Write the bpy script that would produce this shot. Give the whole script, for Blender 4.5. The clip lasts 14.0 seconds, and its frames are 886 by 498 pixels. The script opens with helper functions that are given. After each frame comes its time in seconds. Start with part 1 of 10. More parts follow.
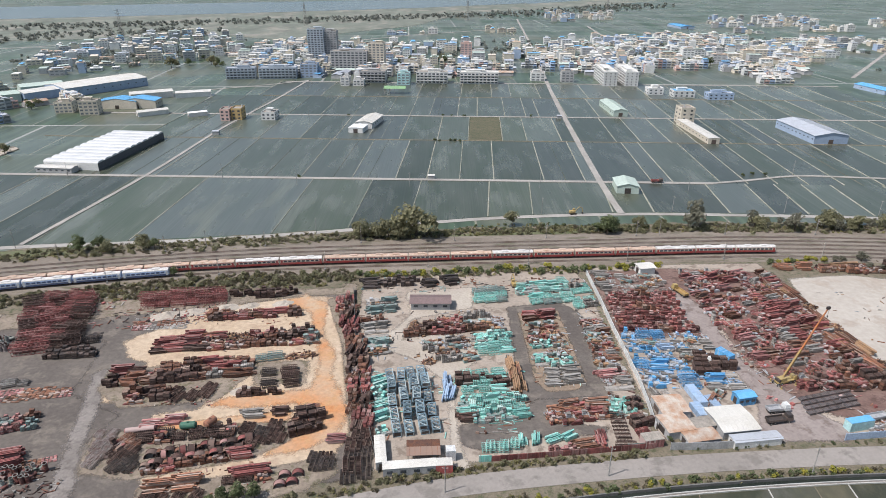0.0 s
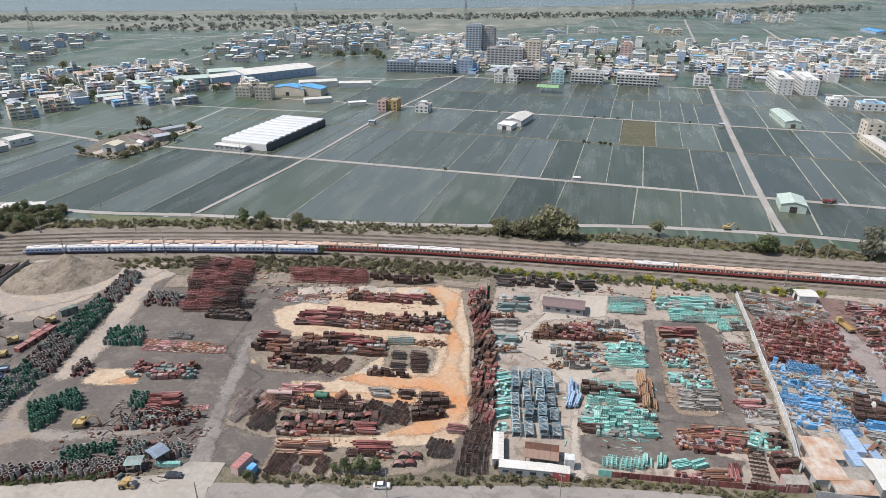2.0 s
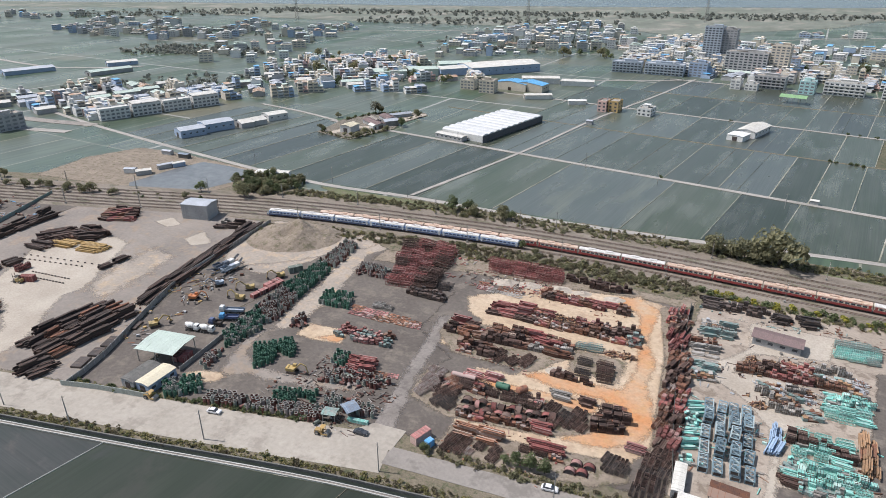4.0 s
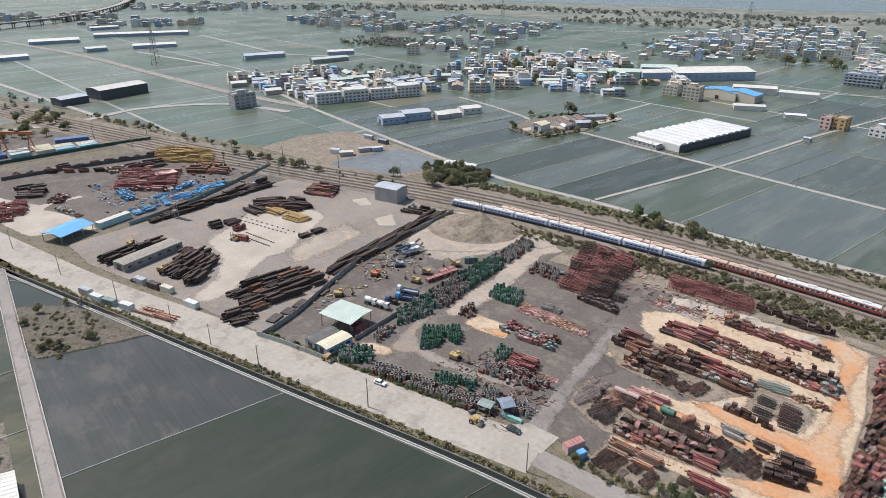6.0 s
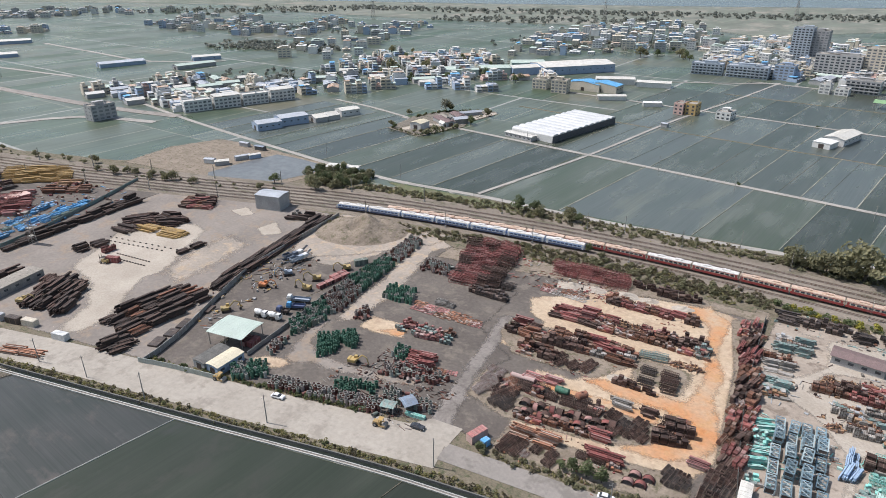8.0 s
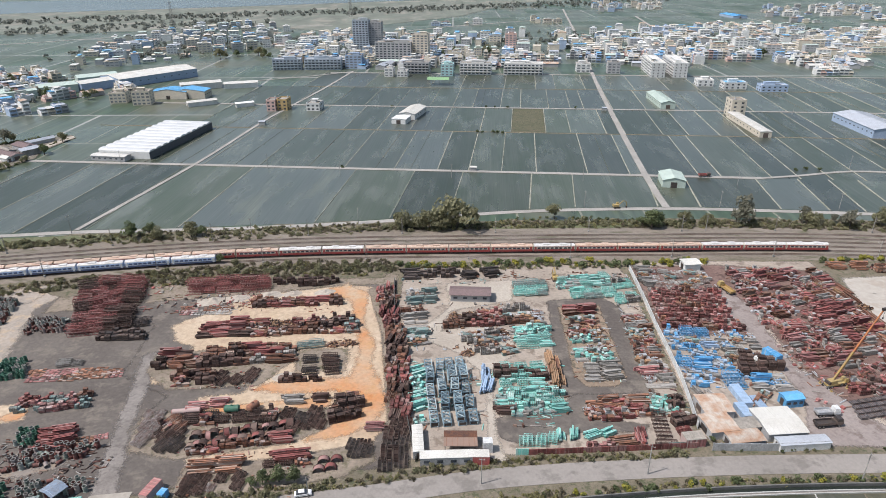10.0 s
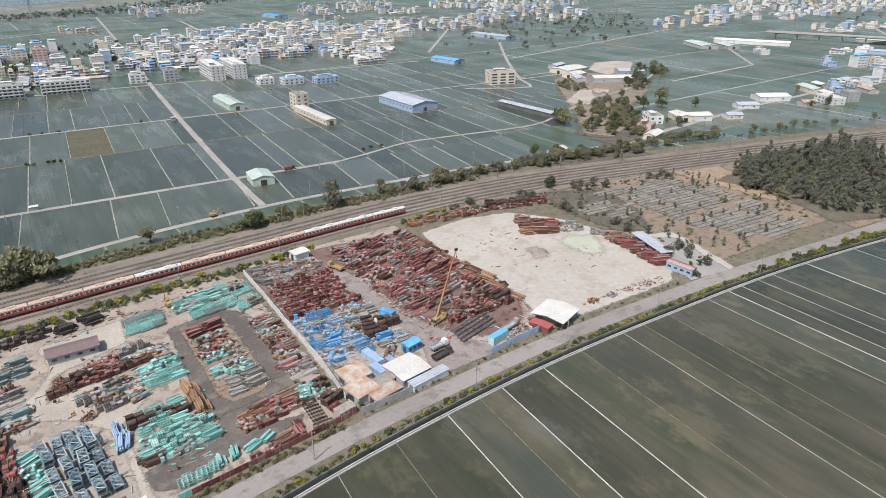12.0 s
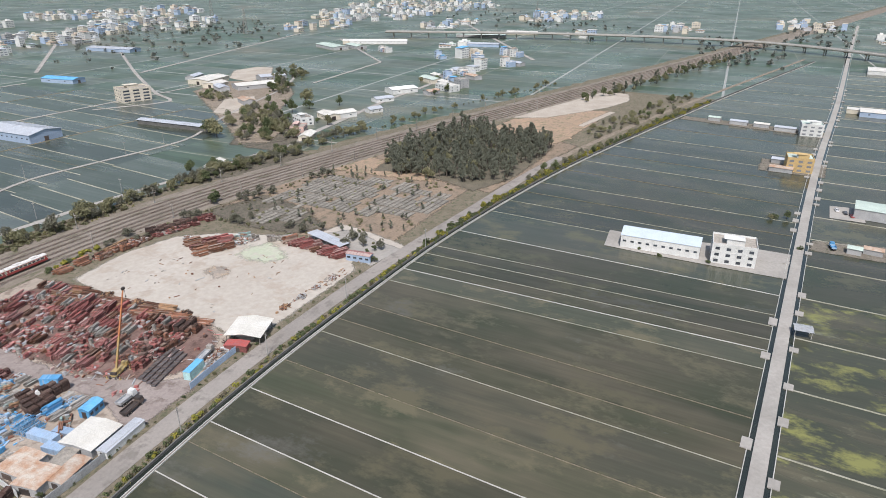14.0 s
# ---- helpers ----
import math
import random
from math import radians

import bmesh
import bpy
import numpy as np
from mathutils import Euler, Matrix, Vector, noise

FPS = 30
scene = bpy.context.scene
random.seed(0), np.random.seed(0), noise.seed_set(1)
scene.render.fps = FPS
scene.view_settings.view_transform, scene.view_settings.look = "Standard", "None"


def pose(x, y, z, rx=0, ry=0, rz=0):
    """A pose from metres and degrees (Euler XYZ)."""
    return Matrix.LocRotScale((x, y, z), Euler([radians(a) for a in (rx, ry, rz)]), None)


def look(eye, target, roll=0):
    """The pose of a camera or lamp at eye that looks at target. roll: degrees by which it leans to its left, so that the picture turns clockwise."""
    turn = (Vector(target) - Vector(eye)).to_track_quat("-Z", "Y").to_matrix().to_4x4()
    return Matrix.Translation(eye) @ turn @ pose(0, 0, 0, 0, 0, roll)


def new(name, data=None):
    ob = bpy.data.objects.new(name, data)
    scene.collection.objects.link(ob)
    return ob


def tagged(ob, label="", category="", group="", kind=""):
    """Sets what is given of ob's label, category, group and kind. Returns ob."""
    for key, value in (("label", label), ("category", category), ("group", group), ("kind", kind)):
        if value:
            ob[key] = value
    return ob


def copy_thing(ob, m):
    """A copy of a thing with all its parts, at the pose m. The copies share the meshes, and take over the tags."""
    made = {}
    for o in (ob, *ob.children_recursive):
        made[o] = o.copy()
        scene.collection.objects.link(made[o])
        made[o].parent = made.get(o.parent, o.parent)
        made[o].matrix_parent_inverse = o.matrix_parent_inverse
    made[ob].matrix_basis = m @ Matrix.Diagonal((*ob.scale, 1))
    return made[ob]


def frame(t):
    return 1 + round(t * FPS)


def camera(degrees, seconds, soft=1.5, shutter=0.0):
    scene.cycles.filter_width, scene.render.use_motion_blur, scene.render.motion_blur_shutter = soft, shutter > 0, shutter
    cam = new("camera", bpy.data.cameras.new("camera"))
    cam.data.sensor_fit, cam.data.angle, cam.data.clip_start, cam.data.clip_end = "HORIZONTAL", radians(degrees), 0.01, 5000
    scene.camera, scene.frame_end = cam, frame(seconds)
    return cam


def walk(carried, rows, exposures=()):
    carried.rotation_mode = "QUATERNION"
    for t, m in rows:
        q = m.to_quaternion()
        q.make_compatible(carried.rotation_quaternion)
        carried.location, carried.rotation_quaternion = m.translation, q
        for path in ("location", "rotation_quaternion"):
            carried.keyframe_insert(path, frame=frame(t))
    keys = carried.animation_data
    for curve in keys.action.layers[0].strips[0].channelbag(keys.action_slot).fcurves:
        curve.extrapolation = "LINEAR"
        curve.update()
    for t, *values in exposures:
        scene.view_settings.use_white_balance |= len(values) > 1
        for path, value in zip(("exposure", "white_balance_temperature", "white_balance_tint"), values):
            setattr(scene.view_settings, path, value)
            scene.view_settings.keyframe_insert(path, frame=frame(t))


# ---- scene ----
cam = camera(69.23, 14.0, soft=0.68)
EYE = (0, 0, 126)
PATH = [
    (0.0, pose(*EYE, 66.01, -0.22, 0.0)),
    (0.5, pose(*EYE, 66.00, -0.28, 0.62)),
    (1.0, pose(*EYE, 65.92, -0.32, 3.75)),
    (1.5, pose(*EYE, 65.83, -0.33, 8.55)),
    (2.0, pose(*EYE, 65.76, -0.25, 13.37)),
    (2.5, pose(*EYE, 65.71, -0.12, 18.20)),
    (3.0, pose(*EYE, 65.61, -0.04, 23.01)),
    (3.5, pose(*EYE, 65.54, -0.01, 27.82)),
    (4.0, pose(*EYE, 65.50, 0.07, 32.62)),
    (4.5, pose(*EYE, 65.48, 0.10, 37.40)),
    (5.0, pose(*EYE, 65.45, 0.10, 42.20)),
    (5.5, pose(*EYE, 65.42, 0.07, 46.80)),
    (5.9, pose(*EYE, 65.40, 0.04, 49.40)),
    (6.3, pose(*EYE, 65.39, 0.03, 50.09)),
    (6.5, pose(*EYE, 65.41, 0.03, 50.07)),
    (7.0, pose(*EYE, 65.42, 0.03, 49.93)),
    (7.2, pose(*EYE, 65.42, 0.06, 48.39)),
    (7.7, pose(*EYE, 65.40, 0.14, 42.80)),
    (8.2, pose(*EYE, 65.37, 0.24, 35.97)),
    (8.7, pose(*EYE, 65.34, 0.34, 27.95)),
    (9.3, pose(*EYE, 65.32, 0.44, 16.86)),
    (9.5, pose(*EYE, 65.32, 0.47, 13.12)),
    (10.0, pose(*EYE, 65.28, 0.36, 3.71)),
    (10.5, pose(*EYE, 65.25, 0.29, -5.80)),
    (11.0, pose(*EYE, 65.29, 0.21, -15.22)),
    (11.5, pose(*EYE, 65.30, 0.18, -24.50)),
    (12.0, pose(*EYE, 65.38, 0.04, -33.26)),
    (12.5, pose(*EYE, 65.47, -0.09, -41.30)),
    (13.0, pose(*EYE, 65.62, -0.23, -49.07)),
    (13.5, pose(*EYE, 65.79, -0.26, -56.81)),
    (14.0, pose(*EYE, 65.94, -0.34, -63.71)),
]
walk(cam, PATH)

# ---- world and sun ----
SUN_ELEVATION, SUN_ROTATION = radians(58), radians(247)
world = bpy.data.worlds.new("sky")
world.use_nodes = True
scene.world = world
wn, wl = world.node_tree.nodes, world.node_tree.links
sky = wn.new("ShaderNodeTexSky")
sky.sky_type, sky.sun_disc = "NISHITA", False
sky.sun_elevation, sky.sun_rotation = SUN_ELEVATION, SUN_ROTATION
sky.air_density, sky.dust_density, sky.ozone_density = 1.3, 2.2, 1.4
wl.new(sky.outputs["Color"], wn["Background"].inputs["Color"])
wn["Background"].inputs["Strength"].default_value = 0.095
sun = new("sun", bpy.data.lights.new("sun", "SUN"))
sun.data.energy, sun.data.angle, sun.data.color = 3.6, radians(0.8), (1.0, 0.955, 0.945)
sun_from = Vector((math.sin(SUN_ROTATION) * math.cos(SUN_ELEVATION), math.cos(SUN_ROTATION) * math.cos(SUN_ELEVATION), math.sin(SUN_ELEVATION)))
sun.matrix_world = look(sun_from * 400, (0, 0, 0))
scene.view_settings.exposure = 0.42

# ---- materials ----
def nodes_of(name):
    m = bpy.data.materials.new(name)
    m.use_nodes = True
    return m, m.node_tree.nodes, m.node_tree.links


def mixed(n, l, a, b, fac, how="MIX"):
    x = n.new("ShaderNodeMix")
    x.data_type, x.blend_type = "RGBA", how
    for sock, val in ((x.inputs[6], a), (x.inputs[7], b), (x.inputs[0], fac)):
        if hasattr(val, "links"):
            l.new(val, sock)
        else:
            sock.default_value = val
    return x.outputs[2]


def noisy(n, l, scale, detail=3.0, rough=0.55, vec=None, lo=0.35, hi=0.65):
    t = n.new("ShaderNodeTexNoise")
    t.inputs["Scale"].default_value, t.inputs["Detail"].default_value, t.inputs["Roughness"].default_value = scale, detail, rough
    if vec is not None:
        l.new(vec, t.inputs["Vector"])
    r = n.new("ShaderNodeMapRange")
    r.inputs[1].default_value, r.inputs[2].default_value = lo, hi
    l.new(t.outputs["Fac"], r.inputs[0])
    return r.outputs[0]


def place(n, l, stretch=(1, 1, 1), turn=0.0):
    g = n.new("ShaderNodeNewGeometry")
    m = n.new("ShaderNodeMapping")
    m.inputs["Scale"].default_value = stretch
    m.inputs["Rotation"].default_value = (0, 0, turn)
    l.new(g.outputs["Position"], m.inputs["Vector"])
    return m.outputs["Vector"]


def rgb(c):
    return (*c, 1.0)


def surface(name, c1, c2, rough=0.85, metal=0.0, coarse=0.25, fine=2.5, bump=0.0, each=0.0, c3=None, stretch=(1, 1, 1), turn=0.0, spec=0.4, grit=0.25, alt=None):
    """Two colours blended by coarse patches, a fine grain, and a brightness of its own for each object or island."""
    m, n, l = nodes_of(name)
    v = place(n, l, stretch, turn)
    col = mixed(n, l, rgb(c1), rgb(c2), noisy(n, l, coarse, 4.0, 0.6, v))
    grain = noisy(n, l, fine, 3.0, 0.65, v, 0.3, 0.7)
    if c3:
        col = mixed(n, l, col, rgb(c3), noisy(n, l, coarse * 3.1, 4.0, 0.7, v, 0.52, 0.62))
    dark = mixed(n, l, (1 - grit, 1 - grit, 1 - grit, 1), (1 + grit * 0.7, 1 + grit * 0.7, 1 + grit * 0.7, 1), grain)
    col = mixed(n, l, col, dark, 1.0, "MULTIPLY")
    if each:
        info = n.new("ShaderNodeObjectInfo")
        geo = n.new("ShaderNodeNewGeometry")
        add = n.new("ShaderNodeMath")
        add.operation = "ADD"
        l.new(info.outputs["Random"], add.inputs[0])
        l.new(geo.outputs["Random Per Island"], add.inputs[1])
        r = n.new("ShaderNodeMapRange")
        r.inputs[2].default_value = 2.0
        r.inputs[3].default_value, r.inputs[4].default_value = 1 - each, 1 + each
        l.new(add.outputs[0], r.inputs[0])
        col = mixed(n, l, col, r.outputs[0], 1.0, "MULTIPLY")
        if alt:
            times = n.new("ShaderNodeMath")
            times.operation = "MULTIPLY"
            times.inputs[1].default_value = 9.37
            l.new(add.outputs[0], times.inputs[0])
            odd = n.new("ShaderNodeMath")
            odd.operation = "FRACT"
            l.new(times.outputs[0], odd.inputs[0])
            pick = n.new("ShaderNodeMapRange")
            pick.inputs[1].default_value, pick.inputs[2].default_value, pick.inputs[4].default_value = 0.74, 0.82, 0.75
            l.new(odd.outputs[0], pick.inputs[0])
            col = mixed(n, l, col, rgb(alt), pick.outputs[0])
    b = n["Principled BSDF"]
    l.new(col, b.inputs["Base Color"])
    b.inputs["Roughness"].default_value, b.inputs["Metallic"].default_value = rough, metal
    b.inputs["Specular IOR Level"].default_value = spec
    if bump:
        k = n.new("ShaderNodeBump")
        k.inputs["Strength"].default_value, k.inputs["Distance"].default_value = bump, 0.15
        l.new(grain, k.inputs["Height"])
        l.new(k.outputs["Normal"], b.inputs["Normal"])
    return m


ROWS_TURN = radians(-2.9)


def paddy_surface(name, green, mud, blue, turn, rough=0.16, wide=0.5, each=0.2, lines=1.0, across=False, blotch=None, spec=0.36):
    """Shallow water over mud with rows of seedlings, streaked along the planting lines."""
    m, n, l = nodes_of(name)
    rows = lambda u, v: (v, u, 1) if across else (u, v, 1)
    streak = noisy(n, l, 1.0, 4.0, 0.65, place(n, l, rows(wide, 0.012), turn), 0.36, 0.66)
    fine = noisy(n, l, 1.0, 3.0, 0.7, place(n, l, rows(wide * 3, 0.014), turn), 0.34, 0.66)
    pool = noisy(n, l, 1.0, 3.0, 0.55, place(n, l, rows(0.07, 0.018), turn), 0.5, 0.72)
    info = n.new("ShaderNodeObjectInfo")
    wet = n.new("ShaderNodeMapRange")
    wet.inputs[1].default_value, wet.inputs[2].default_value, wet.inputs[4].default_value = 0.4, 1.0, 0.6
    l.new(info.outputs["Random"], wet.inputs[0])
    cloud = noisy(n, l, 0.035, 4.0, 0.6, place(n, l, (1, 0.45, 1), turn), 0.35, 0.65)
    blend = n.new("ShaderNodeMix")
    blend.inputs[0].default_value = lines
    l.new(cloud, blend.inputs[2])
    l.new(streak, blend.inputs[3])
    col = mixed(n, l, rgb(green), rgb(mud), blend.outputs[0])
    col = mixed(n, l, col, rgb(blue), wet.outputs[0])
    col = mixed(n, l, col, rgb([c * 1.25 for c in mud]), pool)
    col = mixed(n, l, col, mixed(n, l, [1 - 0.42 * lines] * 3 + [1], [1 + 0.42 * lines] * 3 + [1], fine), 1.0, "MULTIPLY")
    if blotch:
        v = place(n, l, rows(1, 0.55), turn)
        spots = noisy(n, l, 0.06, 7.0, 0.72, v, 0.52, 0.62)
        col = mixed(n, l, col, rgb(blotch), spots)
        scum = noisy(n, l, 0.022, 7.0, 0.75, v, 0.58, 0.66)
        col = mixed(n, l, col, rgb([0.5 * (c + max(blotch)) for c in blotch]), scum)
    times = n.new("ShaderNodeMath")
    times.operation = "MULTIPLY"
    times.inputs[1].default_value = 13.7
    l.new(info.outputs["Random"], times.inputs[0])
    odd = n.new("ShaderNodeMath")
    odd.operation = "FRACT"
    l.new(times.outputs[0], odd.inputs[0])
    r = n.new("ShaderNodeMapRange")
    r.inputs[3].default_value, r.inputs[4].default_value = 1 - each, 1 + each
    l.new(odd.outputs[0], r.inputs[0])
    col = mixed(n, l, col, r.outputs[0], 1.0, "MULTIPLY")
    b = n["Principled BSDF"]
    l.new(col, b.inputs["Base Color"])
    rr = n.new("ShaderNodeMapRange")
    rr.inputs[3].default_value, rr.inputs[4].default_value = rough + 0.1, rough
    l.new(pool, rr.inputs[0])
    l.new(rr.outputs[0], b.inputs["Roughness"])
    b.inputs["Specular IOR Level"].default_value = spec
    return m


def plain_fields(name):
    """The wide plain: strips of paddy parted by pale banks."""
    m, n, l = nodes_of(name)
    v = place(n, l, (1, 1, 1), ROWS_TURN)
    t = n.new("ShaderNodeTexBrick")
    t.offset, t.squash = 0.37, 1.0
    t.inputs["Scale"].default_value = 1.0
    t.inputs["Brick Width"].default_value, t.inputs["Row Height"].default_value = 34.0, 92.0
    t.inputs["Mortar Size"].default_value, t.inputs["Mortar Smooth"].default_value = 0.7, 0.3
    t.inputs["Color1"].default_value, t.inputs["Color2"].default_value = (0.045, 0.072, 0.038, 1), (0.105, 0.118, 0.095, 1)
    t.inputs["Mortar"].default_value = (0.2, 0.195, 0.15, 1)
    l.new(v, t.inputs["Vector"])
    big = n.new("ShaderNodeTexBrick")
    big.offset = 0.5
    big.inputs["Scale"].default_value = 1.0
    big.inputs["Brick Width"].default_value, big.inputs["Row Height"].default_value = 204.0, 184.0
    big.inputs["Mortar Size"].default_value, big.inputs["Mortar Smooth"].default_value = 1.5, 0.2
    big.inputs["Color1"].default_value, big.inputs["Color2"].default_value, big.inputs["Mortar"].default_value = (0, 0, 0, 1), (0, 0, 0, 1), (1, 1, 1, 1)
    l.new(v, big.inputs["Vector"])
    streak = noisy(n, l, 1.0, 3.0, 0.6, place(n, l, (0.25, 0.01, 1), ROWS_TURN), 0.35, 0.65)
    col = mixed(n, l, t.outputs["Color"], mixed(n, l, (0.75, 0.75, 0.75, 1), (1.3, 1.3, 1.25, 1), streak), 1.0, "MULTIPLY")
    dry = noisy(n, l, 0.0045, 4.0, 0.6, place(n, l), 0.57, 0.66)
    col = mixed(n, l, col, (0.13, 0.125, 0.085, 1), dry)
    col = mixed(n, l, col, (0.3, 0.29, 0.26, 1), big.outputs["Fac"])
    b = n["Principled BSDF"]
    l.new(col, b.inputs["Base Color"])
    wet = n.new("ShaderNodeMapRange")
    wet.inputs[3].default_value, wet.inputs[4].default_value = 0.24, 0.44
    b.inputs["Specular IOR Level"].default_value = 0.5
    l.new(noisy(n, l, 0.012, 2.0, 0.5, place(n, l), 0.35, 0.65), wet.inputs[0])
    l.new(wet.outputs[0], b.inputs["Roughness"])
    return m


M = {}
M["plain"] = plain_fields("plain")
M["paddy"] = paddy_surface("paddy_water", (0.036, 0.05, 0.026), (0.08, 0.086, 0.067), (0.086, 0.098, 0.1), ROWS_TURN, 0.2, 0.75, 0.32, 0.62, spec=0.5)
M["paddy_w"] = paddy_surface("paddy_deep_water", (0.027, 0.036, 0.022), (0.036, 0.041, 0.03), (0.034, 0.038, 0.032), radians(3), 0.16, 0.5, 0.15, 0.22, blotch=(0.042, 0.045, 0.034))
M["paddy_mud"] = paddy_surface("paddy_streaked_mud", (0.03, 0.037, 0.031), (0.052, 0.053, 0.049), (0.042, 0.045, 0.043), radians(3), 0.22, 0.5, 0.05, 0.4, True, (0.078, 0.071, 0.062))
M["paddy_s"] = paddy_surface("paddy_dark_water", (0.04, 0.049, 0.027), (0.07, 0.064, 0.044), (0.05, 0.058, 0.05), radians(3), 0.12, 0.22, 0.2, 0.16, blotch=(0.088, 0.084, 0.05))
M["paddy_olive"] = paddy_surface("paddy_olive_water", (0.046, 0.052, 0.03), (0.08, 0.071, 0.048), (0.056, 0.06, 0.048), radians(3), 0.12, 0.22, 0.2, 0.16, blotch=(0.1, 0.091, 0.057))
M["paddy_algae"] = paddy_surface("paddy_with_algae", (0.042, 0.05, 0.028), (0.08, 0.072, 0.048), (0.055, 0.06, 0.045), radians(3), 0.2, 0.3, 0.1, 0.3, blotch=(0.2, 0.2, 0.07))
M["bund"] = surface("bund_soil", (0.2, 0.2, 0.15), (0.33, 0.32, 0.27), 0.95, coarse=0.1)
M["coping"] = surface("coping_concrete", (0.33, 0.325, 0.3), (0.44, 0.43, 0.4), 0.85, coarse=0.1)
M["lane"] = surface("lane_concrete", (0.264, 0.249, 0.226), (0.336, 0.316, 0.289), 0.9, coarse=0.05, fine=0.7, grit=0.12)
M["road"] = surface("road_asphalt", (0.225, 0.205, 0.185), (0.275, 0.25, 0.226), 0.9, coarse=0.04, fine=1.0, c3=(0.185, 0.168, 0.15), grit=0.1)
M["apron"] = surface("apron_concrete", (0.305, 0.275, 0.235), (0.365, 0.333, 0.288), 0.9, coarse=0.04, fine=0.6, c3=(0.265, 0.237, 0.203), grit=0.12)
M["dust"] = surface("dark_yard_dust", (0.098, 0.084, 0.074), (0.134, 0.117, 0.102), 0.95, coarse=0.035, fine=0.7, bump=0.5, c3=(0.162, 0.14, 0.118), grit=0.2)
M["dust_brown"] = surface("brown_yard_dust", (0.275, 0.232, 0.19), (0.36, 0.308, 0.256), 0.95, coarse=0.06, fine=0.9, bump=0.4, c3=(0.2, 0.162, 0.13), grit=0.15)
M["dust_mid"] = surface("grey_brown_yard_dust", (0.185, 0.163, 0.145), (0.25, 0.22, 0.193), 0.95, coarse=0.03, fine=0.6, bump=0.4, c3=(0.255, 0.205, 0.16), grit=0.15)
M["sand"] = surface("pale_sand", (0.415, 0.315, 0.215), (0.475, 0.38, 0.28), 0.95, coarse=0.05, fine=0.7, bump=0.4, c3=(0.37, 0.275, 0.195), grit=0.2)
M["sand_white"] = surface("pale_fill", (0.37, 0.334, 0.288), (0.415, 0.38, 0.333), 0.95, coarse=0.025, fine=0.4, bump=0.2, c3=(0.35, 0.305, 0.255), grit=0.1)
M["orange"] = surface("orange_laterite", (0.43, 0.32, 0.22), (0.47, 0.21, 0.085), 0.95, coarse=0.07, fine=0.9, bump=0.3, c3=(0.45, 0.265, 0.135), grit=0.16)
M["powder_green"] = surface("pale_green_powder", (0.36, 0.4, 0.29), (0.41, 0.42, 0.33), 0.95, coarse=0.08, fine=0.8, c3=(0.4, 0.37, 0.32), grit=0.15)
M["gravel"] = surface("pale_gravel", (0.335, 0.293, 0.243), (0.412, 0.367, 0.31), 0.95, coarse=0.06, fine=1.2, bump=0.6, grit=0.15)
M["track_grey"] = surface("worn_gravel_track", (0.178, 0.158, 0.142), (0.24, 0.216, 0.196), 0.95, coarse=0.09, fine=1.0, bump=0.5, c3=(0.14, 0.124, 0.112), grit=0.2)
M["scrub"] = surface("dry_scrub_soil", (0.135, 0.117, 0.08), (0.185, 0.157, 0.116), 0.95, coarse=0.13, fine=1.3, bump=0.8, c3=(0.085, 0.09, 0.05))
M["litter"] = surface("leaf_litter", (0.1, 0.09, 0.065), (0.15, 0.13, 0.095), 0.95, coarse=0.12, fine=1.1, bump=0.8)
# flats and far bank: soil tones greyed, with distance haze put into the colour
M["flats"] = surface("river_flats", (0.18, 0.19, 0.16), (0.13, 0.15, 0.12), 0.95, coarse=0.006, fine=0.03, c3=(0.23, 0.22, 0.185), stretch=(1, 0.5, 1), turn=0.5)
M["flats_tan"] = surface("tan_bare_soil", (0.34, 0.24, 0.165), (0.28, 0.21, 0.15), 0.95, coarse=0.05, fine=0.6, bump=0.4, c3=(0.2, 0.175, 0.11))
M["dirt"] = surface("brown_dirt", (0.19, 0.155, 0.12), (0.26, 0.215, 0.17), 0.95, coarse=0.12, fine=1.1, bump=0.5, c3=(0.13, 0.115, 0.075), grit=0.22)
M["dirt_red"] = surface("red_stained_dirt", (0.135, 0.082, 0.068), (0.2, 0.135, 0.115), 0.95, coarse=0.09, fine=0.9, bump=0.4, c3=(0.1, 0.062, 0.052), grit=0.2)
M["track_rose"] = surface("rosy_grey_track", (0.215, 0.178, 0.162), (0.285, 0.245, 0.225), 0.95, coarse=0.06, fine=0.9, bump=0.4, c3=(0.17, 0.135, 0.12), grit=0.15)
M["track_sand"] = surface("sandy_track", (0.26, 0.228, 0.195), (0.35, 0.3, 0.25), 0.95, coarse=0.06, fine=0.8, bump=0.4, c3=(0.38, 0.3, 0.22), grit=0.2)
M["grass"] = surface("green_grass", (0.1, 0.118, 0.055), (0.14, 0.145, 0.08), 0.95, coarse=0.1, fine=1.2, bump=0.6, c3=(0.15, 0.13, 0.09))
M["fallow"] = surface("fallow_weeds", (0.082, 0.084, 0.048), (0.12, 0.106, 0.068), 0.95, coarse=0.09, fine=0.9, bump=0.6, c3=(0.06, 0.072, 0.04))
M["dry"] = surface("dry_grass", (0.26, 0.195, 0.14), (0.205, 0.16, 0.12), 0.95, coarse=0.07, fine=1.0, bump=0.6, c3=(0.13, 0.11, 0.078))
M["brush"] = surface("grey_brown_brush_soil", (0.095, 0.082, 0.063), (0.145, 0.125, 0.098), 0.95, coarse=0.15, fine=1.2, bump=0.8, c3=(0.06, 0.064, 0.038))
M["mud"] = surface("grey_mud_bank", (0.148, 0.13, 0.106), (0.2, 0.175, 0.145), 0.95, coarse=0.15, fine=1.2, bump=0.8, c3=(0.074, 0.077, 0.0462))
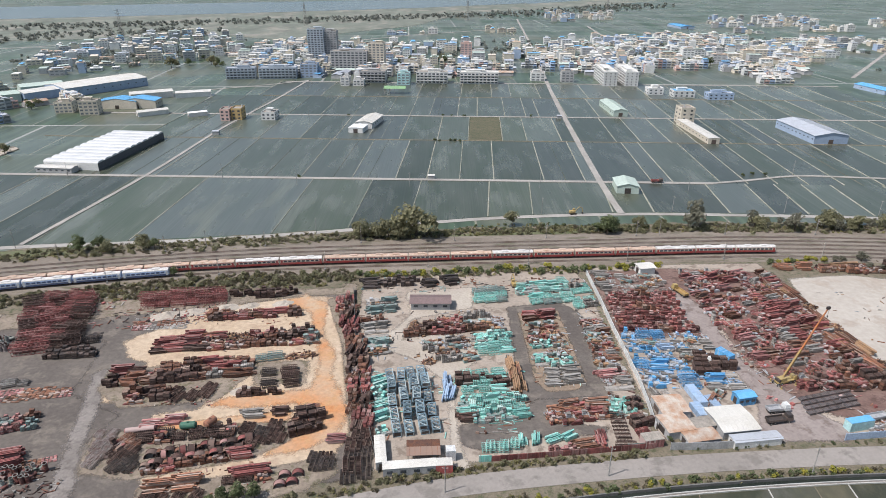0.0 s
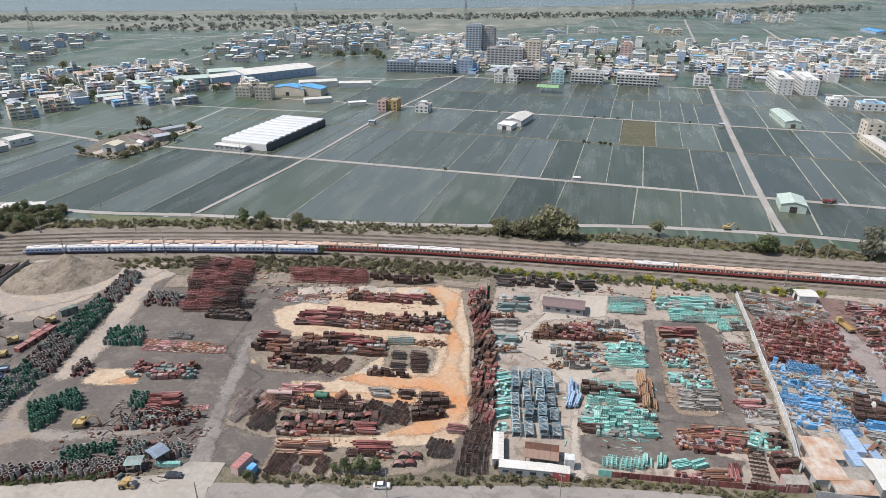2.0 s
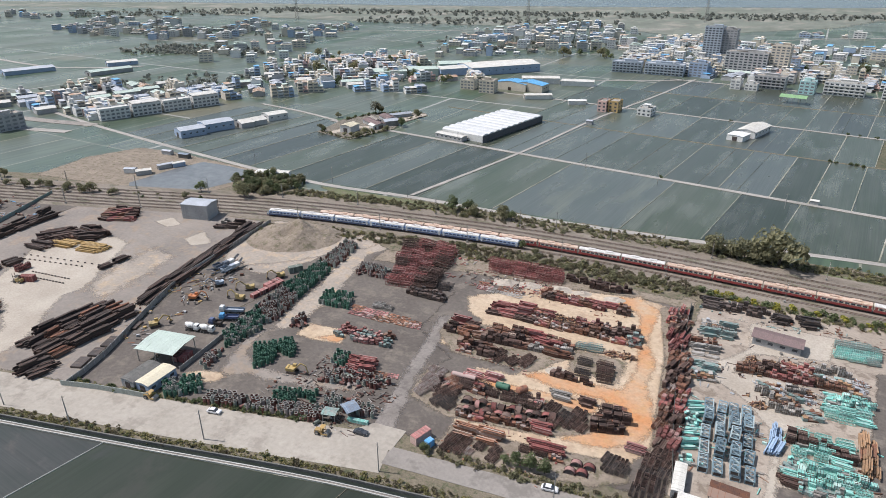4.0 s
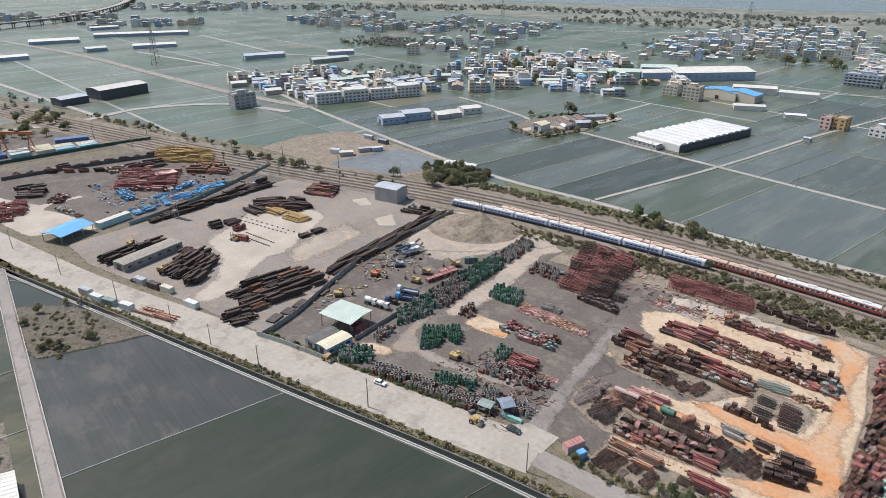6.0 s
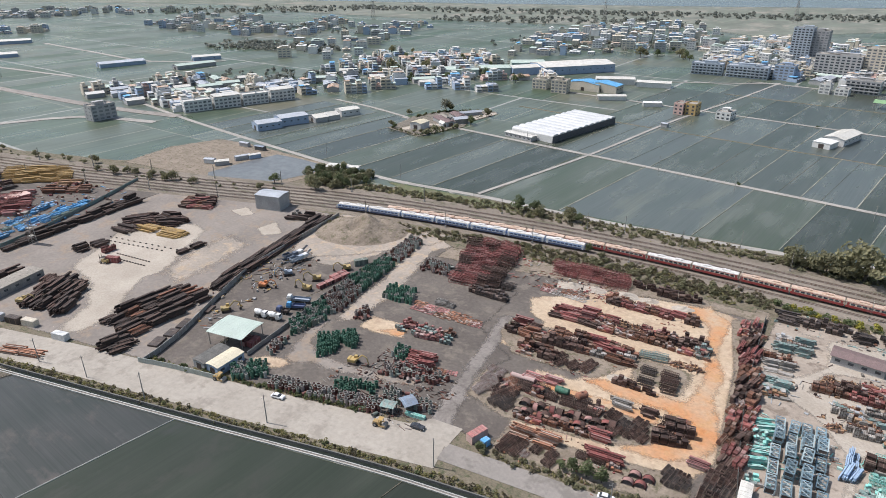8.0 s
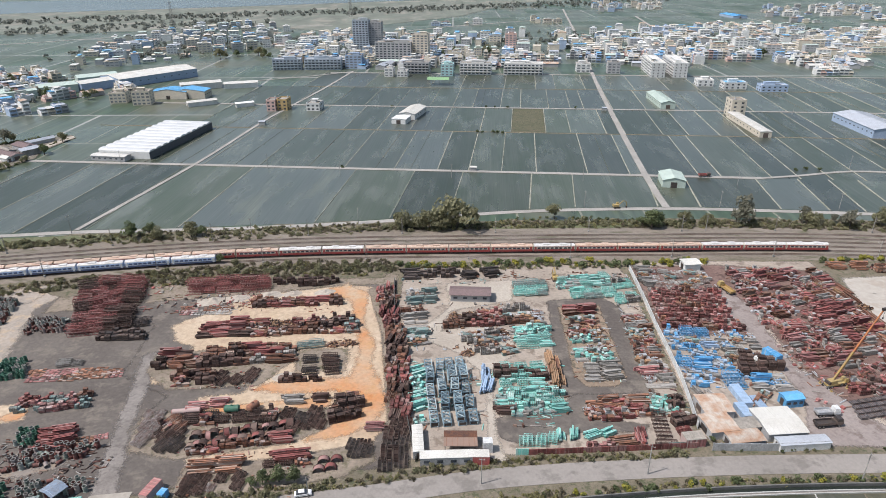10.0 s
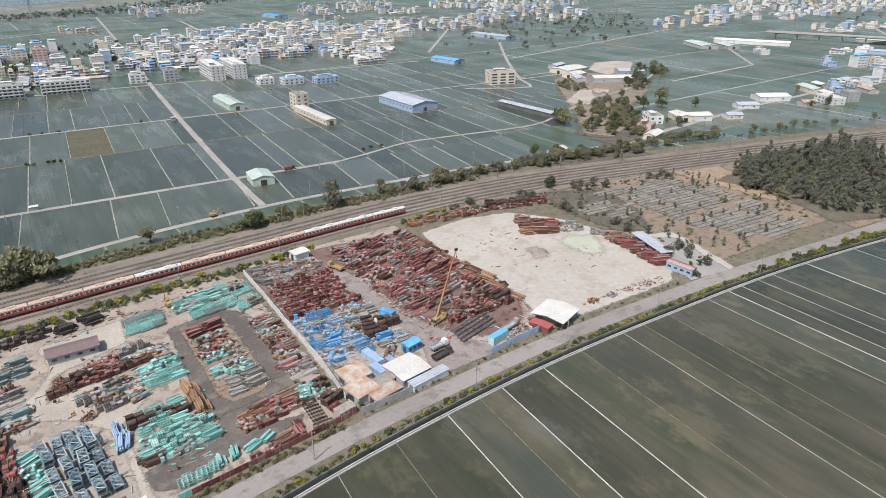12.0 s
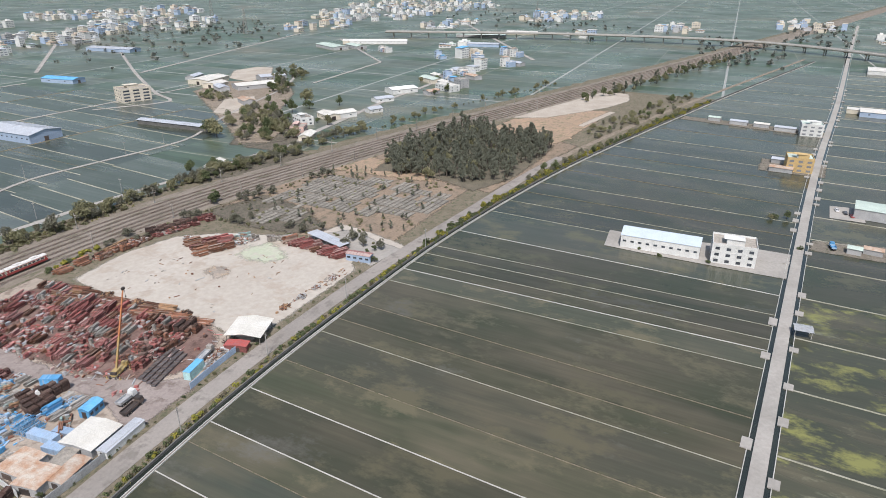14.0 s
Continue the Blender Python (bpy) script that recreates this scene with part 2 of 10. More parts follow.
M["ballast"] = surface("brown_ballast", (0.172, 0.144, 0.115), (0.232, 0.2, 0.166), 0.95, coarse=0.08, fine=2.2, bump=0.5, c3=(0.125, 0.115, 0.08), stretch=(0.3, 1, 1))
M["sleeper"] = surface("sleeper", (0.16, 0.14, 0.125), (0.22, 0.2, 0.18), 0.9)
M["rail"] = surface("rail_steel", (0.2, 0.13, 0.1), (0.26, 0.2, 0.17), 0.45, 0.6)
M["water"] = surface("canal_water", (0.02, 0.026, 0.022), (0.03, 0.036, 0.03), 0.12, coarse=0.05, spec=0.5)
M["pond"] = surface("pond_water", (0.135, 0.14, 0.14), (0.16, 0.165, 0.162), 0.25, coarse=0.02, fine=0.2, spec=0.5)
M["river"] = surface("river_water", (0.1, 0.14, 0.17), (0.13, 0.17, 0.2), 0.25, coarse=0.003, fine=0.02, spec=0.5)


def paint(name, c, rough=0.55, metal=0.0, each=0.18, worn=None, coarse=0.8, alt=None):
    w = worn or tuple(0.65 * x + 0.06 for x in c)
    M[name] = surface(name, c, w, rough, metal, coarse=coarse, fine=4.0, each=each, alt=alt)


paint("rust", (0.205, 0.09, 0.052), 0.9, each=0.75, worn=(0.13, 0.072, 0.056), alt=(0.26, 0.19, 0.15))
paint("rust_dark", (0.09, 0.05, 0.04), 0.9, each=0.75, worn=(0.062, 0.044, 0.038), alt=(0.17, 0.12, 0.1))
paint("rust_light", (0.29, 0.13, 0.075), 0.9, each=0.75, worn=(0.19, 0.11, 0.08), alt=(0.4, 0.33, 0.28))
paint("maroon", (0.26, 0.08, 0.073), 0.8, each=0.75, worn=(0.165, 0.07, 0.062), alt=(0.34, 0.21, 0.19))
paint("maroon_pale", (0.33, 0.14, 0.13), 0.8, each=0.75, worn=(0.24, 0.13, 0.12), alt=(0.45, 0.36, 0.33))
paint("teal", (0.19, 0.52, 0.45), 0.6, each=0.45, worn=(0.24, 0.4, 0.36), alt=(0.46, 0.6, 0.55))
paint("teal_grey", (0.2, 0.32, 0.3), 0.6, each=0.35, worn=(0.25, 0.25, 0.23))
paint("blue", (0.1, 0.32, 0.58), 0.5, each=0.5, worn=(0.09, 0.27, 0.46), alt=(0.34, 0.46, 0.58))
paint("blue_pale", (0.3, 0.42, 0.58), 0.5, each=0.25, worn=(0.3, 0.38, 0.48))
paint("frame_blue", (0.17, 0.255, 0.3), 0.55, each=0.6, worn=(0.11, 0.15, 0.17), alt=(0.4, 0.47, 0.47))
paint("slate", (0.2, 0.26, 0.34), 0.5, 0.2, each=0.35, worn=(0.2, 0.22, 0.25), alt=(0.4, 0.46, 0.53))
paint("crusher_blue", (0.07, 0.1, 0.15), 0.6, each=0.2, worn=(0.12, 0.13, 0.15))
paint("sky_blue", (0.26, 0.48, 0.6), 0.6, each=0.1, worn=(0.3, 0.48, 0.57))
paint("navy_blue", (0.07, 0.13, 0.27), 0.6, each=0.1, worn=(0.1, 0.16, 0.28))
paint("deck_blue", (0.1, 0.098, 0.108), 0.6, 0.1, each=0.5, worn=(0.15, 0.13, 0.12))
paint("steel", (0.31, 0.295, 0.27), 0.6, 0.1, each=0.5, worn=(0.23, 0.205, 0.18), alt=(0.45, 0.43, 0.4))
paint("steel_dark", (0.06, 0.055, 0.055), 0.6, 0.2, each=0.5, worn=(0.085, 0.065, 0.055), alt=(0.17, 0.13, 0.11))
paint("galvanised", (0.5, 0.51, 0.52), 0.45, 0.3, each=0.12)
paint("galvanised_rust", (0.36, 0.33, 0.31), 0.7, each=0.35, worn=(0.2, 0.13, 0.11))
paint("beam_brown", (0.07, 0.047, 0.04), 0.8, each=0.5, worn=(0.05, 0.04, 0.036), alt=(0.12, 0.075, 0.06))
paint("timber", (0.34, 0.2, 0.11), 0.85, each=0.35, worn=(0.25, 0.17, 0.11))
paint("yellow", (0.44, 0.31, 0.11), 0.65, each=0.12, worn=(0.3, 0.24, 0.13))
paint("fence_sage", (0.42, 0.45, 0.41), 0.7, each=0.1, worn=(0.34, 0.36, 0.33))
paint("yellow_beam", (0.42, 0.27, 0.09), 0.7, each=0.2)
paint("crane_orange", (0.5, 0.17, 0.05), 0.5, each=0.05)
paint("drum_green", (0.045, 0.13, 0.086), 0.65, each=0.4, worn=(0.04, 0.085, 0.06))
paint("drum_red", (0.15, 0.055, 0.045), 0.75, each=0.45, worn=(0.12, 0.065, 0.055), alt=(0.3, 0.27, 0.25))
paint("drum_grey", (0.2, 0.23, 0.2), 0.7, each=0.4, worn=(0.12, 0.14, 0.12), alt=(0.32, 0.34, 0.31))
paint("rim_pale", (0.2, 0.19, 0.17), 0.8, each=0.4)
paint("white", (0.76, 0.76, 0.74), 0.5, each=0.06, worn=(0.66, 0.66, 0.64))
paint("white_glow_free", (0.7, 0.71, 0.7), 0.45, each=0.1)
paint("roof_white", (0.62, 0.605, 0.56), 0.5, each=0.1, worn=(0.53, 0.51, 0.46), coarse=0.15)
paint("roof_poly", (0.5, 0.51, 0.51), 0.4, each=0.1, worn=(0.58, 0.585, 0.58), coarse=0.12)
paint("roof_pale", (0.46, 0.53, 0.6), 0.5, each=0.05, worn=(0.42, 0.48, 0.54), coarse=0.15)
paint("roof_green", (0.46, 0.54, 0.48), 0.6, each=0.04, worn=(0.41, 0.48, 0.43), coarse=0.15)
paint("roof_leaf", (0.24, 0.42, 0.2), 0.55, each=0.06)
paint("roof_blue", (0.12, 0.38, 0.66), 0.45, each=0.08, worn=(0.16, 0.4, 0.62))
paint("roof_grey", (0.45, 0.48, 0.52), 0.5, each=0.1, worn=(0.38, 0.4, 0.43), coarse=0.15)
paint("roof_rust", (0.36, 0.21, 0.13), 0.8, each=0.2, worn=(0.47, 0.42, 0.36), coarse=0.3)
paint("roof_cream", (0.6, 0.55, 0.41), 0.6, each=0.03, worn=(0.54, 0.49, 0.37), coarse=0.2)
paint("roof_brown", (0.2, 0.14, 0.135), 0.8, each=0.1, worn=(0.16, 0.12, 0.115))
paint("roof_red", (0.42, 0.09, 0.08), 0.6, each=0.1)
paint("bed", (0.235, 0.218, 0.19), 0.95, each=0.35, worn=(0.165, 0.15, 0.125))
paint("slab", (0.34, 0.31, 0.27), 0.95, each=0.3, worn=(0.24, 0.22, 0.19))
paint("wall_white", (0.68, 0.68, 0.66), 0.7, each=0.14, worn=(0.58, 0.58, 0.56), coarse=0.2)
paint("wall_cream", (0.62, 0.56, 0.46), 0.75, each=0.14, worn=(0.54, 0.49, 0.41), coarse=0.2)
paint("wall_grey", (0.42, 0.42, 0.42), 0.75, each=0.2, worn=(0.34, 0.34, 0.34), coarse=0.2)
paint("wall_pink", (0.6, 0.42, 0.37), 0.75, each=0.1, worn=(0.52, 0.37, 0.33), coarse=0.2)
paint("wall_blue", (0.36, 0.45, 0.58), 0.6, each=0.12, worn=(0.32, 0.4, 0.52), coarse=0.2)
paint("wall_bluegrey", (0.36, 0.42, 0.48), 0.6, each=0.1, worn=(0.42, 0.46, 0.5), coarse=0.2)
paint("wall_teal", (0.4, 0.62, 0.62), 0.6, each=0.1)
paint("wall_yellow", (0.55, 0.38, 0.16), 0.7, each=0.08)
paint("net_dark", (0.085, 0.09, 0.1), 0.8, each=0.05)
paint("concrete_wall", (0.36, 0.35, 0.33), 0.9, each=0.1, worn=(0.25, 0.24, 0.225), coarse=0.3)
paint("wall_dark", (0.1, 0.1, 0.095), 0.9, each=0.1, worn=(0.15, 0.145, 0.135), coarse=0.3)
paint("tyre", (0.02, 0.02, 0.02), 0.9, each=0.1)
# paler twin of window for far houses: distance haze put into the colour
paint("shaded_glass", (0.2, 0.21, 0.225), 0.2, each=0.5)
paint("window", (0.05, 0.06, 0.075), 0.12, each=0.5)
paint("car_white", (0.78, 0.78, 0.79), 0.25, each=0.02)
paint("car_black", (0.03, 0.035, 0.045), 0.2, each=0.02)
paint("train_blue", (0.4, 0.52, 0.72), 0.4, each=0.03)
paint("train_navy", (0.07, 0.1, 0.2), 0.5, each=0.05)
paint("train_red", (0.34, 0.045, 0.04), 0.45, each=0.08)
paint("train_cream", (0.62, 0.55, 0.45), 0.5, each=0.05)
paint("train_roof_tan", (0.44, 0.29, 0.21), 0.75, each=0.2, worn=(0.54, 0.43, 0.35))
paint("train_roof_white", (0.64, 0.62, 0.59), 0.6, each=0.06)
paint("bark", (0.1, 0.075, 0.055), 0.95, each=0.2)
paint("leaf", (0.17, 0.2, 0.1), 0.7, each=0.4, worn=(0.13, 0.155, 0.075))
paint("leaf_straw", (0.37, 0.33, 0.16), 0.8, each=0.4, worn=(0.27, 0.26, 0.12))
paint("leaf_brown", (0.2, 0.165, 0.11), 0.85, each=0.4, worn=(0.15, 0.14, 0.09))
paint("leaf_olive", (0.3, 0.29, 0.17), 0.75, each=0.35, worn=(0.23, 0.22, 0.13))
# far trees only: distance haze put into the leaf colour, paler and greyer
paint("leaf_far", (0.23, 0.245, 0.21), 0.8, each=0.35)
paint("leaf_dark", (0.22, 0.235, 0.18), 0.75, each=0.35, worn=(0.2, 0.205, 0.155))
paint("leaf_grey", (0.25, 0.245, 0.185), 0.8, each=0.35, worn=(0.18, 0.175, 0.13))
paint("blossom", (0.44, 0.39, 0.075), 0.7, each=0.3, worn=(0.24, 0.25, 0.07))

for name in [k for k in M if k.startswith("leaf") or k == "blossom"]:
    n, l = M[name].node_tree.nodes, M[name].node_tree.links
    b, thin, mix = n["Principled BSDF"], n.new("ShaderNodeBsdfTranslucent"), n.new("ShaderNodeMixShader")
    l.new(b.inputs["Base Color"].links[0].from_socket, thin.inputs["Color"])
    mix.inputs[0].default_value = 0.5
    l.new(b.outputs[0], mix.inputs[1])
    l.new(thin.outputs[0], mix.inputs[2])
    l.new(mix.outputs[0], n["Material Output"].inputs["Surface"])

# ---- mesh helpers ----
import itertools

from mathutils.geometry import tessellate_polygon

rng = random.Random(7)


def finish(name, bm, material, parent=None, label=""):
    me = bpy.data.meshes.new(name)
    bm.to_mesh(me)
    bm.free()
    for m in material if isinstance(material, (list, tuple)) else (material,):
        me.materials.append(M[m])
    ob = new(name, me)
    ob.parent = parent
    if label:
        ob["label"] = label
    return ob


def part(name, bm, material, parent, label=""):
    return finish(name, bm, material, parent, label)


def again(ob, m, parent=None):
    """The same mesh once more, as an object of its own."""
    o = new(ob.name.split(".")[0], ob.data)
    o.parent = parent or ob.parent
    o.matrix_basis = m
    return o


def thing(name, label, category, group="", kind=""):
    return tagged(new(name), label, category, group, kind)


BOX_FACES = ((0, 3, 2, 1), (4, 5, 6, 7), (0, 1, 5, 4), (1, 2, 6, 5), (2, 3, 7, 6), (3, 0, 4, 7))


def box(bm, c, s, rz=0.0, mi=0, ry=0.0, taper=1.0):
    m = pose(*c, 0, ry, rz)
    v = []
    for dz in (-0.5, 0.5):
        k = taper if dz > 0 else 1.0
        for dx, dy in ((-0.5, -0.5), (0.5, -0.5), (0.5, 0.5), (-0.5, 0.5)):
            v.append(bm.verts.new(m @ Vector((dx * s[0] * k, dy * s[1] * k, dz * s[2]))))
    for f in BOX_FACES:
        bm.faces.new([v[i] for i in f]).material_index = mi
    return v


def tube(bm, p, q, r, n=8, mi=0, r2=None, cap=True):
    p, q = Vector(p), Vector(q)
    d = (q - p).normalized()
    a = d.orthogonal().normalized()
    b = d.cross(a)
    r2 = r if r2 is None else r2
    lo = [bm.verts.new(p + r * (math.cos(t) * a + math.sin(t) * b)) for t in (2 * math.pi * i / n for i in range(n))]
    hi = [bm.verts.new(q + r2 * (math.cos(t) * a + math.sin(t) * b)) for t in (2 * math.pi * i / n for i in range(n))]
    for i in range(n):
        bm.faces.new((lo[i], lo[(i + 1) % n], hi[(i + 1) % n], hi[i])).material_index = mi
    if cap:
        bm.faces.new(lo[::-1]).material_index = mi
        bm.faces.new(hi).material_index = mi


def smooth_line(pts, step=6.0):
    """A curve through the given plan points."""
    p = [Vector(q) for q in pts]
    p = [2 * p[0] - p[1]] + p + [2 * p[-1] - p[-2]]
    out = []
    for i in range(1, len(p) - 2):
        k = max(2, int((p[i + 1] - p[i]).length / step))
        for j in range(k):
            t = j / k
            a, b, c, d = p[i - 1], p[i], p[i + 1], p[i + 2]
            out.append(0.5 * (2 * b + (c - a) * t + (2 * a - 5 * b + 4 * c - d) * t * t + (3 * b - a - 3 * c + d) * t ** 3))
    out.append(p[-2])
    return out


def shifted(line, off):
    """The line moved sideways: off > 0 to its left."""
    out = []
    for i, q in enumerate(line):
        d = (line[min(i + 1, len(line) - 1)] - line[max(i - 1, 0)]).normalized()
        out.append(q + off * Vector((-d.y, d.x)))
    return out


def ribbon(name, line, profile, material, wobble=0.0, parent=None):
    """A strip along a line; profile: rows of offset to the left and height."""
    bm = bmesh.new()
    rows = []
    for off, z in profile:
        s = shifted(line, off)
        rows.append([bm.verts.new((q.x, q.y, z + 0.0)) if not wobble else
                     bm.verts.new((q.x, q.y + wobble * noise.noise((q.x * 0.12, q.y * 0.12, off)), z)) for q in s])
    for a, b in zip(rows, rows[1:]):
        for i in range(len(line) - 1):
            bm.faces.new((a[i], b[i], b[i + 1], a[i + 1]))
    bmesh.ops.recalc_face_normals(bm, faces=bm.faces)
    ob = finish(name, bm, material, parent)
    return tagged(ob, kind="structure") if parent is None else ob


def along(line, s):
    """The place and heading s metres along a line."""
    for a, b in zip(line, line[1:]):
        d = (b - a).length
        if s <= d:
            return a + (b - a) * (s / d), math.degrees(math.atan2(b.y - a.y, b.x - a.x))
        s -= d
    return line[-1].copy(), math.degrees(math.atan2(line[-1].y - line[-2].y, line[-1].x - line[-2].x))


def length(line):
    return sum((b - a).length for a, b in zip(line, line[1:]))


def fill(bm, ring):
    for tri in tessellate_polygon([[v.co for v in ring]]):
        f = bm.faces.new([ring[i] for i in tri])
        f.normal_update()
        if f.normal.z < 0:
            f.normal_flip()


def feathered(material):
    """The ground material with a rim that thins out in crumbs, by the sheet's own cover value."""
    key = material + "_rim"
    if key not in M:
        m = M[material].copy()
        m.name = key
        n, l = m.node_tree.nodes, m.node_tree.links
        cover = n.new("ShaderNodeAttribute")
        cover.attribute_name = "cover"
        v = place(n, l)
        crumbs = n.new("ShaderNodeMath")
        crumbs.operation = "ADD"
        l.new(noisy(n, l, 0.22, 5.0, 0.62, v, 0.25, 0.75), crumbs.inputs[0])
        l.new(noisy(n, l, 1.6, 3.0, 0.6, v, 0.2, 0.8), crumbs.inputs[1])
        total = n.new("ShaderNodeMath")
        total.operation = "MULTIPLY_ADD"
        total.inputs[1].default_value = 0.42
        l.new(crumbs.outputs[0], total.inputs[0])
        l.new(cover.outputs["Fac"], total.inputs[2])
        edge = n.new("ShaderNodeMapRange")
        edge.inputs[1].default_value, edge.inputs[2].default_value = 0.76, 1.08
        l.new(total.outputs[0], edge.inputs[0])
        clear, mix = n.new("ShaderNodeBsdfTransparent"), n.new("ShaderNodeMixShader")
        l.new(edge.outputs[0], mix.inputs[0])
        l.new(clear.outputs[0], mix.inputs[1])
        l.new(n["Principled BSDF"].outputs[0], mix.inputs[2])
        l.new(mix.outputs[0], n["Material Output"].inputs["Surface"])
        M[key] = m
    return key


LAYER = itertools.count()


def patch(name, pts, z, material, ragged=1.5, step=0.0):
    """A ground sheet: paved ones with a clean outline, loose ones with a rim that fades into the ground round them."""
    z += 0.00015 * next(LAYER)
    if ragged <= 0.6:
        bm = bmesh.new()
        fill(bm, [bm.verts.new((x, y, z)) for x, y in pts])
        return tagged(finish(name, bm, material), kind="structure")
    poly = np.array(pts, float)
    rim = 0.7 + 0.75 * ragged
    lo, hi = poly.min(0) - rim, poly.max(0) + rim
    cell = max(step, 1.0 + 0.3 * ragged, (hi - lo).max() / 150)
    nx, ny = (int(k / cell) + 2 for k in hi - lo)
    gx, gy = np.meshgrid(lo[0] + cell * np.arange(nx), lo[1] + cell * np.arange(ny), indexing="ij")
    q = np.stack((gx.ravel(), gy.ravel()), 1)
    far, within = np.full(len(q), 1e9), np.zeros(len(q), bool)
    for a, b in zip(poly, np.roll(poly, -1, 0)):
        d = b - a
        t = np.clip(((q - a) @ d) / (d @ d), 0, 1)
        far = np.minimum(far, np.hypot(*(q - a - t[:, None] * d).T))
        if a[1] != b[1]:
            within ^= ((a[1] > q[:, 1]) != (b[1] > q[:, 1])) & (q[:, 0] < d[0] * (q[:, 1] - a[1]) / d[1] + a[0])
    cover = np.clip(0.5 + 0.5 * np.where(within, far, -far) / rim, 0, 1)
    i, j = np.meshgrid(np.arange(nx - 1), np.arange(ny - 1), indexing="ij")
    c = (i * ny + j).ravel()
    faces = np.stack((c, c + ny, c + ny + 1, c + 1), 1)
    faces = faces[(cover[faces] > 0).any(1)]
    used = np.unique(faces)
    index = np.zeros(len(q), int)
    index[used] = np.arange(len(used))
    me = bpy.data.meshes.new(name)
    me.from_pydata(np.column_stack((q[used], np.full(len(used), z))).tolist(), [], index[faces].tolist())
    me.attributes.new("cover", "FLOAT", "POINT").data.foreach_set("value", cover[used])
    me.materials.append(M[feathered(material)])
    return tagged(new(name, me), kind="structure")


STAMPS = {}


def stamp(key, maker, m):
    """The thing that maker builds, at the pose m: built once, then copied."""
    if key in STAMPS:
        return copy_thing(STAMPS[key], m)
    ob = maker()
    ob.matrix_basis = m
    STAMPS[key] = ob
    return ob


def at(x, y, rz=0.0, s=1.0, z=0.0):
    k = s if isinstance(s, (tuple, list)) else (s, s, s)
    return pose(x, y, z, 0, 0, rz) @ Matrix.Diagonal((*k, 1))


# ---- ground, water, roads ----
bm = bmesh.new()
bmesh.ops.create_grid(bm, x_segments=2, y_segments=2, size=4900)
tagged(finish("ground", bm, "plain"), kind="structure")

river_line = smooth_line([(-3200, 900), (-1900, 1500), (-1150, 1800), (-620, 2040), (-60, 2330), (500, 2900), (900, 3600)], 80)
ribbon("river", river_line, [(330, 0.05), (-215, 0.05)], "river")
ribbon("river_bank", shifted(river_line, -235), [(25, 0.12), (-190, 0.12)], "flats", wobble=0.0)

RAIL = smooth_line([(-2300, -420), (-1500, -185), (-1000, -32), (-720, 52), (-485, 129), (-362, 177), (-251, 223), (-155, 249), (-80, 262), (0, 269), (70, 274),
                    (159, 279), (247, 274), (338, 256), (430, 235), (519, 212), (650, 176), (787, 140), (1176, 36), (1900, -150), (3000, -420)], 8)
ribbon("railway_bed", RAIL, [(29, 0.03), (24.5, 0.5), (-6.5, 0.5), (-9, 0.03)], "ballast")

LANE_N = smooth_line([(-760, 318), (-640, 300), (-524, 286), (-380, 276), (-272, 273), (-200, 284), (-128, 292), (-60, 304), (21, 323), (99, 331), (165, 330), (238, 326), (300, 318), (345, 316)], 8)
LANE_S = smooth_line([(-320, 14.2), (-228, 8.1), (-164, 3.9), (-60, -3.4), (155, -17.5), (467, -40), (767, -70), (1193, -108), (1800, -165)], 40)
ROAD_W = smooth_line([(-640, -65), (-460, -15), (-357, 17), (-282, 39), (-217, 63), (-170, 79), (-124, 95), (-88, 108)], 8)
ROAD_E = smooth_line([(-88, 108), (-33, 120), (7, 129.5), (59, 136.5), (100, 140), (128, 141.5), (160, 142), (231, 140), (310, 133.5), (395, 126), (497, 108), (640, 75), (800, 34), (1100, -45)], 8)
CANAL = smooth_line([(-640, -88), (-460, -30), (-326, 12.5), (-232, 45), (-159, 70), (-105, 89), (-77, 97.5), (-30, 110), (33, 123), (83, 129.5), (131, 132.5), (184, 132.5), (264, 129.5), (357, 118.5), (454, 101), (620, 62), (780, 22), (1080, -58)], 8)

# soil under the yards, between the railway and the southern road
south_edge = [q for q in shifted(CANAL, 2.0) if -640 < q.x < 720]
north_edge = [q for q in shifted(RAIL, -8.0) if -640 < q.x < 720]
bm = bmesh.new()
fill(bm, [bm.verts.new((q.x, q.y, 0.02)) for q in south_edge] + [bm.verts.new((q.x, q.y, 0.02)) for q in reversed(north_edge)])
tagged(finish("ground_verge", bm, "scrub"), kind="structure")
ribbon("ground_lineside", RAIL, [(40, 0.025), (27, 0.025)], "scrub", wobble=6)

patch("ground_grass_lineside", [(-262, 270), (-200, 280), (-172, 284), (-172, 276), (-215, 267), (-240, 262)], 0.04, "grass", 1.5)
patch("ground_grass_strip", [(-10, 297), (20, 304), (60, 310), (92, 316), (92, 308), (60, 302), (30, 298), (-8, 292)], 0.04, "grass", 2.5)
ribbon("lane_north", LANE_N, [(2.0, 0.02), (2.0, 0.14), (-2.0, 0.14), (-2.0, 0.02)], "lane")
ribbon("road_concrete", ROAD_W, [(8.0, 0.02), (8.0, 0.12), (-7.0, 0.12), (-7.0, 0.02)], "apron")
ribbon("track_east", [q for q in ROAD_E if q.x > 425], [(2.2, 0.02), (2.2, 0.12), (-2.2, 0.12), (-2.2, 0.02)], "dirt")
ribbon("road_asphalt", [q for q in ROAD_E if q.x < 440], [(3.6, 0.02), (3.6, 0.125), (-3.4, 0.125), (-3.4, 0.02)], "road")
ribbon("canal_water", CANAL, [(1.2, 0.03), (-1.0, 0.03)], "water")
ribbon("canal_wall_north", CANAL, [(1.6, 0.02), (1.6, 0.9), (1.2, 0.9), (1.2, 0.0)], "wall_dark")
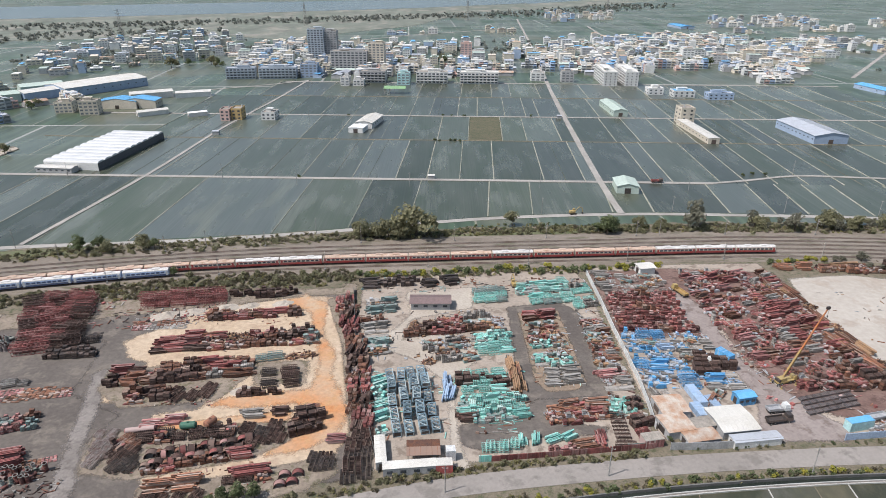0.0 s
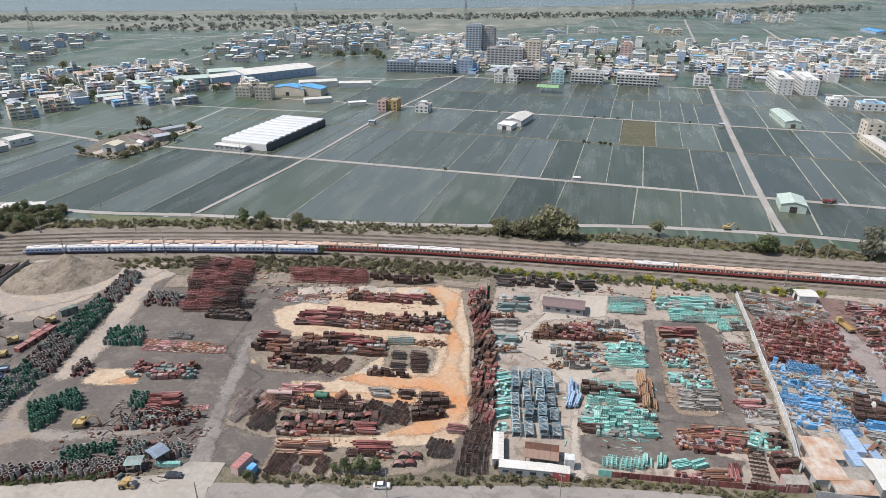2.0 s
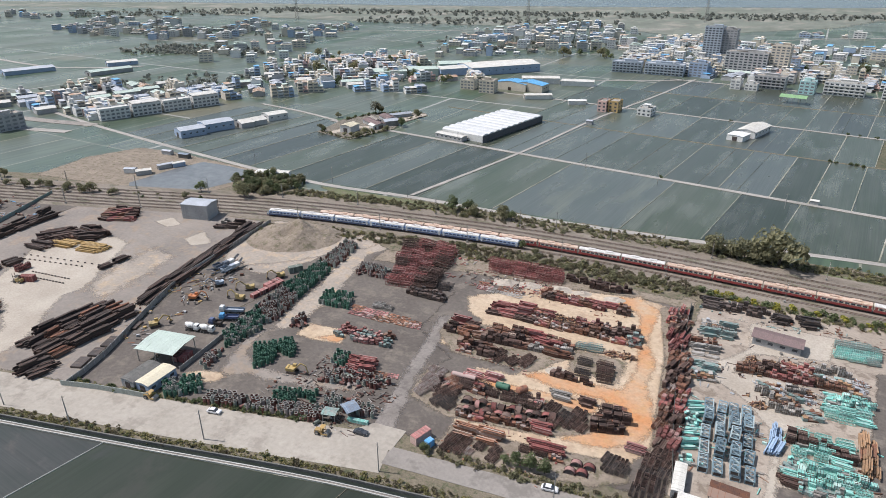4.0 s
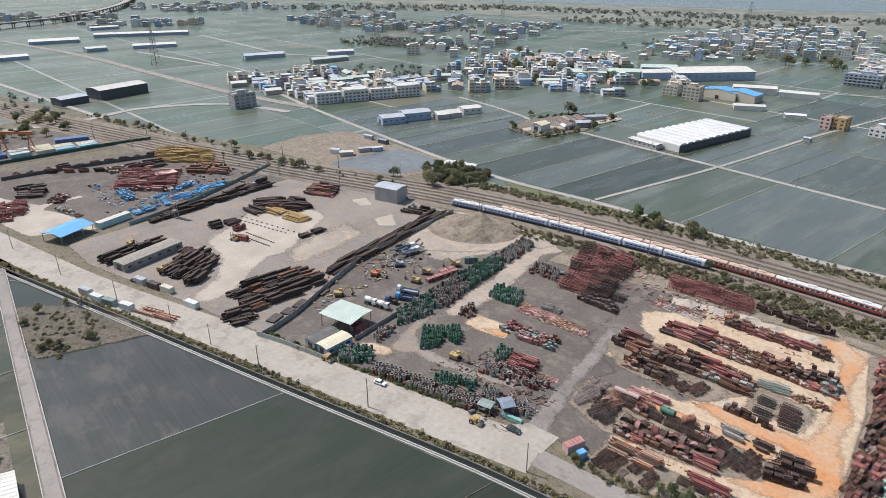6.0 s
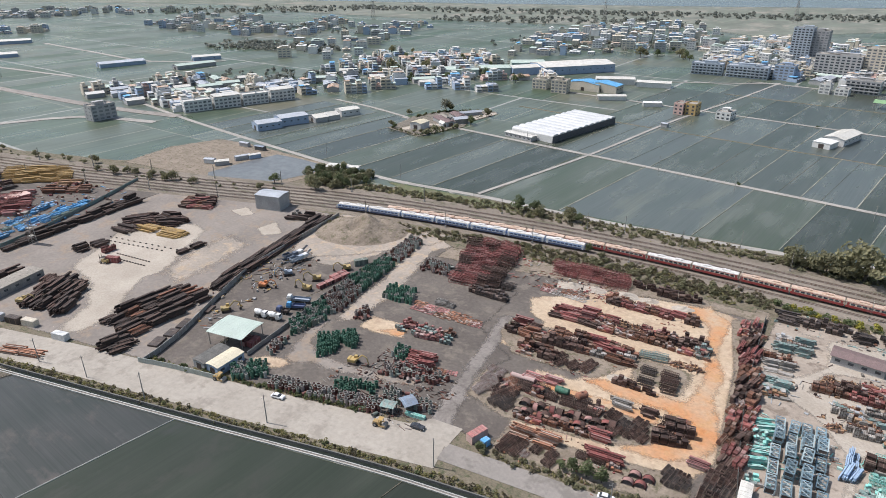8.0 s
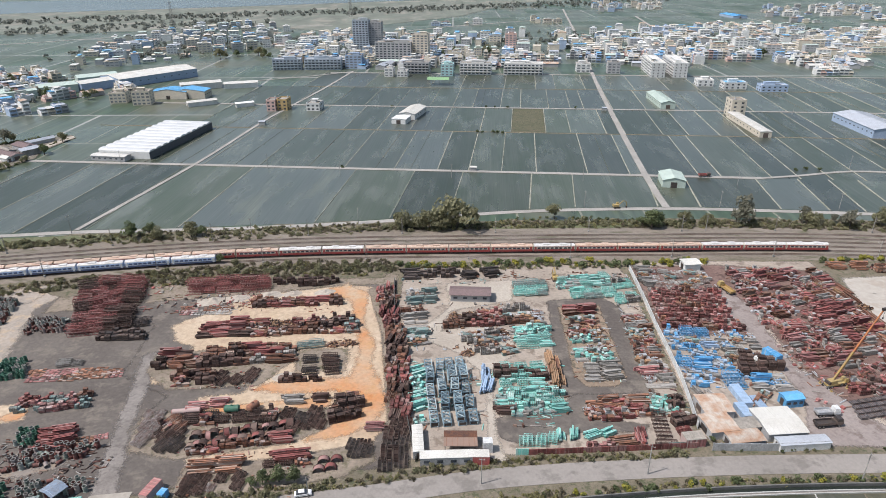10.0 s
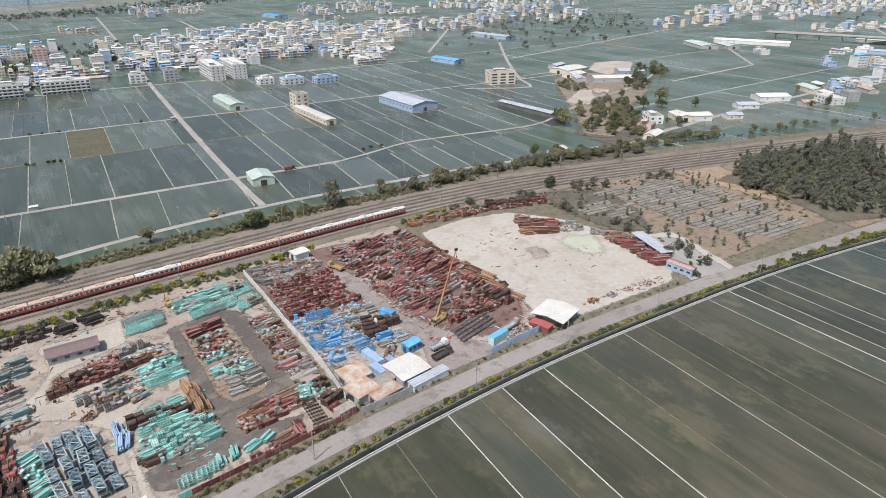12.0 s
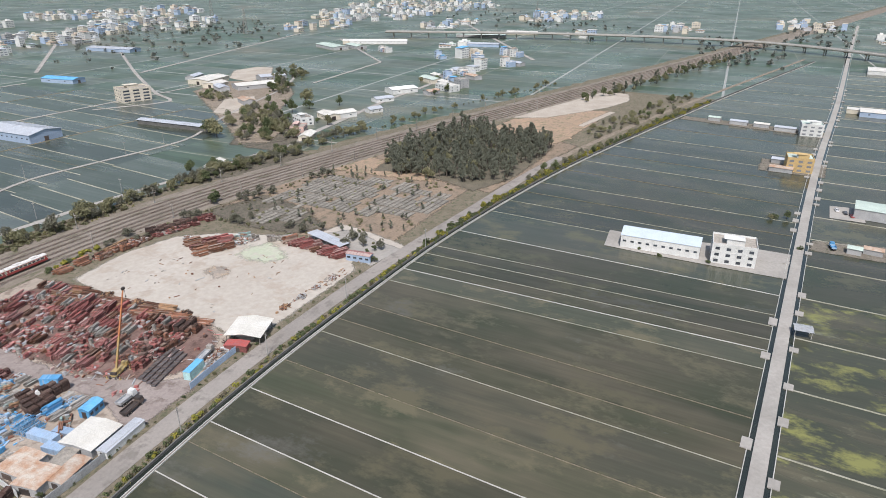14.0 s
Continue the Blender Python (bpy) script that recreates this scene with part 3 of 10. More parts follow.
ribbon("canal_coping", CANAL, [(-0.3, 0.0), (-0.3, 0.5), (-0.62, 0.5), (-0.62, 0.3)], "coping")
ribbon("canal_ledge", CANAL, [(-0.62, 0.3), (-1.1, 0.3)], "track_grey")
ribbon("canal_coping_outer", CANAL, [(-1.1, 0.3), (-1.1, 0.45), (-1.4, 0.45), (-1.4, 0.0)], "coping")

lane_east, lane_west = [q for q in LANE_S if q.x > -20], [q for q in LANE_S if q.x < 20]
ribbon("lane_south", lane_east, [(2.2, 0.02), (2.2, 0.5), (-2.2, 0.5), (-2.2, 0.02)], "lane")
ribbon("lane_south_west", lane_west, [(1.75, 0.02), (1.75, 0.5), (-1.75, 0.5), (-1.75, 0.02)], "road")
for side in (1, -1):
    ribbon("lane_ditch", lane_east, [(side * 2.2, 0.09), (side * 3.7, 0.09)], "water")
    ribbon("lane_parapet", lane_east, [(side * 3.7, 0.02), (side * 3.7, 0.45), (side * 3.95, 0.45), (side * 3.95, 0.02)], "coping")
    ribbon("lane_kerb", lane_west, [(side * 2.2, 0.02), (side * 2.2, 0.56), (side * 2.45, 0.56), (side * 2.45, 0.02)], "coping")
    ribbon("lane_gutter", lane_west, [(side * 1.75, 0.3), (side * 2.2, 0.3)], "track_grey")
bm = bmesh.new()
box(bm, (0, 0, 0), (3.4, 3.0, 0.36))
slab = finish("ditch_bridge", bm, "lane")
first = True
for i in range(60):
    q, h = along(LANE_S, 260 + i * 15.5 + rng.uniform(-4, 4))
    side = rng.choice((1, -1))
    w = q + side * 4.2 * Vector((-math.sin(radians(h)), math.cos(radians(h))))
    m = at(w.x, w.y, h, (rng.uniform(0.8, 1.8), 1, 1), z=0.33)
    if first:
        slab.matrix_basis = m
        tagged(slab, kind="structure")
        first = False
    else:
        tagged(again(slab, m), kind="structure")

# ---- northern paddies ----
def grid_xy(u, v):
    """Plan place from metres along and across the farm roads, from the crossroads."""
    return Vector((100 + u + 0.05 * v, 388 - 0.032 * u + v))


def nearest_y(line, x):
    for a, b in zip(line, line[1:]):
        if a.x <= x <= b.x:
            return a.y + (b.y - a.y) * (x - a.x) / max(b.x - a.x, 1e-6)
    return line[0].y if x < line[0].x else line[-1].y


def quad(name, pts, z, material):
    bm = bmesh.new()
    bm.faces.new([bm.verts.new((p[0], p[1], z)) for p in pts])
    bmesh.ops.recalc_face_normals(bm, faces=bm.faces)
    ob = finish(name, bm, material)
    if ob.data.polygons[0].normal.z < 0:
        ob.data.flip_normals()
    return tagged(ob, kind="structure")


def bund(p, q, w=0.55, h=0.32, material="bund"):
    ribbon("bund", [Vector(p), Vector(q)], [(w, 0.02), (w * 0.5, h), (-w * 0.5, h), (-w, 0.02)], material)


def columns(known, lo, hi):
    c = list(known)
    while c[0] > lo:
        c.insert(0, c[0] - rng.uniform(22, 34))
    while c[-1] < hi:
        c.append(c[-1] + rng.uniform(22, 34))
    return c


FIELD_ROWS = [
    (0.0, 100.0, (-286, -248, -191, -158, -130, -110, -89, -67, -35, -9, 0, 33, 46, 76, 92.5, 111, 130, 152), -330, 330),
    (100.0, 186.0, (-286, -250, -217, -190, -164, -139, -109, -85, -58, -39, -12, 2, 30, 49, 72, 92, 118, 144, 156), -330, 330),
    (186.0, 276.0, (-286, -250, -220, -190, -160, -139, -121, -96, -78, -53, -34, -22, 3, 32, 62, 96), -330, 330),
    (276.0, 362.0, (-278, -240, -205, -172, -140, -118, -95, -63, -43, -13, 3, 36, 70, 100, 134), -280, 300),
]
for v0, v1, known, lo, hi in FIELD_ROWS:
    cols = columns(known, lo, hi)
    for a, b in zip(cols, cols[1:]):
        quad("paddy_field", [grid_xy(a, v0), grid_xy(b, v0), grid_xy(b, v1), grid_xy(a, v1)], 0.06, "paddy")
    for a, b in zip(cols, cols[1:]):
        bund(grid_xy(a, v0), grid_xy(a, v1), rng.uniform(0.28, 0.48))
        if b - a > 24 and v0 < 200 and rng.random() < 0.5:
            c = a + (b - a) * rng.uniform(0.3, 0.7)
            bund(grid_xy(c, v0), grid_xy(c + rng.uniform(-1, 1), v1), rng.uniform(0.12, 0.2), 0.2, rng.choice(("bund", "scrub", "fallow")))
cols = columns((-360, -330, -296, -250, -182, -144, -113, -70, -45, 0, 23, 65, 90, 108, 125, 143), -560, 180)
for a, b in zip(cols, cols[1:]):
    pa, pb = grid_xy(a, 0), grid_xy(b, 0)
    qa, qb = Vector((pa.x - 5, nearest_y(LANE_N, pa.x - 5) + 3)), Vector((pb.x - 5, nearest_y(LANE_N, pb.x - 5) + 3))
    quad("paddy_field", [qa, qb, pb, pa], 0.06, "paddy")
    bund(qa, pa, rng.uniform(0.3, 0.55))
for v, w, lo, hi in ((0, 1.9, -470, 70), (186, 1.6, -420, 420), (362, 1.9, -300, 330)):
    line = smooth_line([grid_xy(lo, v), grid_xy((lo + hi) / 2, v), grid_xy(hi, v)], 30)
    ribbon("farm_road", line, [(w, 0.02), (w, 0.3), (-w, 0.3), (-w, 0.02)], "lane")
for v, lo, hi in ((100, -420, 330), (276, -300, 330)):
    bund(grid_xy(lo, v), grid_xy(hi, v), 0.9, 0.3, "scrub")
ribbon("farm_road", smooth_line([(99, 332), (100, 388), (109, 570), (121, 760), (150, 1150), (185, 1700)], 30), [(2.0, 0.02), (2.0, 0.33), (-2.0, 0.33), (-2.0, 0.02)], "lane")
ribbon("farm_road", smooth_line([(-205, 286), (-191, 402), (-183, 530), (-168, 652), (-157, 770)], 20), [(1.3, 0.02), (1.3, 0.33), (-1.3, 0.33), (-1.3, 0.02)], "lane")
ribbon("farm_road", smooth_line([(170, 386), (195, 392), (231, 402), (270, 399), (346, 392), (400, 415), (462, 438), (560, 470), (650, 520)], 12), [(1.4, 0.02), (1.4, 0.31), (-1.4, 0.31), (-1.4, 0.02)], "lane")
ribbon("farm_road", smooth_line([(-157, 766), (-210, 728), (-260, 700), (-330, 650), (-420, 600)], 20), [(1.6, 0.02), (1.6, 0.29), (-1.6, 0.29), (-1.6, 0.02)], "lane")
patch("ground_fallow", [grid_xy(-85, 101), grid_xy(-58.5, 101), grid_xy(-58.5, 184), grid_xy(-84.5, 184)], 0.11, "fallow", 0.8)

# ---- southern paddies ----
EDGE_TOP = (-420, -300, -230, -159, -89, -40, 30, 48, 67, 86, 98.6, 108, 126.3, 144.1, 165.2, 175.9, 189.6, 212.9, 225.9, 234.3, 245.2, 255.1, 278, 312, 333, 352, 373, 407, 434, 458, 483, 520, 560, 610, 660, 720, 790, 860, 950)
PALE_EDGE = {86, 108, 126.3, 225.9, 278, -159}
for a, b in zip(EDGE_TOP, EDGE_TOP[1:]):
    foot = lambda x: x - (7 if x < 200 else 0 if x < 260 else 4 if x < 400 else 9)
    q = [Vector((a, nearest_y(CANAL, a) - 1.3)), Vector((b, nearest_y(CANAL, b) - 1.3)), Vector((foot(b), nearest_y(LANE_S, foot(b)) + 4.0)), Vector((foot(a), nearest_y(LANE_S, foot(a)) + 4.0))]
    if a < -150:
        q[2].x, q[3].x = b - 5, a - 5
        q[2].y, q[3].y = nearest_y(LANE_S, b - 5) + 2.45, nearest_y(LANE_S, a - 5) + 2.45
    quad("paddy_field", q, 0.06, "paddy_olive" if 95 < a < 230 else "paddy_s" if a > 20 else "paddy_mud" if a == -230 else "paddy_w")
    bund(q[0], q[3], 0.19 if a in PALE_EDGE else 0.15, 0.26, "coping" if a in PALE_EDGE else rng.choice(("bund", "bund", "scrub")))
for i in range(-11, 26):
    a, b = 60 + i * 36, 60 + (i + 1) * 36
    q = [Vector((x, nearest_y(LANE_S, x) - (2.5 if x < 20 else 4.0))) for x in (a, b)]
    quad("paddy_field", [q[0], q[1], q[1] + Vector((-8, -150)), q[0] + Vector((-8, -150))], 0.06, "paddy_algae" if 2 <= i <= 5 else "paddy_s")
    bund(q[0], q[0] + Vector((-8, -150)), 0.32, 0.3)
patch("ground_mud", [(-276, 14), (-254, 11), (-231, 12), (-226, 30), (-222, 48), (-240, 44), (-266, 29)], 0.3, "brush", 1.5)

# ---- yard surfaces ----
patch("ground_yard_stockyard", [(-96, 116), (-60, 126), (-22, 132), (-24, 150), (-36, 236), (-70, 240), (-135, 236), (-180, 212), (-168, 98)], 0.05, "dust", 2.0)
patch("ground_sand_stockyard", [(-115, 199), (-92, 224), (-56, 235), (-46, 234), (-36, 198), (-27, 151), (-30, 141), (-50, 133), (-79, 127), (-81, 133), (-62, 137), (-44, 148), (-47, 156), (-87, 153), (-88, 158), (-74, 161), (-74, 165), (-106, 164), (-110, 169), (-101, 186), (-109, 189)], 0.08, "sand", 2.5)
patch("ground_orange_stockyard", [(-66, 228), (-56, 236), (-46, 228), (-44, 205), (-38, 192), (-36, 176), (-28, 160), (-31, 149), (-40, 142), (-50, 141), (-46, 147), (-39, 154), (-38, 163), (-47, 164), (-60, 161), (-72, 163), (-68, 167), (-53, 170), (-42, 171), (-42, 187), (-48, 208), (-52, 222)], 0.11, "orange", 3.0)
patch("ground_brush_verge", [(-170, 218), (-130, 231), (-90, 238), (-42, 242), (-40, 250), (-90, 248), (-150, 236), (-186, 224)], 0.094, "scrub", 1.0)
patch("ground_orange_lane", [(-90, 146), (-62, 151), (-46, 156), (-46, 160), (-70, 156), (-88, 151)], 0.12, "orange", 2.0)
patch("ground_brush_stockyard", [(-61, 173), (-45, 174), (-46, 188), (-64, 186)], 0.13, "dirt", 3.0)
patch("ground_dust_drumyard", [(-160, 92), (-96, 116), (-104, 138), (-98, 158), (-118, 168), (-122, 200), (-170, 200), (-185, 170), (-188, 120), (-182, 96)], 0.065, "dust", 2.0)
patch("ground_gravel_track", [(-98, 112), (-91, 114), (-101, 140), (-106, 160), (-112, 182), (-117, 181), (-111, 160), (-105, 138)], 0.1, "track_grey", 2.5)
patch("ground_sand_track", [(-164, 138), (-168, 150), (-170, 158), (-173, 174), (-183, 198), (-190, 222), (-180, 226), (-170, 222), (-175, 208), (-168, 189), (-162, 171), (-160, 156), (-158, 144)], 0.085, "track_sand", 3.5)
patch("ground_tan_heap", [(-226, 176), (-233, 191), (-234, 213), (-205, 217), (-188, 226), (-178, 228), (-180, 212), (-191, 208), (-193, 187), (-198, 172), (-207, 166)], 0.086, "track_sand", 4.0)
patch("ground_sand_office", [(-167, 103), (-165.7, 106), (-157.5, 109.6), (-154.5, 108), (-158, 103), (-163, 101)], 0.09, "sand", 2.0)
patch("ground_tyre_lane", [(-158, 108), (-150, 114), (-146, 114), (-132, 118), (-112, 126), (-112, 129), (-134, 122), (-150, 118), (-160, 122), (-166, 136), (-169, 134), (-164, 120)], 0.088, "dust_mid", 3.0)
patch("ground_sand_patch", [(-154, 140.5), (-154.7, 148.6), (-140, 152.3), (-138, 149), (-136, 144.3), (-146.6, 141)], 0.12, "sand", 1.6)
patch("ground_sand_stain", [(-146, 143), (-141, 149), (-137, 148), (-138, 144)], 0.125, "orange", 1.5)
patch("ground_concrete_gate", [(-106, 106), (-88, 110), (-89, 119), (-99, 117)], 0.15, "apron", 0.3)
patch("ground_machine_yard", [(-172, 92), (-184, 96), (-188, 122), (-186, 160), (-190, 196), (-204, 214), (-236, 216), (-226, 150), (-206, 104), (-192, 78)], 0.06, "dust", 1.0)
patch("ground_teal_yard", [(-28, 134), (8, 138), (62, 146), (62, 250), (58, 262), (-34, 252)], 0.042, "dust_brown", 1.0)
patch("ground_teal_yard_loop", [(24, 164), (55, 167), (54, 222), (48, 230), (26, 226), (26, 200)], 0.1, "dust", 1.0)
patch("ground_teal_yard_island", [(30, 221), (46, 224), (48, 176), (44, 171), (34, 170), (31, 176)], 0.13, "dry", 0.8)
patch("ground_teal_yard_front", [(6, 145), (11, 143), (34, 150), (47, 149), (50, 153), (34, 155), (32, 159), (52, 164), (51, 168), (30, 166), (24, 160), (4, 153)], 0.1, "dust", 1.0)
patch("ground_teal_yard_sand", [(-25, 237), (-15, 238), (-12, 219), (-21, 203), (-21, 196), (-8, 187), (0, 177), (2, 166), (3, 135), (8, 136), (5, 148), (4, 178), (13, 188), (10, 203), (-6, 205), (-14, 201), (-12, 216), (12, 225), (13, 243)], 0.12, "gravel", 1.5)
patch("ground_red_yard", [(64, 148), (144, 151), (150, 170), (146, 226), (146, 268), (100, 266), (64, 262)], 0.046, "dust_brown", 0.8)
patch("ground_red_yard_track", [(100, 240), (105, 226), (104, 190), (116, 160), (122, 152), (118, 147), (98, 147), (94, 151), (101, 168), (98, 190), (92, 226), (96, 236)], 0.09, "track_rose", 1.5)
patch("ground_white_yard", [(146, 150), (214, 149), (228, 160), (232, 200), (222, 230), (206, 250), (180, 256), (152, 252), (148, 224), (152, 180)], 0.05, "sand_white", 2.0)
patch("ground_mint_powder", [(203, 207), (213, 209), (221, 203), (217, 193), (211, 185), (202, 189)], 0.088, "powder_green", 6.0)
patch("ground_fill_stain", [(183, 207), (189, 208), (190, 201), (185, 196), (180, 199)], 0.087, "track_sand", 5.0)
patch("ground_dry_slabs", [(240, 150), (345, 150), (352, 224), (320, 256), (240, 262), (236, 200)], 0.05, "dry", 3.0)
patch("ground_dry_woods", [(340, 136), (470, 118), (500, 190), (480, 226), (360, 240), (350, 190)], 0.06, "dry", 4.0)
patch("ground_sand_east", [(538, 197), (574, 187), (630, 182), (687, 164), (706, 140), (699, 126), (665, 119), (624, 130), (597, 144), (553, 169)], 0.13, "gravel", 3.0)
patch("ground_pale_strip", [(536, 136), (606, 125), (603, 119), (534, 131)], 0.14, "gravel", 1.2)
patch("ground_bare_east", [(440, 186), (490, 128), (520, 150), (470, 205)], 0.1, "sand", 4.0)
patch("ground_steel_yard", [(-236, 214), (-228, 150), (-204, 100), (-194, 80), (-252, 62), (-300, 46), (-330, 44), (-338, 96), (-352, 174), (-300, 200)], 0.05, "dust_mid", 0.8)
patch("ground_steel_concrete", [(-294, 100), (-298, 108), (-314, 130), (-309, 149), (-293, 158), (-281, 157), (-269, 139), (-255, 120), (-256, 111), (-247, 99), (-238, 92), (-231, 73), (-240, 69), (-250, 85), (-271, 95), (-288, 96)], 0.09, "gravel", 4.0)
patch("ground_steel_tan", [(-255, 120), (-263, 143), (-266, 160), (-250, 160), (-243, 140), (-240, 117)], 0.088, "track_sand", 8.0)
patch("ground_steel_concrete_patch", [(-295, 181), (-292, 190), (-280, 186), (-283, 180)], 0.09, "gravel", 1.0)
patch("ground_steel_concrete_small", [(-263, 175), (-262, 186), (-247, 178), (-253, 171)], 0.09, "gravel", 2.0)
patch("ground_far_yard", [(-338, 46), (-420, 14), (-480, 10), (-486, 60), (-470, 136), (-440, 152), (-352, 174), (-342, 96)], 0.05, "dust", 1.0)
patch("ground_far_concrete", [(-434, 28), (-422, 32), (-399, 45), (-402, 66), (-398, 67), (-397, 51), (-390, 45), (-376, 52), (-361, 57), (-342, 60), (-345, 50), (-353, 32), (-369, 27), (-400, 20)], 0.09, "gravel", 1.2)
patch("ground_container_yard", [(-500, 0), (-580, -30), (-600, 60), (-560, 110), (-494, 138)], 0.05, "dust", 1.0)
quad("pond_water", [(-364, 212), (-365, 240), (-362, 265), (-340, 268), (-319, 268), (-310, 252), (-315, 232), (-320, 221), (-338, 212), (-356, 206)], 0.16, "pond")
patch("ground_pond_bank", [(-429, 190), (-440, 230), (-430, 264), (-408, 269), (-366, 271), (-316, 272), (-305, 250), (-309, 222), (-338, 206), (-366, 202), (-392, 198)], 0.07, "dirt", 2.5)
patch("ground_store_apron", [(240, 190), (258, 185), (254, 163), (248, 141), (228, 143), (227, 150), (236, 172)], 0.09, "sand_white", 2.0)
patch("ground_brush_beds", [(240, 263), (276, 252), (268, 216), (250, 192), (236, 200), (232, 232)], 0.092, "brush", 5.0)
patch("ground_tan_beds", [(336, 250), (376, 246), (358, 185), (342, 175), (339, 215)], 0.093, "flats_tan", 5.0)
patch("ground_wood_floor", [(346, 222), (356, 190), (338, 146), (372, 134), (420, 132), (464, 134), (490, 186), (486, 220), (430, 236)], 0.1, "litter", 4.0)
patch("ground_river_flats", [(-1900, 1150), (-1300, 1080), (-900, 1130), (-620, 1200), (-500, 1310), (-290, 1200), (-60, 1500), (60, 1900), (300, 2400), (-60, 2120), (-620, 1820), (-1150, 1580), (-1900, 1290)], 0.06, "flats", 30)
patch("ground_store_apron", [(237, 192), (254, 177), (247, 158), (244, 142), (221, 145), (228, 160), (231, 180)], 0.1, "lane", 0.9)
patch("ground_bare_field", [(500, 198), (535, 194), (556, 172), (600, 147), (606, 126), (556, 126), (486, 131), (468, 135), (478, 149), (482, 182)], 0.11, "flats_tan", 3.0)
patch("ground_dirt_stockyard", [(-98, 133), (-82, 131), (-53, 139), (-43, 147), (-46, 155), (-60, 154), (-88, 150), (-102, 151)], 0.14, "dirt", 1.5)
patch("ground_dirt_stockyard_middle", [(-111, 170), (-99, 161), (-71, 165), (-64, 178), (-66, 189), (-112, 181)], 0.14, "dirt", 1.5)
patch("ground_dirt_stockyard_front", [(-79, 118), (-60, 120), (-36, 127), (-28, 134), (-30, 141), (-46, 136), (-64, 131), (-79, 129)], 0.14, "dirt", 1.5)
patch("ground_dirt_stockyard_east", [(-27, 129), (-19, 132), (-20, 151), (-28, 197), (-37, 234), (-47, 232), (-36, 198), (-27, 151)], 0.13, "dirt", 1.0)
patch("ground_dirt_north", [(-170, 205), (-124, 218), (-86, 226), (-60, 234), (-36, 237), (-36, 246), (-80, 246), (-150, 234), (-172, 228)], 0.075, "dirt", 2.5)
patch("ground_red_dust", [(66, 204), (97, 204), (103, 226), (148, 184), (148, 258), (104, 262), (66, 258)], 0.075, "dirt_red", 3.0)
patch("ground_red_dust_gate", [(112, 166), (124, 157), (142, 160), (150, 172), (150, 190), (106, 214), (106, 190)], 0.077, "dirt_red", 4.0)
patch("ground_village_east", [(372, 330), (420, 352), (470, 400), (540, 440), (600, 500), (560, 560), (500, 540), (450, 470), (400, 400), (360, 350)], 0.1, "dirt", 5)
patch("ground_mound_apron", [(-238, 182), (-226, 168), (-212, 172), (-200, 184), (-190, 200), (-192, 222), (-215, 226), (-242, 216)], 0.08, "track_sand", 3.0)

# ---- railway ----
TRACKS = (-4.3, 0.0, 4.6, 9.6, 14.2, 19.0)
near_rail = [q for q in RAIL if -900 < q.x < 1300]
mast_rail = [q for q in RAIL if -560 < q.x < 620]
for off in TRACKS:
    for g in (-0.53, 0.53):
        ribbon("rail", shifted(near_rail, off + g), [(0.06, 0.55), (0.06, 0.74), (-0.06, 0.74), (-0.06, 0.55)], "rail")
verts, faces = [], []
seen_rail = [q for q in RAIL if -420 < q.x < 520]
for off in TRACKS:
    line = shifted(seen_rail, off)
    n = int(length(line) / 1.2)
    for a, b in zip(line, line[1:]):
        k = max(1, int((b - a).length / 0.75))
        d = (b - a).normalized()
        e = Vector((-d.y, d.x))
        for j in range(k):
            c = a + (b - a) * (j / k)
            o = len(verts)
            for su, sv in ((-1, -1), (1, -1), (1, 1), (-1, 1)):
                q = c + d * 0.13 * su + e * 1.25 * sv
                verts += [(q.x, q.y, 0.45), (q.x, q.y, 0.57)]
            faces += [(o + 1, o + 3, o + 5, o + 7), (o, o + 2, o + 3, o + 1), (o + 2, o + 4, o + 5, o + 3), (o + 4, o + 6, o + 7, o + 5), (o + 6, o, o + 1, o + 7)]
me = bpy.data.meshes.new("sleepers")
me.from_pydata(verts, [], faces)
me.materials.append(M["sleeper"])
tagged(new("sleepers", me), "weathered concrete sleepers under the rails", "sleepers", kind="stuff")


def mast():
    t = thing("overhead_line_mast", "galvanised steel overhead line mast beside the railway tracks", "mast", "overhead line masts along the railway")
    bm = bmesh.new()
    box(bm, (0, 0, 0.45), (0.7, 0.7, 0.9))
    part("footing", bm, "concrete_wall", t, "grey concrete footing")
    bm = bmesh.new()
    for dx in (-0.16, 0.16):
        box(bm, (dx, 0, 4.7), (0.08, 0.22, 8.0))
    for i in range(10):
        box(bm, (0, 0, 1.2 + i * 0.8), (0.4, 0.05, 0.06), ry=35 * (-1) ** i)
    part("pole", bm, "steel", t)
    bm = bmesh.new()
    tube(bm, (0, 0, 7.6), (0, 3.2, 7.9), 0.05, 6)
    tube(bm, (0, 0, 6.3), (0, 2.9, 6.6), 0.05, 6)
    tube(bm, (0, 2.9, 6.6), (0, 3.2, 7.9), 0.04, 6)
    part("cantilever_arm", bm, "steel", t)
    bm = bmesh.new()
    tube(bm, (0, 0.35, 6.35), (0, 0.7, 6.4), 0.11, 8)
    again(part("insulator", bm, "wall_cream", t, "pale ribbed insulator"), at(0, 0, z=1.3))
    return t


total = length(near_rail)
for off, turn, shift in ((-6.6, 0, 0), (22.8, 180, 22)):
    line = shifted(mast_rail, off)
    s = 20 + shift
    while s < length(line):
        q, h = along(line, s)
        stamp("mast", mast, at(q.x, q.y, h + turn, z=0.4))
        s += 46
for off in (0.0, 4.6, 9.6, 14.2):
    ribbon("contact_wire", shifted(near_rail, off), [(0.02, 6.4), (-0.02, 6.4)], "steel_dark")


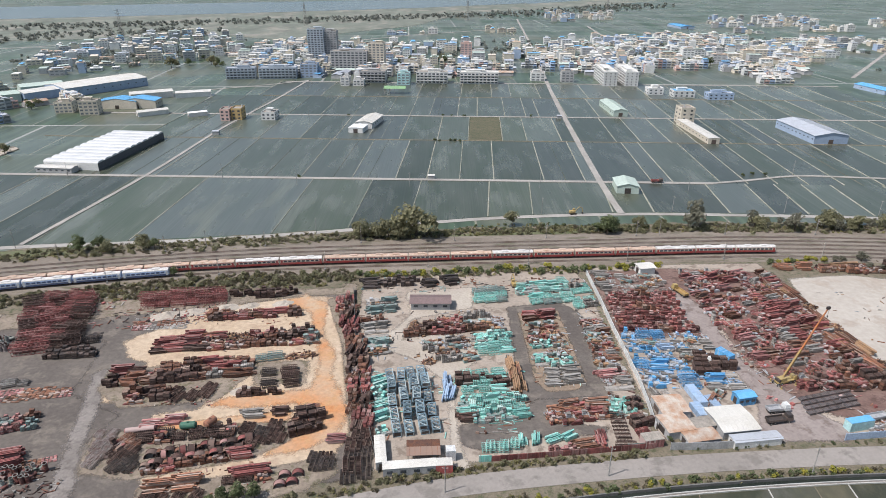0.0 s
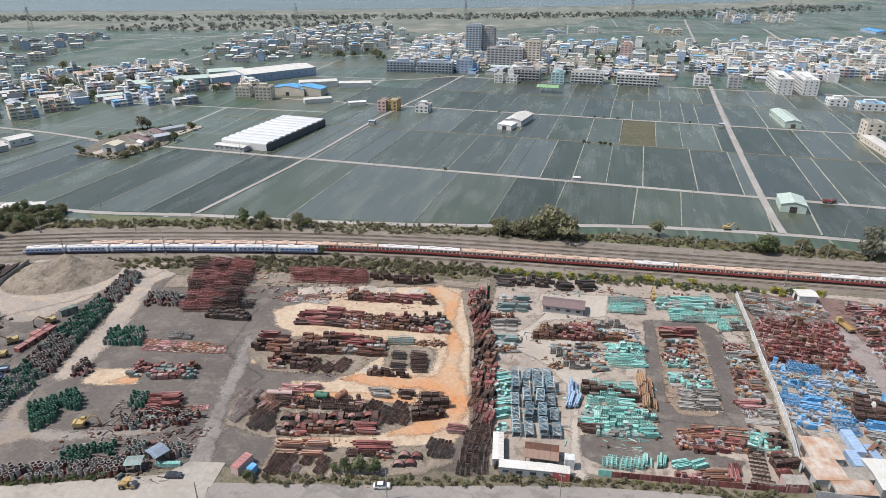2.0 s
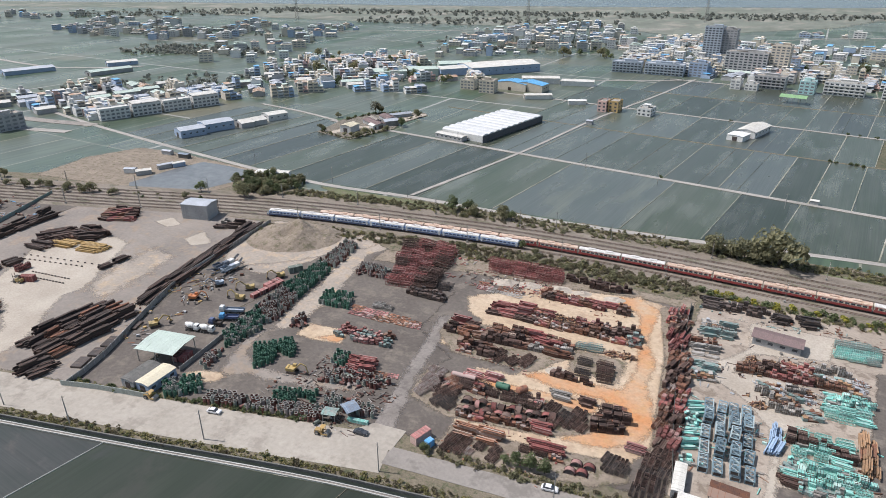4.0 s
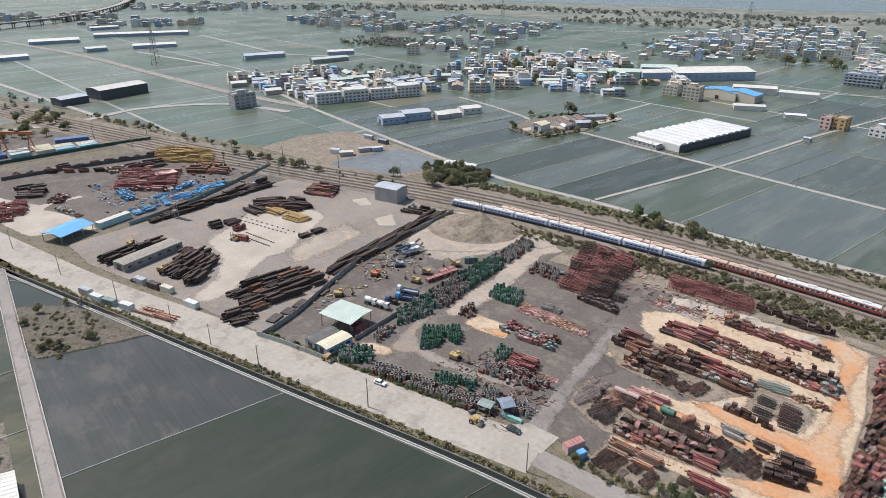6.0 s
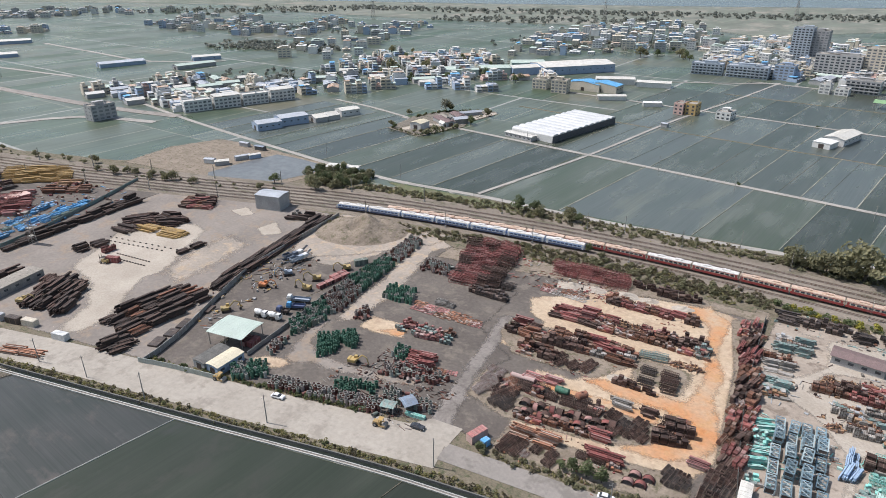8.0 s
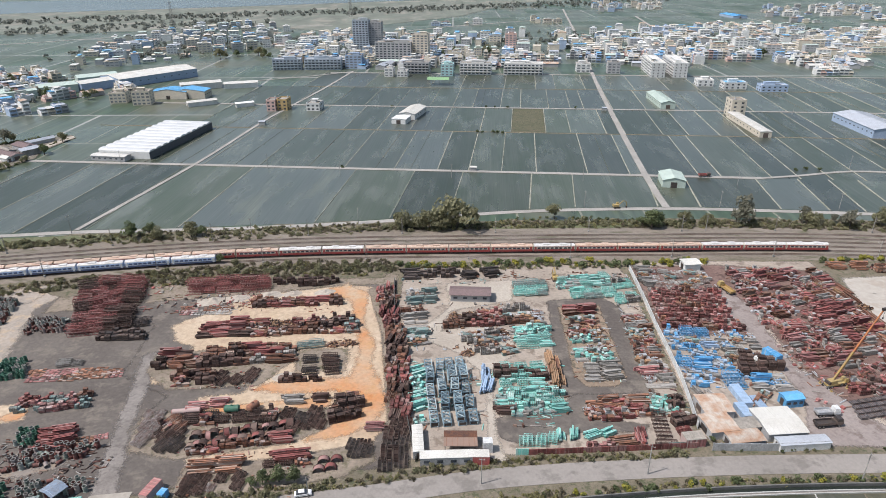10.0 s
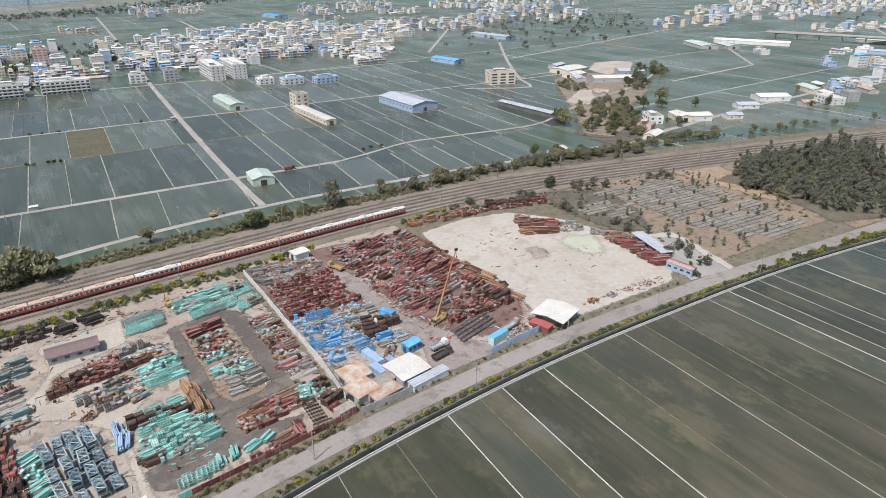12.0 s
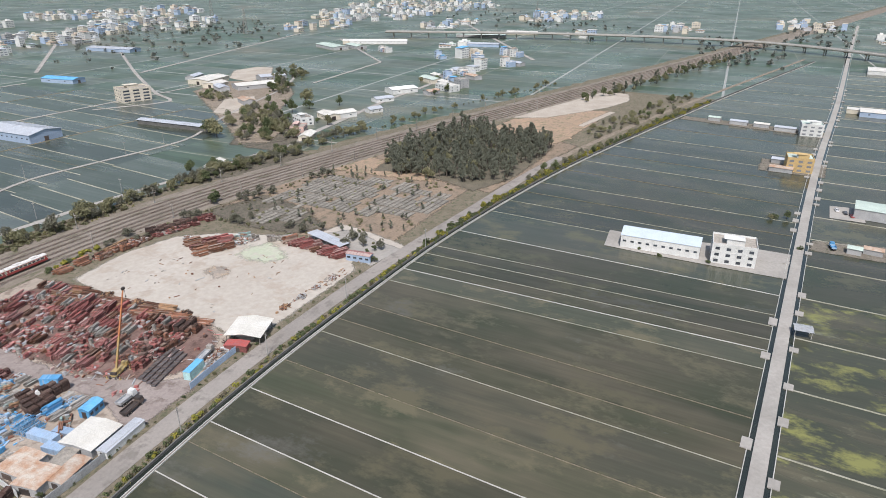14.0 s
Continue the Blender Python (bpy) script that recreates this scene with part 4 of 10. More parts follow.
def carriage(body, low, band, roof, label, group, cab=False):
    t = thing("railway_carriage", label, "carriage", group)
    L, W = 18.9, 2.9
    bm = bmesh.new()
    prof = [(-W / 2, 1.0), (-W / 2, 2.9), (-W / 2 + 0.08, 3.3), (W / 2 - 0.08, 3.3), (W / 2, 2.9), (W / 2, 1.0)]
    nose = 1.6 if cab else 0.0
    a = [bm.verts.new((-L / 2 + (nose if z > 2.4 else 0), y, z)) for y, z in prof]
    b = [bm.verts.new((L / 2, y, z)) for y, z in prof]
    for i in range(len(prof)):
        j = (i + 1) % len(prof)
        bm.faces.new((a[i], b[i], b[j], a[j]))
    bm.faces.new(a[::-1])
    bm.faces.new(b)
    bmesh.ops.recalc_face_normals(bm, faces=bm.faces)
    part("body", bm, body, t)
    bm = bmesh.new()
    box(bm, (0, 0, 1.42 if body == "train_cream" else 1.3), (L - 0.1, W + 0.06, 1.0 if body == "train_cream" else 0.75))
    part("skirt", bm, low, t)
    bm = bmesh.new()
    pr = [(-1.42, 3.28), (-1.25, 3.62), (-0.7, 3.86), (0, 3.93), (0.7, 3.86), (1.25, 3.62), (1.42, 3.28)]
    a = [bm.verts.new((-L / 2 + nose + 0.1, y, z)) for y, z in pr]
    b = [bm.verts.new((L / 2 - 0.1, y, z)) for y, z in pr]
    for i in range(len(pr) - 1):
        bm.faces.new((a[i], b[i], b[i + 1], a[i + 1]))
    bm.faces.new(a[::-1])
    bm.faces.new(b)
    bmesh.ops.recalc_face_normals(bm, faces=bm.faces)
    part("roof", bm, roof, t)
    bm = bmesh.new()
    box(bm, (0, 0, 3.98), (3.4, 1.7, 0.32), taper=0.9)
    unit = part("roof_unit", bm, roof, t)
    unit.matrix_basis = at(-3.5, 0)
    again(unit, at(4.2, 0))
    for side in (-1, 1):
        bm = bmesh.new()
        for i in range(8):
            box(bm, (-7.0 + i * 2.0, side * (W / 2 + 0.012), 2.45), (1.35, 0.05, 0.72))
        tagged(part("window", bm, band, t, "row of dark tinted windows"), kind="stuff")
    bm = bmesh.new()
    box(bm, (0, 0, 3.06 if body == "train_cream" else 1.78), (L - 0.06, W + 0.05, 0.16))
    part("stripe", bm, "train_red" if body == "train_cream" else "train_roof_white", t)
    door = None
    for side in (-1, 1):
        for x in (-8.6, 8.6):
            m = at(x, side * (W / 2 + 0.01), z=2.1)
            if door is None:
                bm = bmesh.new()
                box(bm, (0, 0, 0), (0.85, 0.06, 1.95))
                door = part("door", bm, "white_glow_free" if body == "train_blue" else "train_red", t)
                door.matrix_basis = m
            else:
                again(door, m)
    bogie = None
    for x in (-6.6, 6.6):
        if bogie is None:
            bm = bmesh.new()
            for dx in (-1.05, 1.05):
                for dy in (-0.55, 0.55):
                    tube(bm, (dx, dy - 0.06, 0.45), (dx, dy + 0.06, 0.45), 0.43, 12)
            box(bm, (0, 0, 0.62), (3.2, 1.9, 0.3))
            bogie = part("bogie", bm, "steel_dark", t)
            bogie.matrix_basis = at(x, 0)
        else:
            again(bogie, at(x, 0))
    return t


RED_LINE, BLUE_LINE = [q for q in shifted(RAIL, 0.0) if q.x > -235], [q for q in shifted(RAIL, -4.3) if q.x > -262]
end = 0.0
while along(RED_LINE, end)[0].x < 158:
    end += 0.5
for i in range(20):
    q, h = along(RED_LINE, end - 9.6 - i * 19.35)
    white = i in (0, 1, 2, 6, 11, 12)
    roof = "train_roof_white" if white else "train_roof_tan"
    lab = "red and cream passenger carriage with a " + ("pale" if white else "tan") + " roof"
    stamp(("red", white), lambda: carriage("train_cream", "train_red", "window", roof, lab, "red train carriages"), at(q.x, q.y, h, z=0.62))
start = 0.0
while along(BLUE_LINE, start)[0].x < -251:
    start += 0.5
for i in range(7):
    q, h = along(BLUE_LINE, start + 9.7 + i * 19.5)
    stamp(("blue", i == 0), lambda: carriage("train_blue", "train_navy", "train_navy", "train_roof_white", "pale blue and white electric train carriage standing on the rails", "blue train carriages", i == 0), at(q.x, q.y, h, z=0.62))

# ---- stacks and stock ----
def beam_mesh(bm, L, w, h, mi=0, x=0.0, y=0.0, z=0.0):
    """An I-section beam."""
    box(bm, (x, y, z + 0.03), (L, w, 0.06), mi=mi)
    box(bm, (x, y, z + h / 2), (L, 0.06, h - 0.12), mi=mi)
    box(bm, (x, y, z + h - 0.03), (L, w, 0.06), mi=mi)


def shift_new(bm, start, m):
    """Moves what was added to bm since it held start vertices."""
    bm.verts.ensure_lookup_table()
    for v in bm.verts[start:]:
        v.co = m @ v.co


def beam_stack(material, seed, label, L=8.0, n=4, word="beam_bundle"):
    r = random.Random(seed)
    name = "beam_stack" if L < 10 else "girder_stack"
    if material in ("maroon", "maroon_pale", "teal", "blue", "blue_pale"):
        name = "painted_" + name
    bm = bmesh.new()
    n = 2
    for i in range(n):
        start = len(bm.verts)
        l = L * r.uniform(0.7, 1.05)
        layers = r.randint(2, 4)
        for k in range(layers):
            count = 4 if k < layers - 1 else r.randint(1, 4)
            for j in range(count):
                ll, x, y = l * r.uniform(0.62, 1.0), r.uniform(-1.0, 1.0), (j - 1.5) * 0.57 + r.uniform(-0.1, 0.1)
                if k == layers - 1:
                    beam_mesh(bm, ll, 0.38, 0.4, 0, x, y, 0.14 + k * 0.46)
                else:
                    box(bm, (x, y, 0.36 + k * 0.46), (ll, 0.36, 0.38))
        for x in (-0.3, 0.3):
            box(bm, (x * l, 0, 0.07), (0.2, 2.0, 0.14))
        shift_new(bm, start, at(r.uniform(-0.9, 0.9), (i - (n - 1) / 2) * 2.25, r.uniform(-5, 5)))
    return tagged(finish(name, bm, material), label, "steel stack", "stacks of steel in the yards")


def pipe_stack(material, seed, label, L=6.0, rad=0.3, n=6):
    r = random.Random(seed)
    t = thing("pipe_stack", label, "pipe stack", "stacks of pipes in the yards")
    bm = bmesh.new()
    tube(bm, (-L / 2, 0, 0), (L / 2, 0, 0), rad, 10, cap=False)
    tube(bm, (-L / 2, 0, 0), (L / 2, 0, 0), rad * 0.86, 10, cap=False)
    pipe = part("pipe", bm, material, t)
    spots = [(j * rad * 2.04, rad) for j in range(n)] + [(j * rad * 2.04 + rad, rad * 2.75) for j in range(n - 1)]
    for i, (y, z) in enumerate(spots):
        m = at(r.uniform(-0.3, 0.3), y - n * rad, r.uniform(-1, 1), z=z)
        if i == 0:
            pipe.matrix_basis = m
        else:
            again(pipe, m)
    return t


def crate_stack(material, seed, label, edge="rust_dark"):
    """Formwork panels of one size in neat piles, two rows of three, some piles lower than others."""
    r = random.Random(seed)
    bm = bmesh.new()
    L, W = r.uniform(1.9, 2.2), r.uniform(1.35, 1.6)
    for i in range(3):
        for j in range(2):
            if r.random() < 0.08:
                continue
            cx, cy, spin = (i - 1) * (L + 0.28) + r.uniform(-0.12, 0.12), (j - 0.5) * (W + 0.3) + r.uniform(-0.1, 0.1), r.uniform(-3, 3)
            z, top = 0.1, r.choice((0.7, 1.1, 1.5, 1.5, 1.9))
            while z < top:
                h = r.choice((0.22, 0.3, 0.42))
                box(bm, (cx + r.uniform(-0.06, 0.06), cy + r.uniform(-0.05, 0.05), z + h / 2), (L, W, h * 0.8), spin + r.uniform(-1.5, 1.5))
                for x in (-0.36, 0.0, 0.36):
                    box(bm, (cx + x * L, cy + x * L * math.sin(radians(spin)), z + h / 2), (0.1, W + 0.07, h * 0.88), spin, 1)
                z += h
            if r.random() < 0.5:
                for y in (-0.3, 0.3):
                    box(bm, (cx, cy + y * W, z + 0.05), (L * 0.9, 0.12, 0.1), spin + r.uniform(-4, 4), 1)
    return tagged(finish("formwork_stack", bm, (material, edge)), label, "formwork stack", "stacks of steel formwork")


def tower_segment(label):
    """A box-shaped lattice tower segment lying on its side, cross-braced on top and sides."""
    bm = bmesh.new()
    L, w, h = 5.2, 2.3, 2.3
    for y in (-w / 2, w / 2):
        for z in (0.16, h):
            box(bm, (0, y, z), (L, 0.3, 0.3))
    for i in range(4):
        x = -L / 2 + i * L / 3
        for y in (-w / 2, w / 2):
            box(bm, (x, y, h / 2), (0.2, 0.2, h))
        for z in (0.16, h):
            box(bm, (x, 0, z), (0.24, w, 0.24))
        if i < 3:
            for a, b in ((-1, 1), (1, -1)):
                tube(bm, (x, a * w / 2, h), (x + L / 3, b * w / 2, h), 0.11, 5)
                for y in (-w / 2, w / 2):
                    tube(bm, (x, y, h / 2 - a * h * 0.42), (x + L / 3, y, h / 2 - b * h * 0.42), 0.11, 5)
    box(bm, (-L / 2, 0, h / 2), (0.08, w * 0.8, h * 0.8), mi=1)
    return tagged(finish("tower_segment", bm, ("frame_blue", "steel_dark")), label, "tower segment", "lattice tower segments")


def truss_mesh(bm, L, w, h, bays=4):
    for y in (-w / 2, w / 2):
        for z in (0.06, h):
            box(bm, (0, y, z), (L, 0.16, 0.16))
        for i in range(bays):
            x0, x1 = -L / 2 + i * L / bays, -L / 2 + (i + 1) * L / bays
            tube(bm, (x0, y, 0.06), (x1, y, h), 0.045, 4)
            box(bm, (x0, y, h / 2), (0.09, 0.09, h))
        box(bm, (L / 2, y, h / 2), (0.09, 0.09, h))
    for i in range(bays + 1):
        x = -L / 2 + i * L / bays
        for z in (0.06, h):
            box(bm, (x, 0, z), (0.09, w, 0.09))
        if i < bays:
            tube(bm, (x, -w / 2, h), (x + L / bays, w / 2, h), 0.045, 4)


def truss_stack(material, seed, label, L=5.0, w=1.6, h=1.5, nx=1, ny=3, nz=2):
    r = random.Random(seed)
    t = thing("truss_stack", label, "truss stack", "stacks of lattice frames")
    bm = bmesh.new()
    truss_mesh(bm, L, w, h)
    seg = part("lattice_frame", bm, material, t)
    first = True
    for i in range(nx):
        for j in range(ny):
            for k in range(nz if r.random() < 0.8 else max(1, nz - 1)):
                m = at((i - (nx - 1) / 2) * (L + 0.4) + r.uniform(-0.3, 0.3), (j - (ny - 1) / 2) * (w + 0.25), r.uniform(-3, 3), z=k * (h + 0.06))
                if first:
                    seg.matrix_basis = m
                    first = False
                else:
                    again(seg, m)
    return t


def rack(material, seed, label):
    """Ladder-like frames stood side by side."""
    r = random.Random(seed)
    t = thing("frame_rack", label, "frame rack", "racks of frames")
    bm = bmesh.new()
    for y in (-0.5, 0.5):
        box(bm, (0, y, 0.5), (5.0, 0.12, 0.16))
        box(bm, (0, y, 1.3), (5.0, 0.12, 0.16))
    for i in range(9):
        box(bm, (-2.4 + i * 0.6, 0, 0.9), (0.1, 1.0, 1.0))
    ladder = part("ladder_frame", bm, material, t)
    for i in range(3):
        m = at(r.uniform(-0.3, 0.3), (i - 1) * 1.5, r.uniform(-4, 4), z=r.uniform(-0.1, 0.1))
        if i == 0:
            ladder.matrix_basis = m
        else:
            again(ladder, m)
    return t


def heap(materials, seed, label, n=46, size=3.0, high=1.1):
    """A loose heap of mixed scrap."""
    r = random.Random(seed)
    bm = bmesh.new()
    for i in range(n):
        d = r.random() ** 0.6
        a = r.uniform(0, 6.28)
        x, y = math.cos(a) * d * size, math.sin(a) * d * size * 0.7
        z = high * (1 - d) * r.uniform(0.3, 1.0) + 0.15
        mi = r.randrange(len(materials))
        u = r.random()
        if u < 0.45:
            box(bm, (x, y, z), (r.uniform(1.0, 3.2), r.uniform(0.12, 0.35), r.uniform(0.1, 0.3)), r.choice((0, 10, -12, 80, 95)) + r.uniform(-14, 14), mi, r.uniform(-8, 8))
        elif u < 0.75:
            box(bm, (x, y, z), (r.uniform(0.5, 1.5), r.uniform(0.4, 1.0), r.uniform(0.3, 0.8)), r.uniform(0, 90), mi, taper=r.uniform(0.7, 1))
        else:
            b = r.uniform(-0.3, 0.3) + r.choice((0, 1.5))
            tube(bm, (x - math.cos(b), y - math.sin(b), z), (x + math.cos(b), y + math.sin(b), z + r.uniform(-0.2, 0.3)), r.uniform(0.1, 0.28), 7, mi)
    return tagged(finish("scrap_heap", bm, materials), label, "scrap heap", "heaps of scrap in the yards", "stuff")


def mixed_stack(materials, seed, label):
    """Short beams, panels and loose pieces set down close together."""
    r = random.Random(seed + 40)
    bm = bmesh.new()
    for i in range(2):
        start = len(bm.verts)
        for q in range(5):
            mi, mj = r.randrange(len(materials)), r.randrange(len(materials))
            cx, cy, spin, u = (q % 3 - 1) * 2.1 + (q // 3) * 1.0 + r.uniform(-0.4, 0.4), (q // 3) * 1.5 - 0.6 + r.uniform(-0.3, 0.3), r.choice((0, 0, 0, 90)) + r.uniform(-4, 4), r.random()
            c, s2 = math.cos(radians(spin)), math.sin(radians(spin))
            if u < 0.5:
                l, z = r.uniform(2.0, 4.6), 0.2
                for k in range(r.randint(1, 4)):
                    for j in range(4):
                        y = (j - 1.5) * 0.36
                        x = r.uniform(-0.5, 0.5)
                        box(bm, (cx + x * c - y * s2, cy + x * s2 + y * c, z), (l * r.uniform(0.75, 1), 0.26, 0.24), spin + r.uniform(-2, 2), mi)
                    z += 0.28
            elif u < 0.85:
                L, W, z, top = r.uniform(1.2, 2.2), r.uniform(0.9, 1.5), 0.1, r.uniform(0.6, 1.9)
                while z < top:
                    h = r.uniform(0.16, 0.4)
                    box(bm, (cx + r.uniform(-0.1, 0.1), cy + r.uniform(-0.1, 0.1), z + h / 2), (L, W, h * 0.8), spin + r.uniform(-4, 4), mi if r.random() < 0.8 else mj)
                    z += h
            else:
                for k in range(7):
                    x, y = cx + r.uniform(-1, 1), cy + r.uniform(-0.8, 0.8)
                    a = r.uniform(0, 3.1)
                    tube(bm, (x - math.cos(a), y - math.sin(a), r.uniform(0.2, 0.6)), (x + math.cos(a), y + math.sin(a), r.uniform(0.2, 0.8)), r.uniform(0.08, 0.2), 6, mj)
        shift_new(bm, start, at(r.uniform(-0.3, 0.3), (i - 0.5) * 2.8, r.uniform(-4, 4)))
    return tagged(finish("mixed_stack", bm, materials), label, "steel stack", "mixed stacks of steel")


def flat_panels(material, seed, label):
    """Thin panels laid side by side on the ground."""
    r = random.Random(seed + 70)
    bm = bmesh.new()
    for i in range(2):
        start = len(bm.verts)
        for j in range(4):
            for k in range(3):
                if r.random() < 0.85:
                    box(bm, (j * 1.5 - 2.2 + r.uniform(-0.15, 0.15), k * 0.75 - 0.7, 0.14), (r.uniform(1.0, 1.4), 0.6, r.uniform(0.1, 0.3)), r.uniform(-7, 7))
        shift_new(bm, start, at(0, (i - 0.5) * 2.4, r.uniform(-3, 3)))
    return tagged(finish("laid_panels", bm, material), label, "steel panels", "panels laid flat")


STOCK = {
    "rust": ("rust", "stack of rusty brown steel beams on the yard ground", "brown rusty steel formwork panels piled on bare ground"),
    "rust_dark": ("rust_dark", "stack of dark rusted steel beams on timber bearers", "dark rusted steel panels piled on the ground"),
    "rust_light": ("rust_light", "stack of orange-rusted steel beams on the ground", "orange-rusted steel panels piled on the ground"),
    "maroon": ("maroon", "stack of maroon primer-painted steel beams in the yard", "maroon painted steel formwork panels in piles"),
    "maroon_pale": ("maroon_pale", "stack of faded pinkish-red steel beams in the yard", "faded pinkish-red steel panels in piles"),
    "teal": ("teal", "stack of turquoise painted steel beams in the yard", "turquoise painted steel panels in piles"),
    "teal_grey": ("teal_grey", "stack of weathered grey-green steel beams", "weathered grey-green steel panels in piles"),
    "blue": ("blue", "stack of bright blue painted steel beams in the yard", "bright blue painted steel panels in piles"),
    "blue_pale": ("blue_pale", "stack of pale blue steel beams in the yard", "pale blue steel panels in piles"),
    "slate": ("slate", "stack of blue-grey steel beams in the yard", "blue-grey steel panels in piles"),
    "steel": ("steel", "stack of grey steel sections in the yard", "grey steel panels in piles"),
    "steel_dark": ("steel_dark", "stack of blackish steel beams on timber bearers", "blackish steel panels in piles"),
    "galvanised_rack": ("galvanised_rust", "stack of pale grey and brown steel beams", "pale grey steel panels in piles"),
    "brown_black": ("beam_brown", "stack of dark brown steel beams on timber bearers", "dark brown steel panels in piles"),
    "timber": ("timber", "stack of brown timber beams on the ground", "brown timber boards in piles"),
    "yellow": ("yellow_beam", "stack of yellow painted steel girders in the yard", "yellow painted steel panels in piles"),
}
MIXED = {
    "red": (("maroon", "rust", "maroon_pale", "steel", "maroon", "rust_dark"), "mixed piles of maroon beams and rusty panels"),
    "redgrey": (("maroon", "steel", "galvanised", "maroon_pale", "rust"), "mixed piles of red and grey steel sections"),
    "brown": (("rust", "rust_dark", "rust_light", "maroon", "galvanised_rust"), "mixed piles of brown rusty beams and panels"),
    "grey": (("steel", "galvanised", "rust", "teal_grey", "timber"), "mixed piles of grey steel and timber pieces"),
    "teal": (("teal", "teal", "teal_grey", "steel"), "mixed piles of turquoise steel beams and plates"),
    "blue": (("blue", "blue", "blue_pale", "steel", "galvanised"), "mixed piles of bright blue steel beams"),
}
MIX = {
    "red": (("maroon", "rust", "rust_dark"), "loose heap of maroon and rusty steel scrap"),
    "grey": (("steel", "galvanised", "rust"), "loose heap of grey and rusty metal scrap"),
    "brown": (("rust", "rust_dark", "timber"), "loose heap of brown rusty steel scrap"),
    "teal": (("teal", "teal_grey", "steel"), "loose heap of turquoise and grey steel parts"),
    "blue": (("blue", "blue_pale", "steel"), "loose heap of blue painted steel parts"),
}


def put(kind, colour, x, y, rz, s=1.0):
    v = rng.randrange(5 if kind == "mixed" else 3)
    key = (kind, colour, v)
    if kind == "heap":
        mats, lab = MIX[colour]
        return stamp(key, lambda: heap(mats, v, lab), at(x, y, rz, (s, s, s * 1.3), z=0.1))
    if kind == "mixed":
        mats, lab = MIXED[colour]
        return stamp(key, lambda: mixed_stack(mats, v, lab), at(x, y, rz, (s, s, s * 1.3), z=0.1))
    mat, lab, lab2 = STOCK[colour]
    if kind == "beam":
        maker = lambda: beam_stack(mat, v, lab, n=3)
    elif kind == "long":
        maker = lambda: beam_stack(mat, v + 5, lab.replace("stack of", "stack of long"), L=12.5, n=3)
    elif kind == "crate":
        maker = lambda: crate_stack(mat, v, lab2)
    elif kind == "flat":
        maker = lambda: flat_panels(mat, v, lab2.replace("piles", "rows").replace("piled", "laid flat"))
    elif kind == "pipe":
        maker = lambda: pipe_stack(mat, v, lab.replace("beams", "pipes").replace("sections", "pipes").replace("girders", "pipes"), rad=(0.22, 0.3, 0.4)[v])
    elif kind == "truss":
        maker = lambda: truss_stack(mat, v, lab.replace("beams", "lattice frames").replace("sections", "lattice frames"))
    else:
        maker = lambda: rack(mat, v, lab.replace("stack of", "rack of").replace("beams", "ladder frames").replace("sections", "ladder frames"))
    return stamp(key, maker, at(x, y, rz, (s, s, s * (1.3 if kind in ("beam", "crate") else 1.0)), z=0.1))


def row(x0, y0, x1, y1, menu, pitch=6.0, turn=0.0, depth=0.0, s=1.0, skip=0.0):
    """Stock set out along a line: menu lists (kind, colour) to draw from."""
    d = Vector((x1 - x0, y1 - y0))
    n = max(1, int(d.length / pitch))
    h = math.degrees(math.atan2(d.y, d.x))
    for i in range(n):
        if rng.random() < skip:
            continue
        q = Vector((x0, y0)) + d * ((i + 0.5) / n)
        q += Vector((-d.y, d.x)).normalized() * rng.uniform(-depth, depth) + d.normalized() * rng.uniform(-0.8, 0.8)
        kind, colour = rng.choice(menu)
        put(kind, colour, q.x, q.y, h + turn + rng.uniform(-5, 5) + (rng.choice((0, 90)) if kind == "heap" else 0), s * rng.uniform(0.88, 1.1))


def block(x0, y0, x1, y1, menu, pitch=6.0, gap=4.4, turn=0.0, lean=0.0, s=1.0, skip=0.06):
    """Rows of stock filling a rectangle of the plan; lean slants it eastward with y."""
    n = max(1, int((y1 - y0) / gap))
    for i in range(n):
        y = y0 + (y1 - y0) * (i + 0.5) / n
        o = lean * (y - y0)
        row(x0 + o, y, x1 + o, y, menu, pitch, turn, 0.7, s, skip)


def area(a, b, c, d, menu, pitch=5.2, gap=3.9, s=0.85, turn=0.0, skip=0.04, run=2, loose=5):
    """Stock packed into a four-cornered plot, a-b in front and d-c behind, like next to like."""
    a, b, c, d = Vector(a), Vector(b), Vector(c), Vector(d)
    s, gap, pitch = s * 1.1, gap * 0.93, pitch * 0.97
    rows = max(1, round(((d - a).length + (c - b).length) / 2 / gap))
    for j in range(rows):
        v = (j + 0.5) / rows
        p, q = a.lerp(d, v), b.lerp(c, v)
        n = max(1, round((q - p).length / pitch))
        h = math.degrees(math.atan2(q.y - p.y, q.x - p.x))
        left = 0
        for i in range(n):
            if left == 0:
                (kind, colour), left = rng.choice(menu), rng.randint(1, run)
            left -= 1
            if rng.random() < skip:
                continue
            w = p.lerp(q, (i + 0.5) / n) + Vector((rng.uniform(-0.5, 0.5), rng.uniform(-0.4, 0.4)))
            put(kind, colour, w.x, w.y, h + turn + rng.uniform(-loose, loose) + (rng.choice((0, 90)) if kind == "heap" else 0), s * rng.uniform(0.88, 1.12))


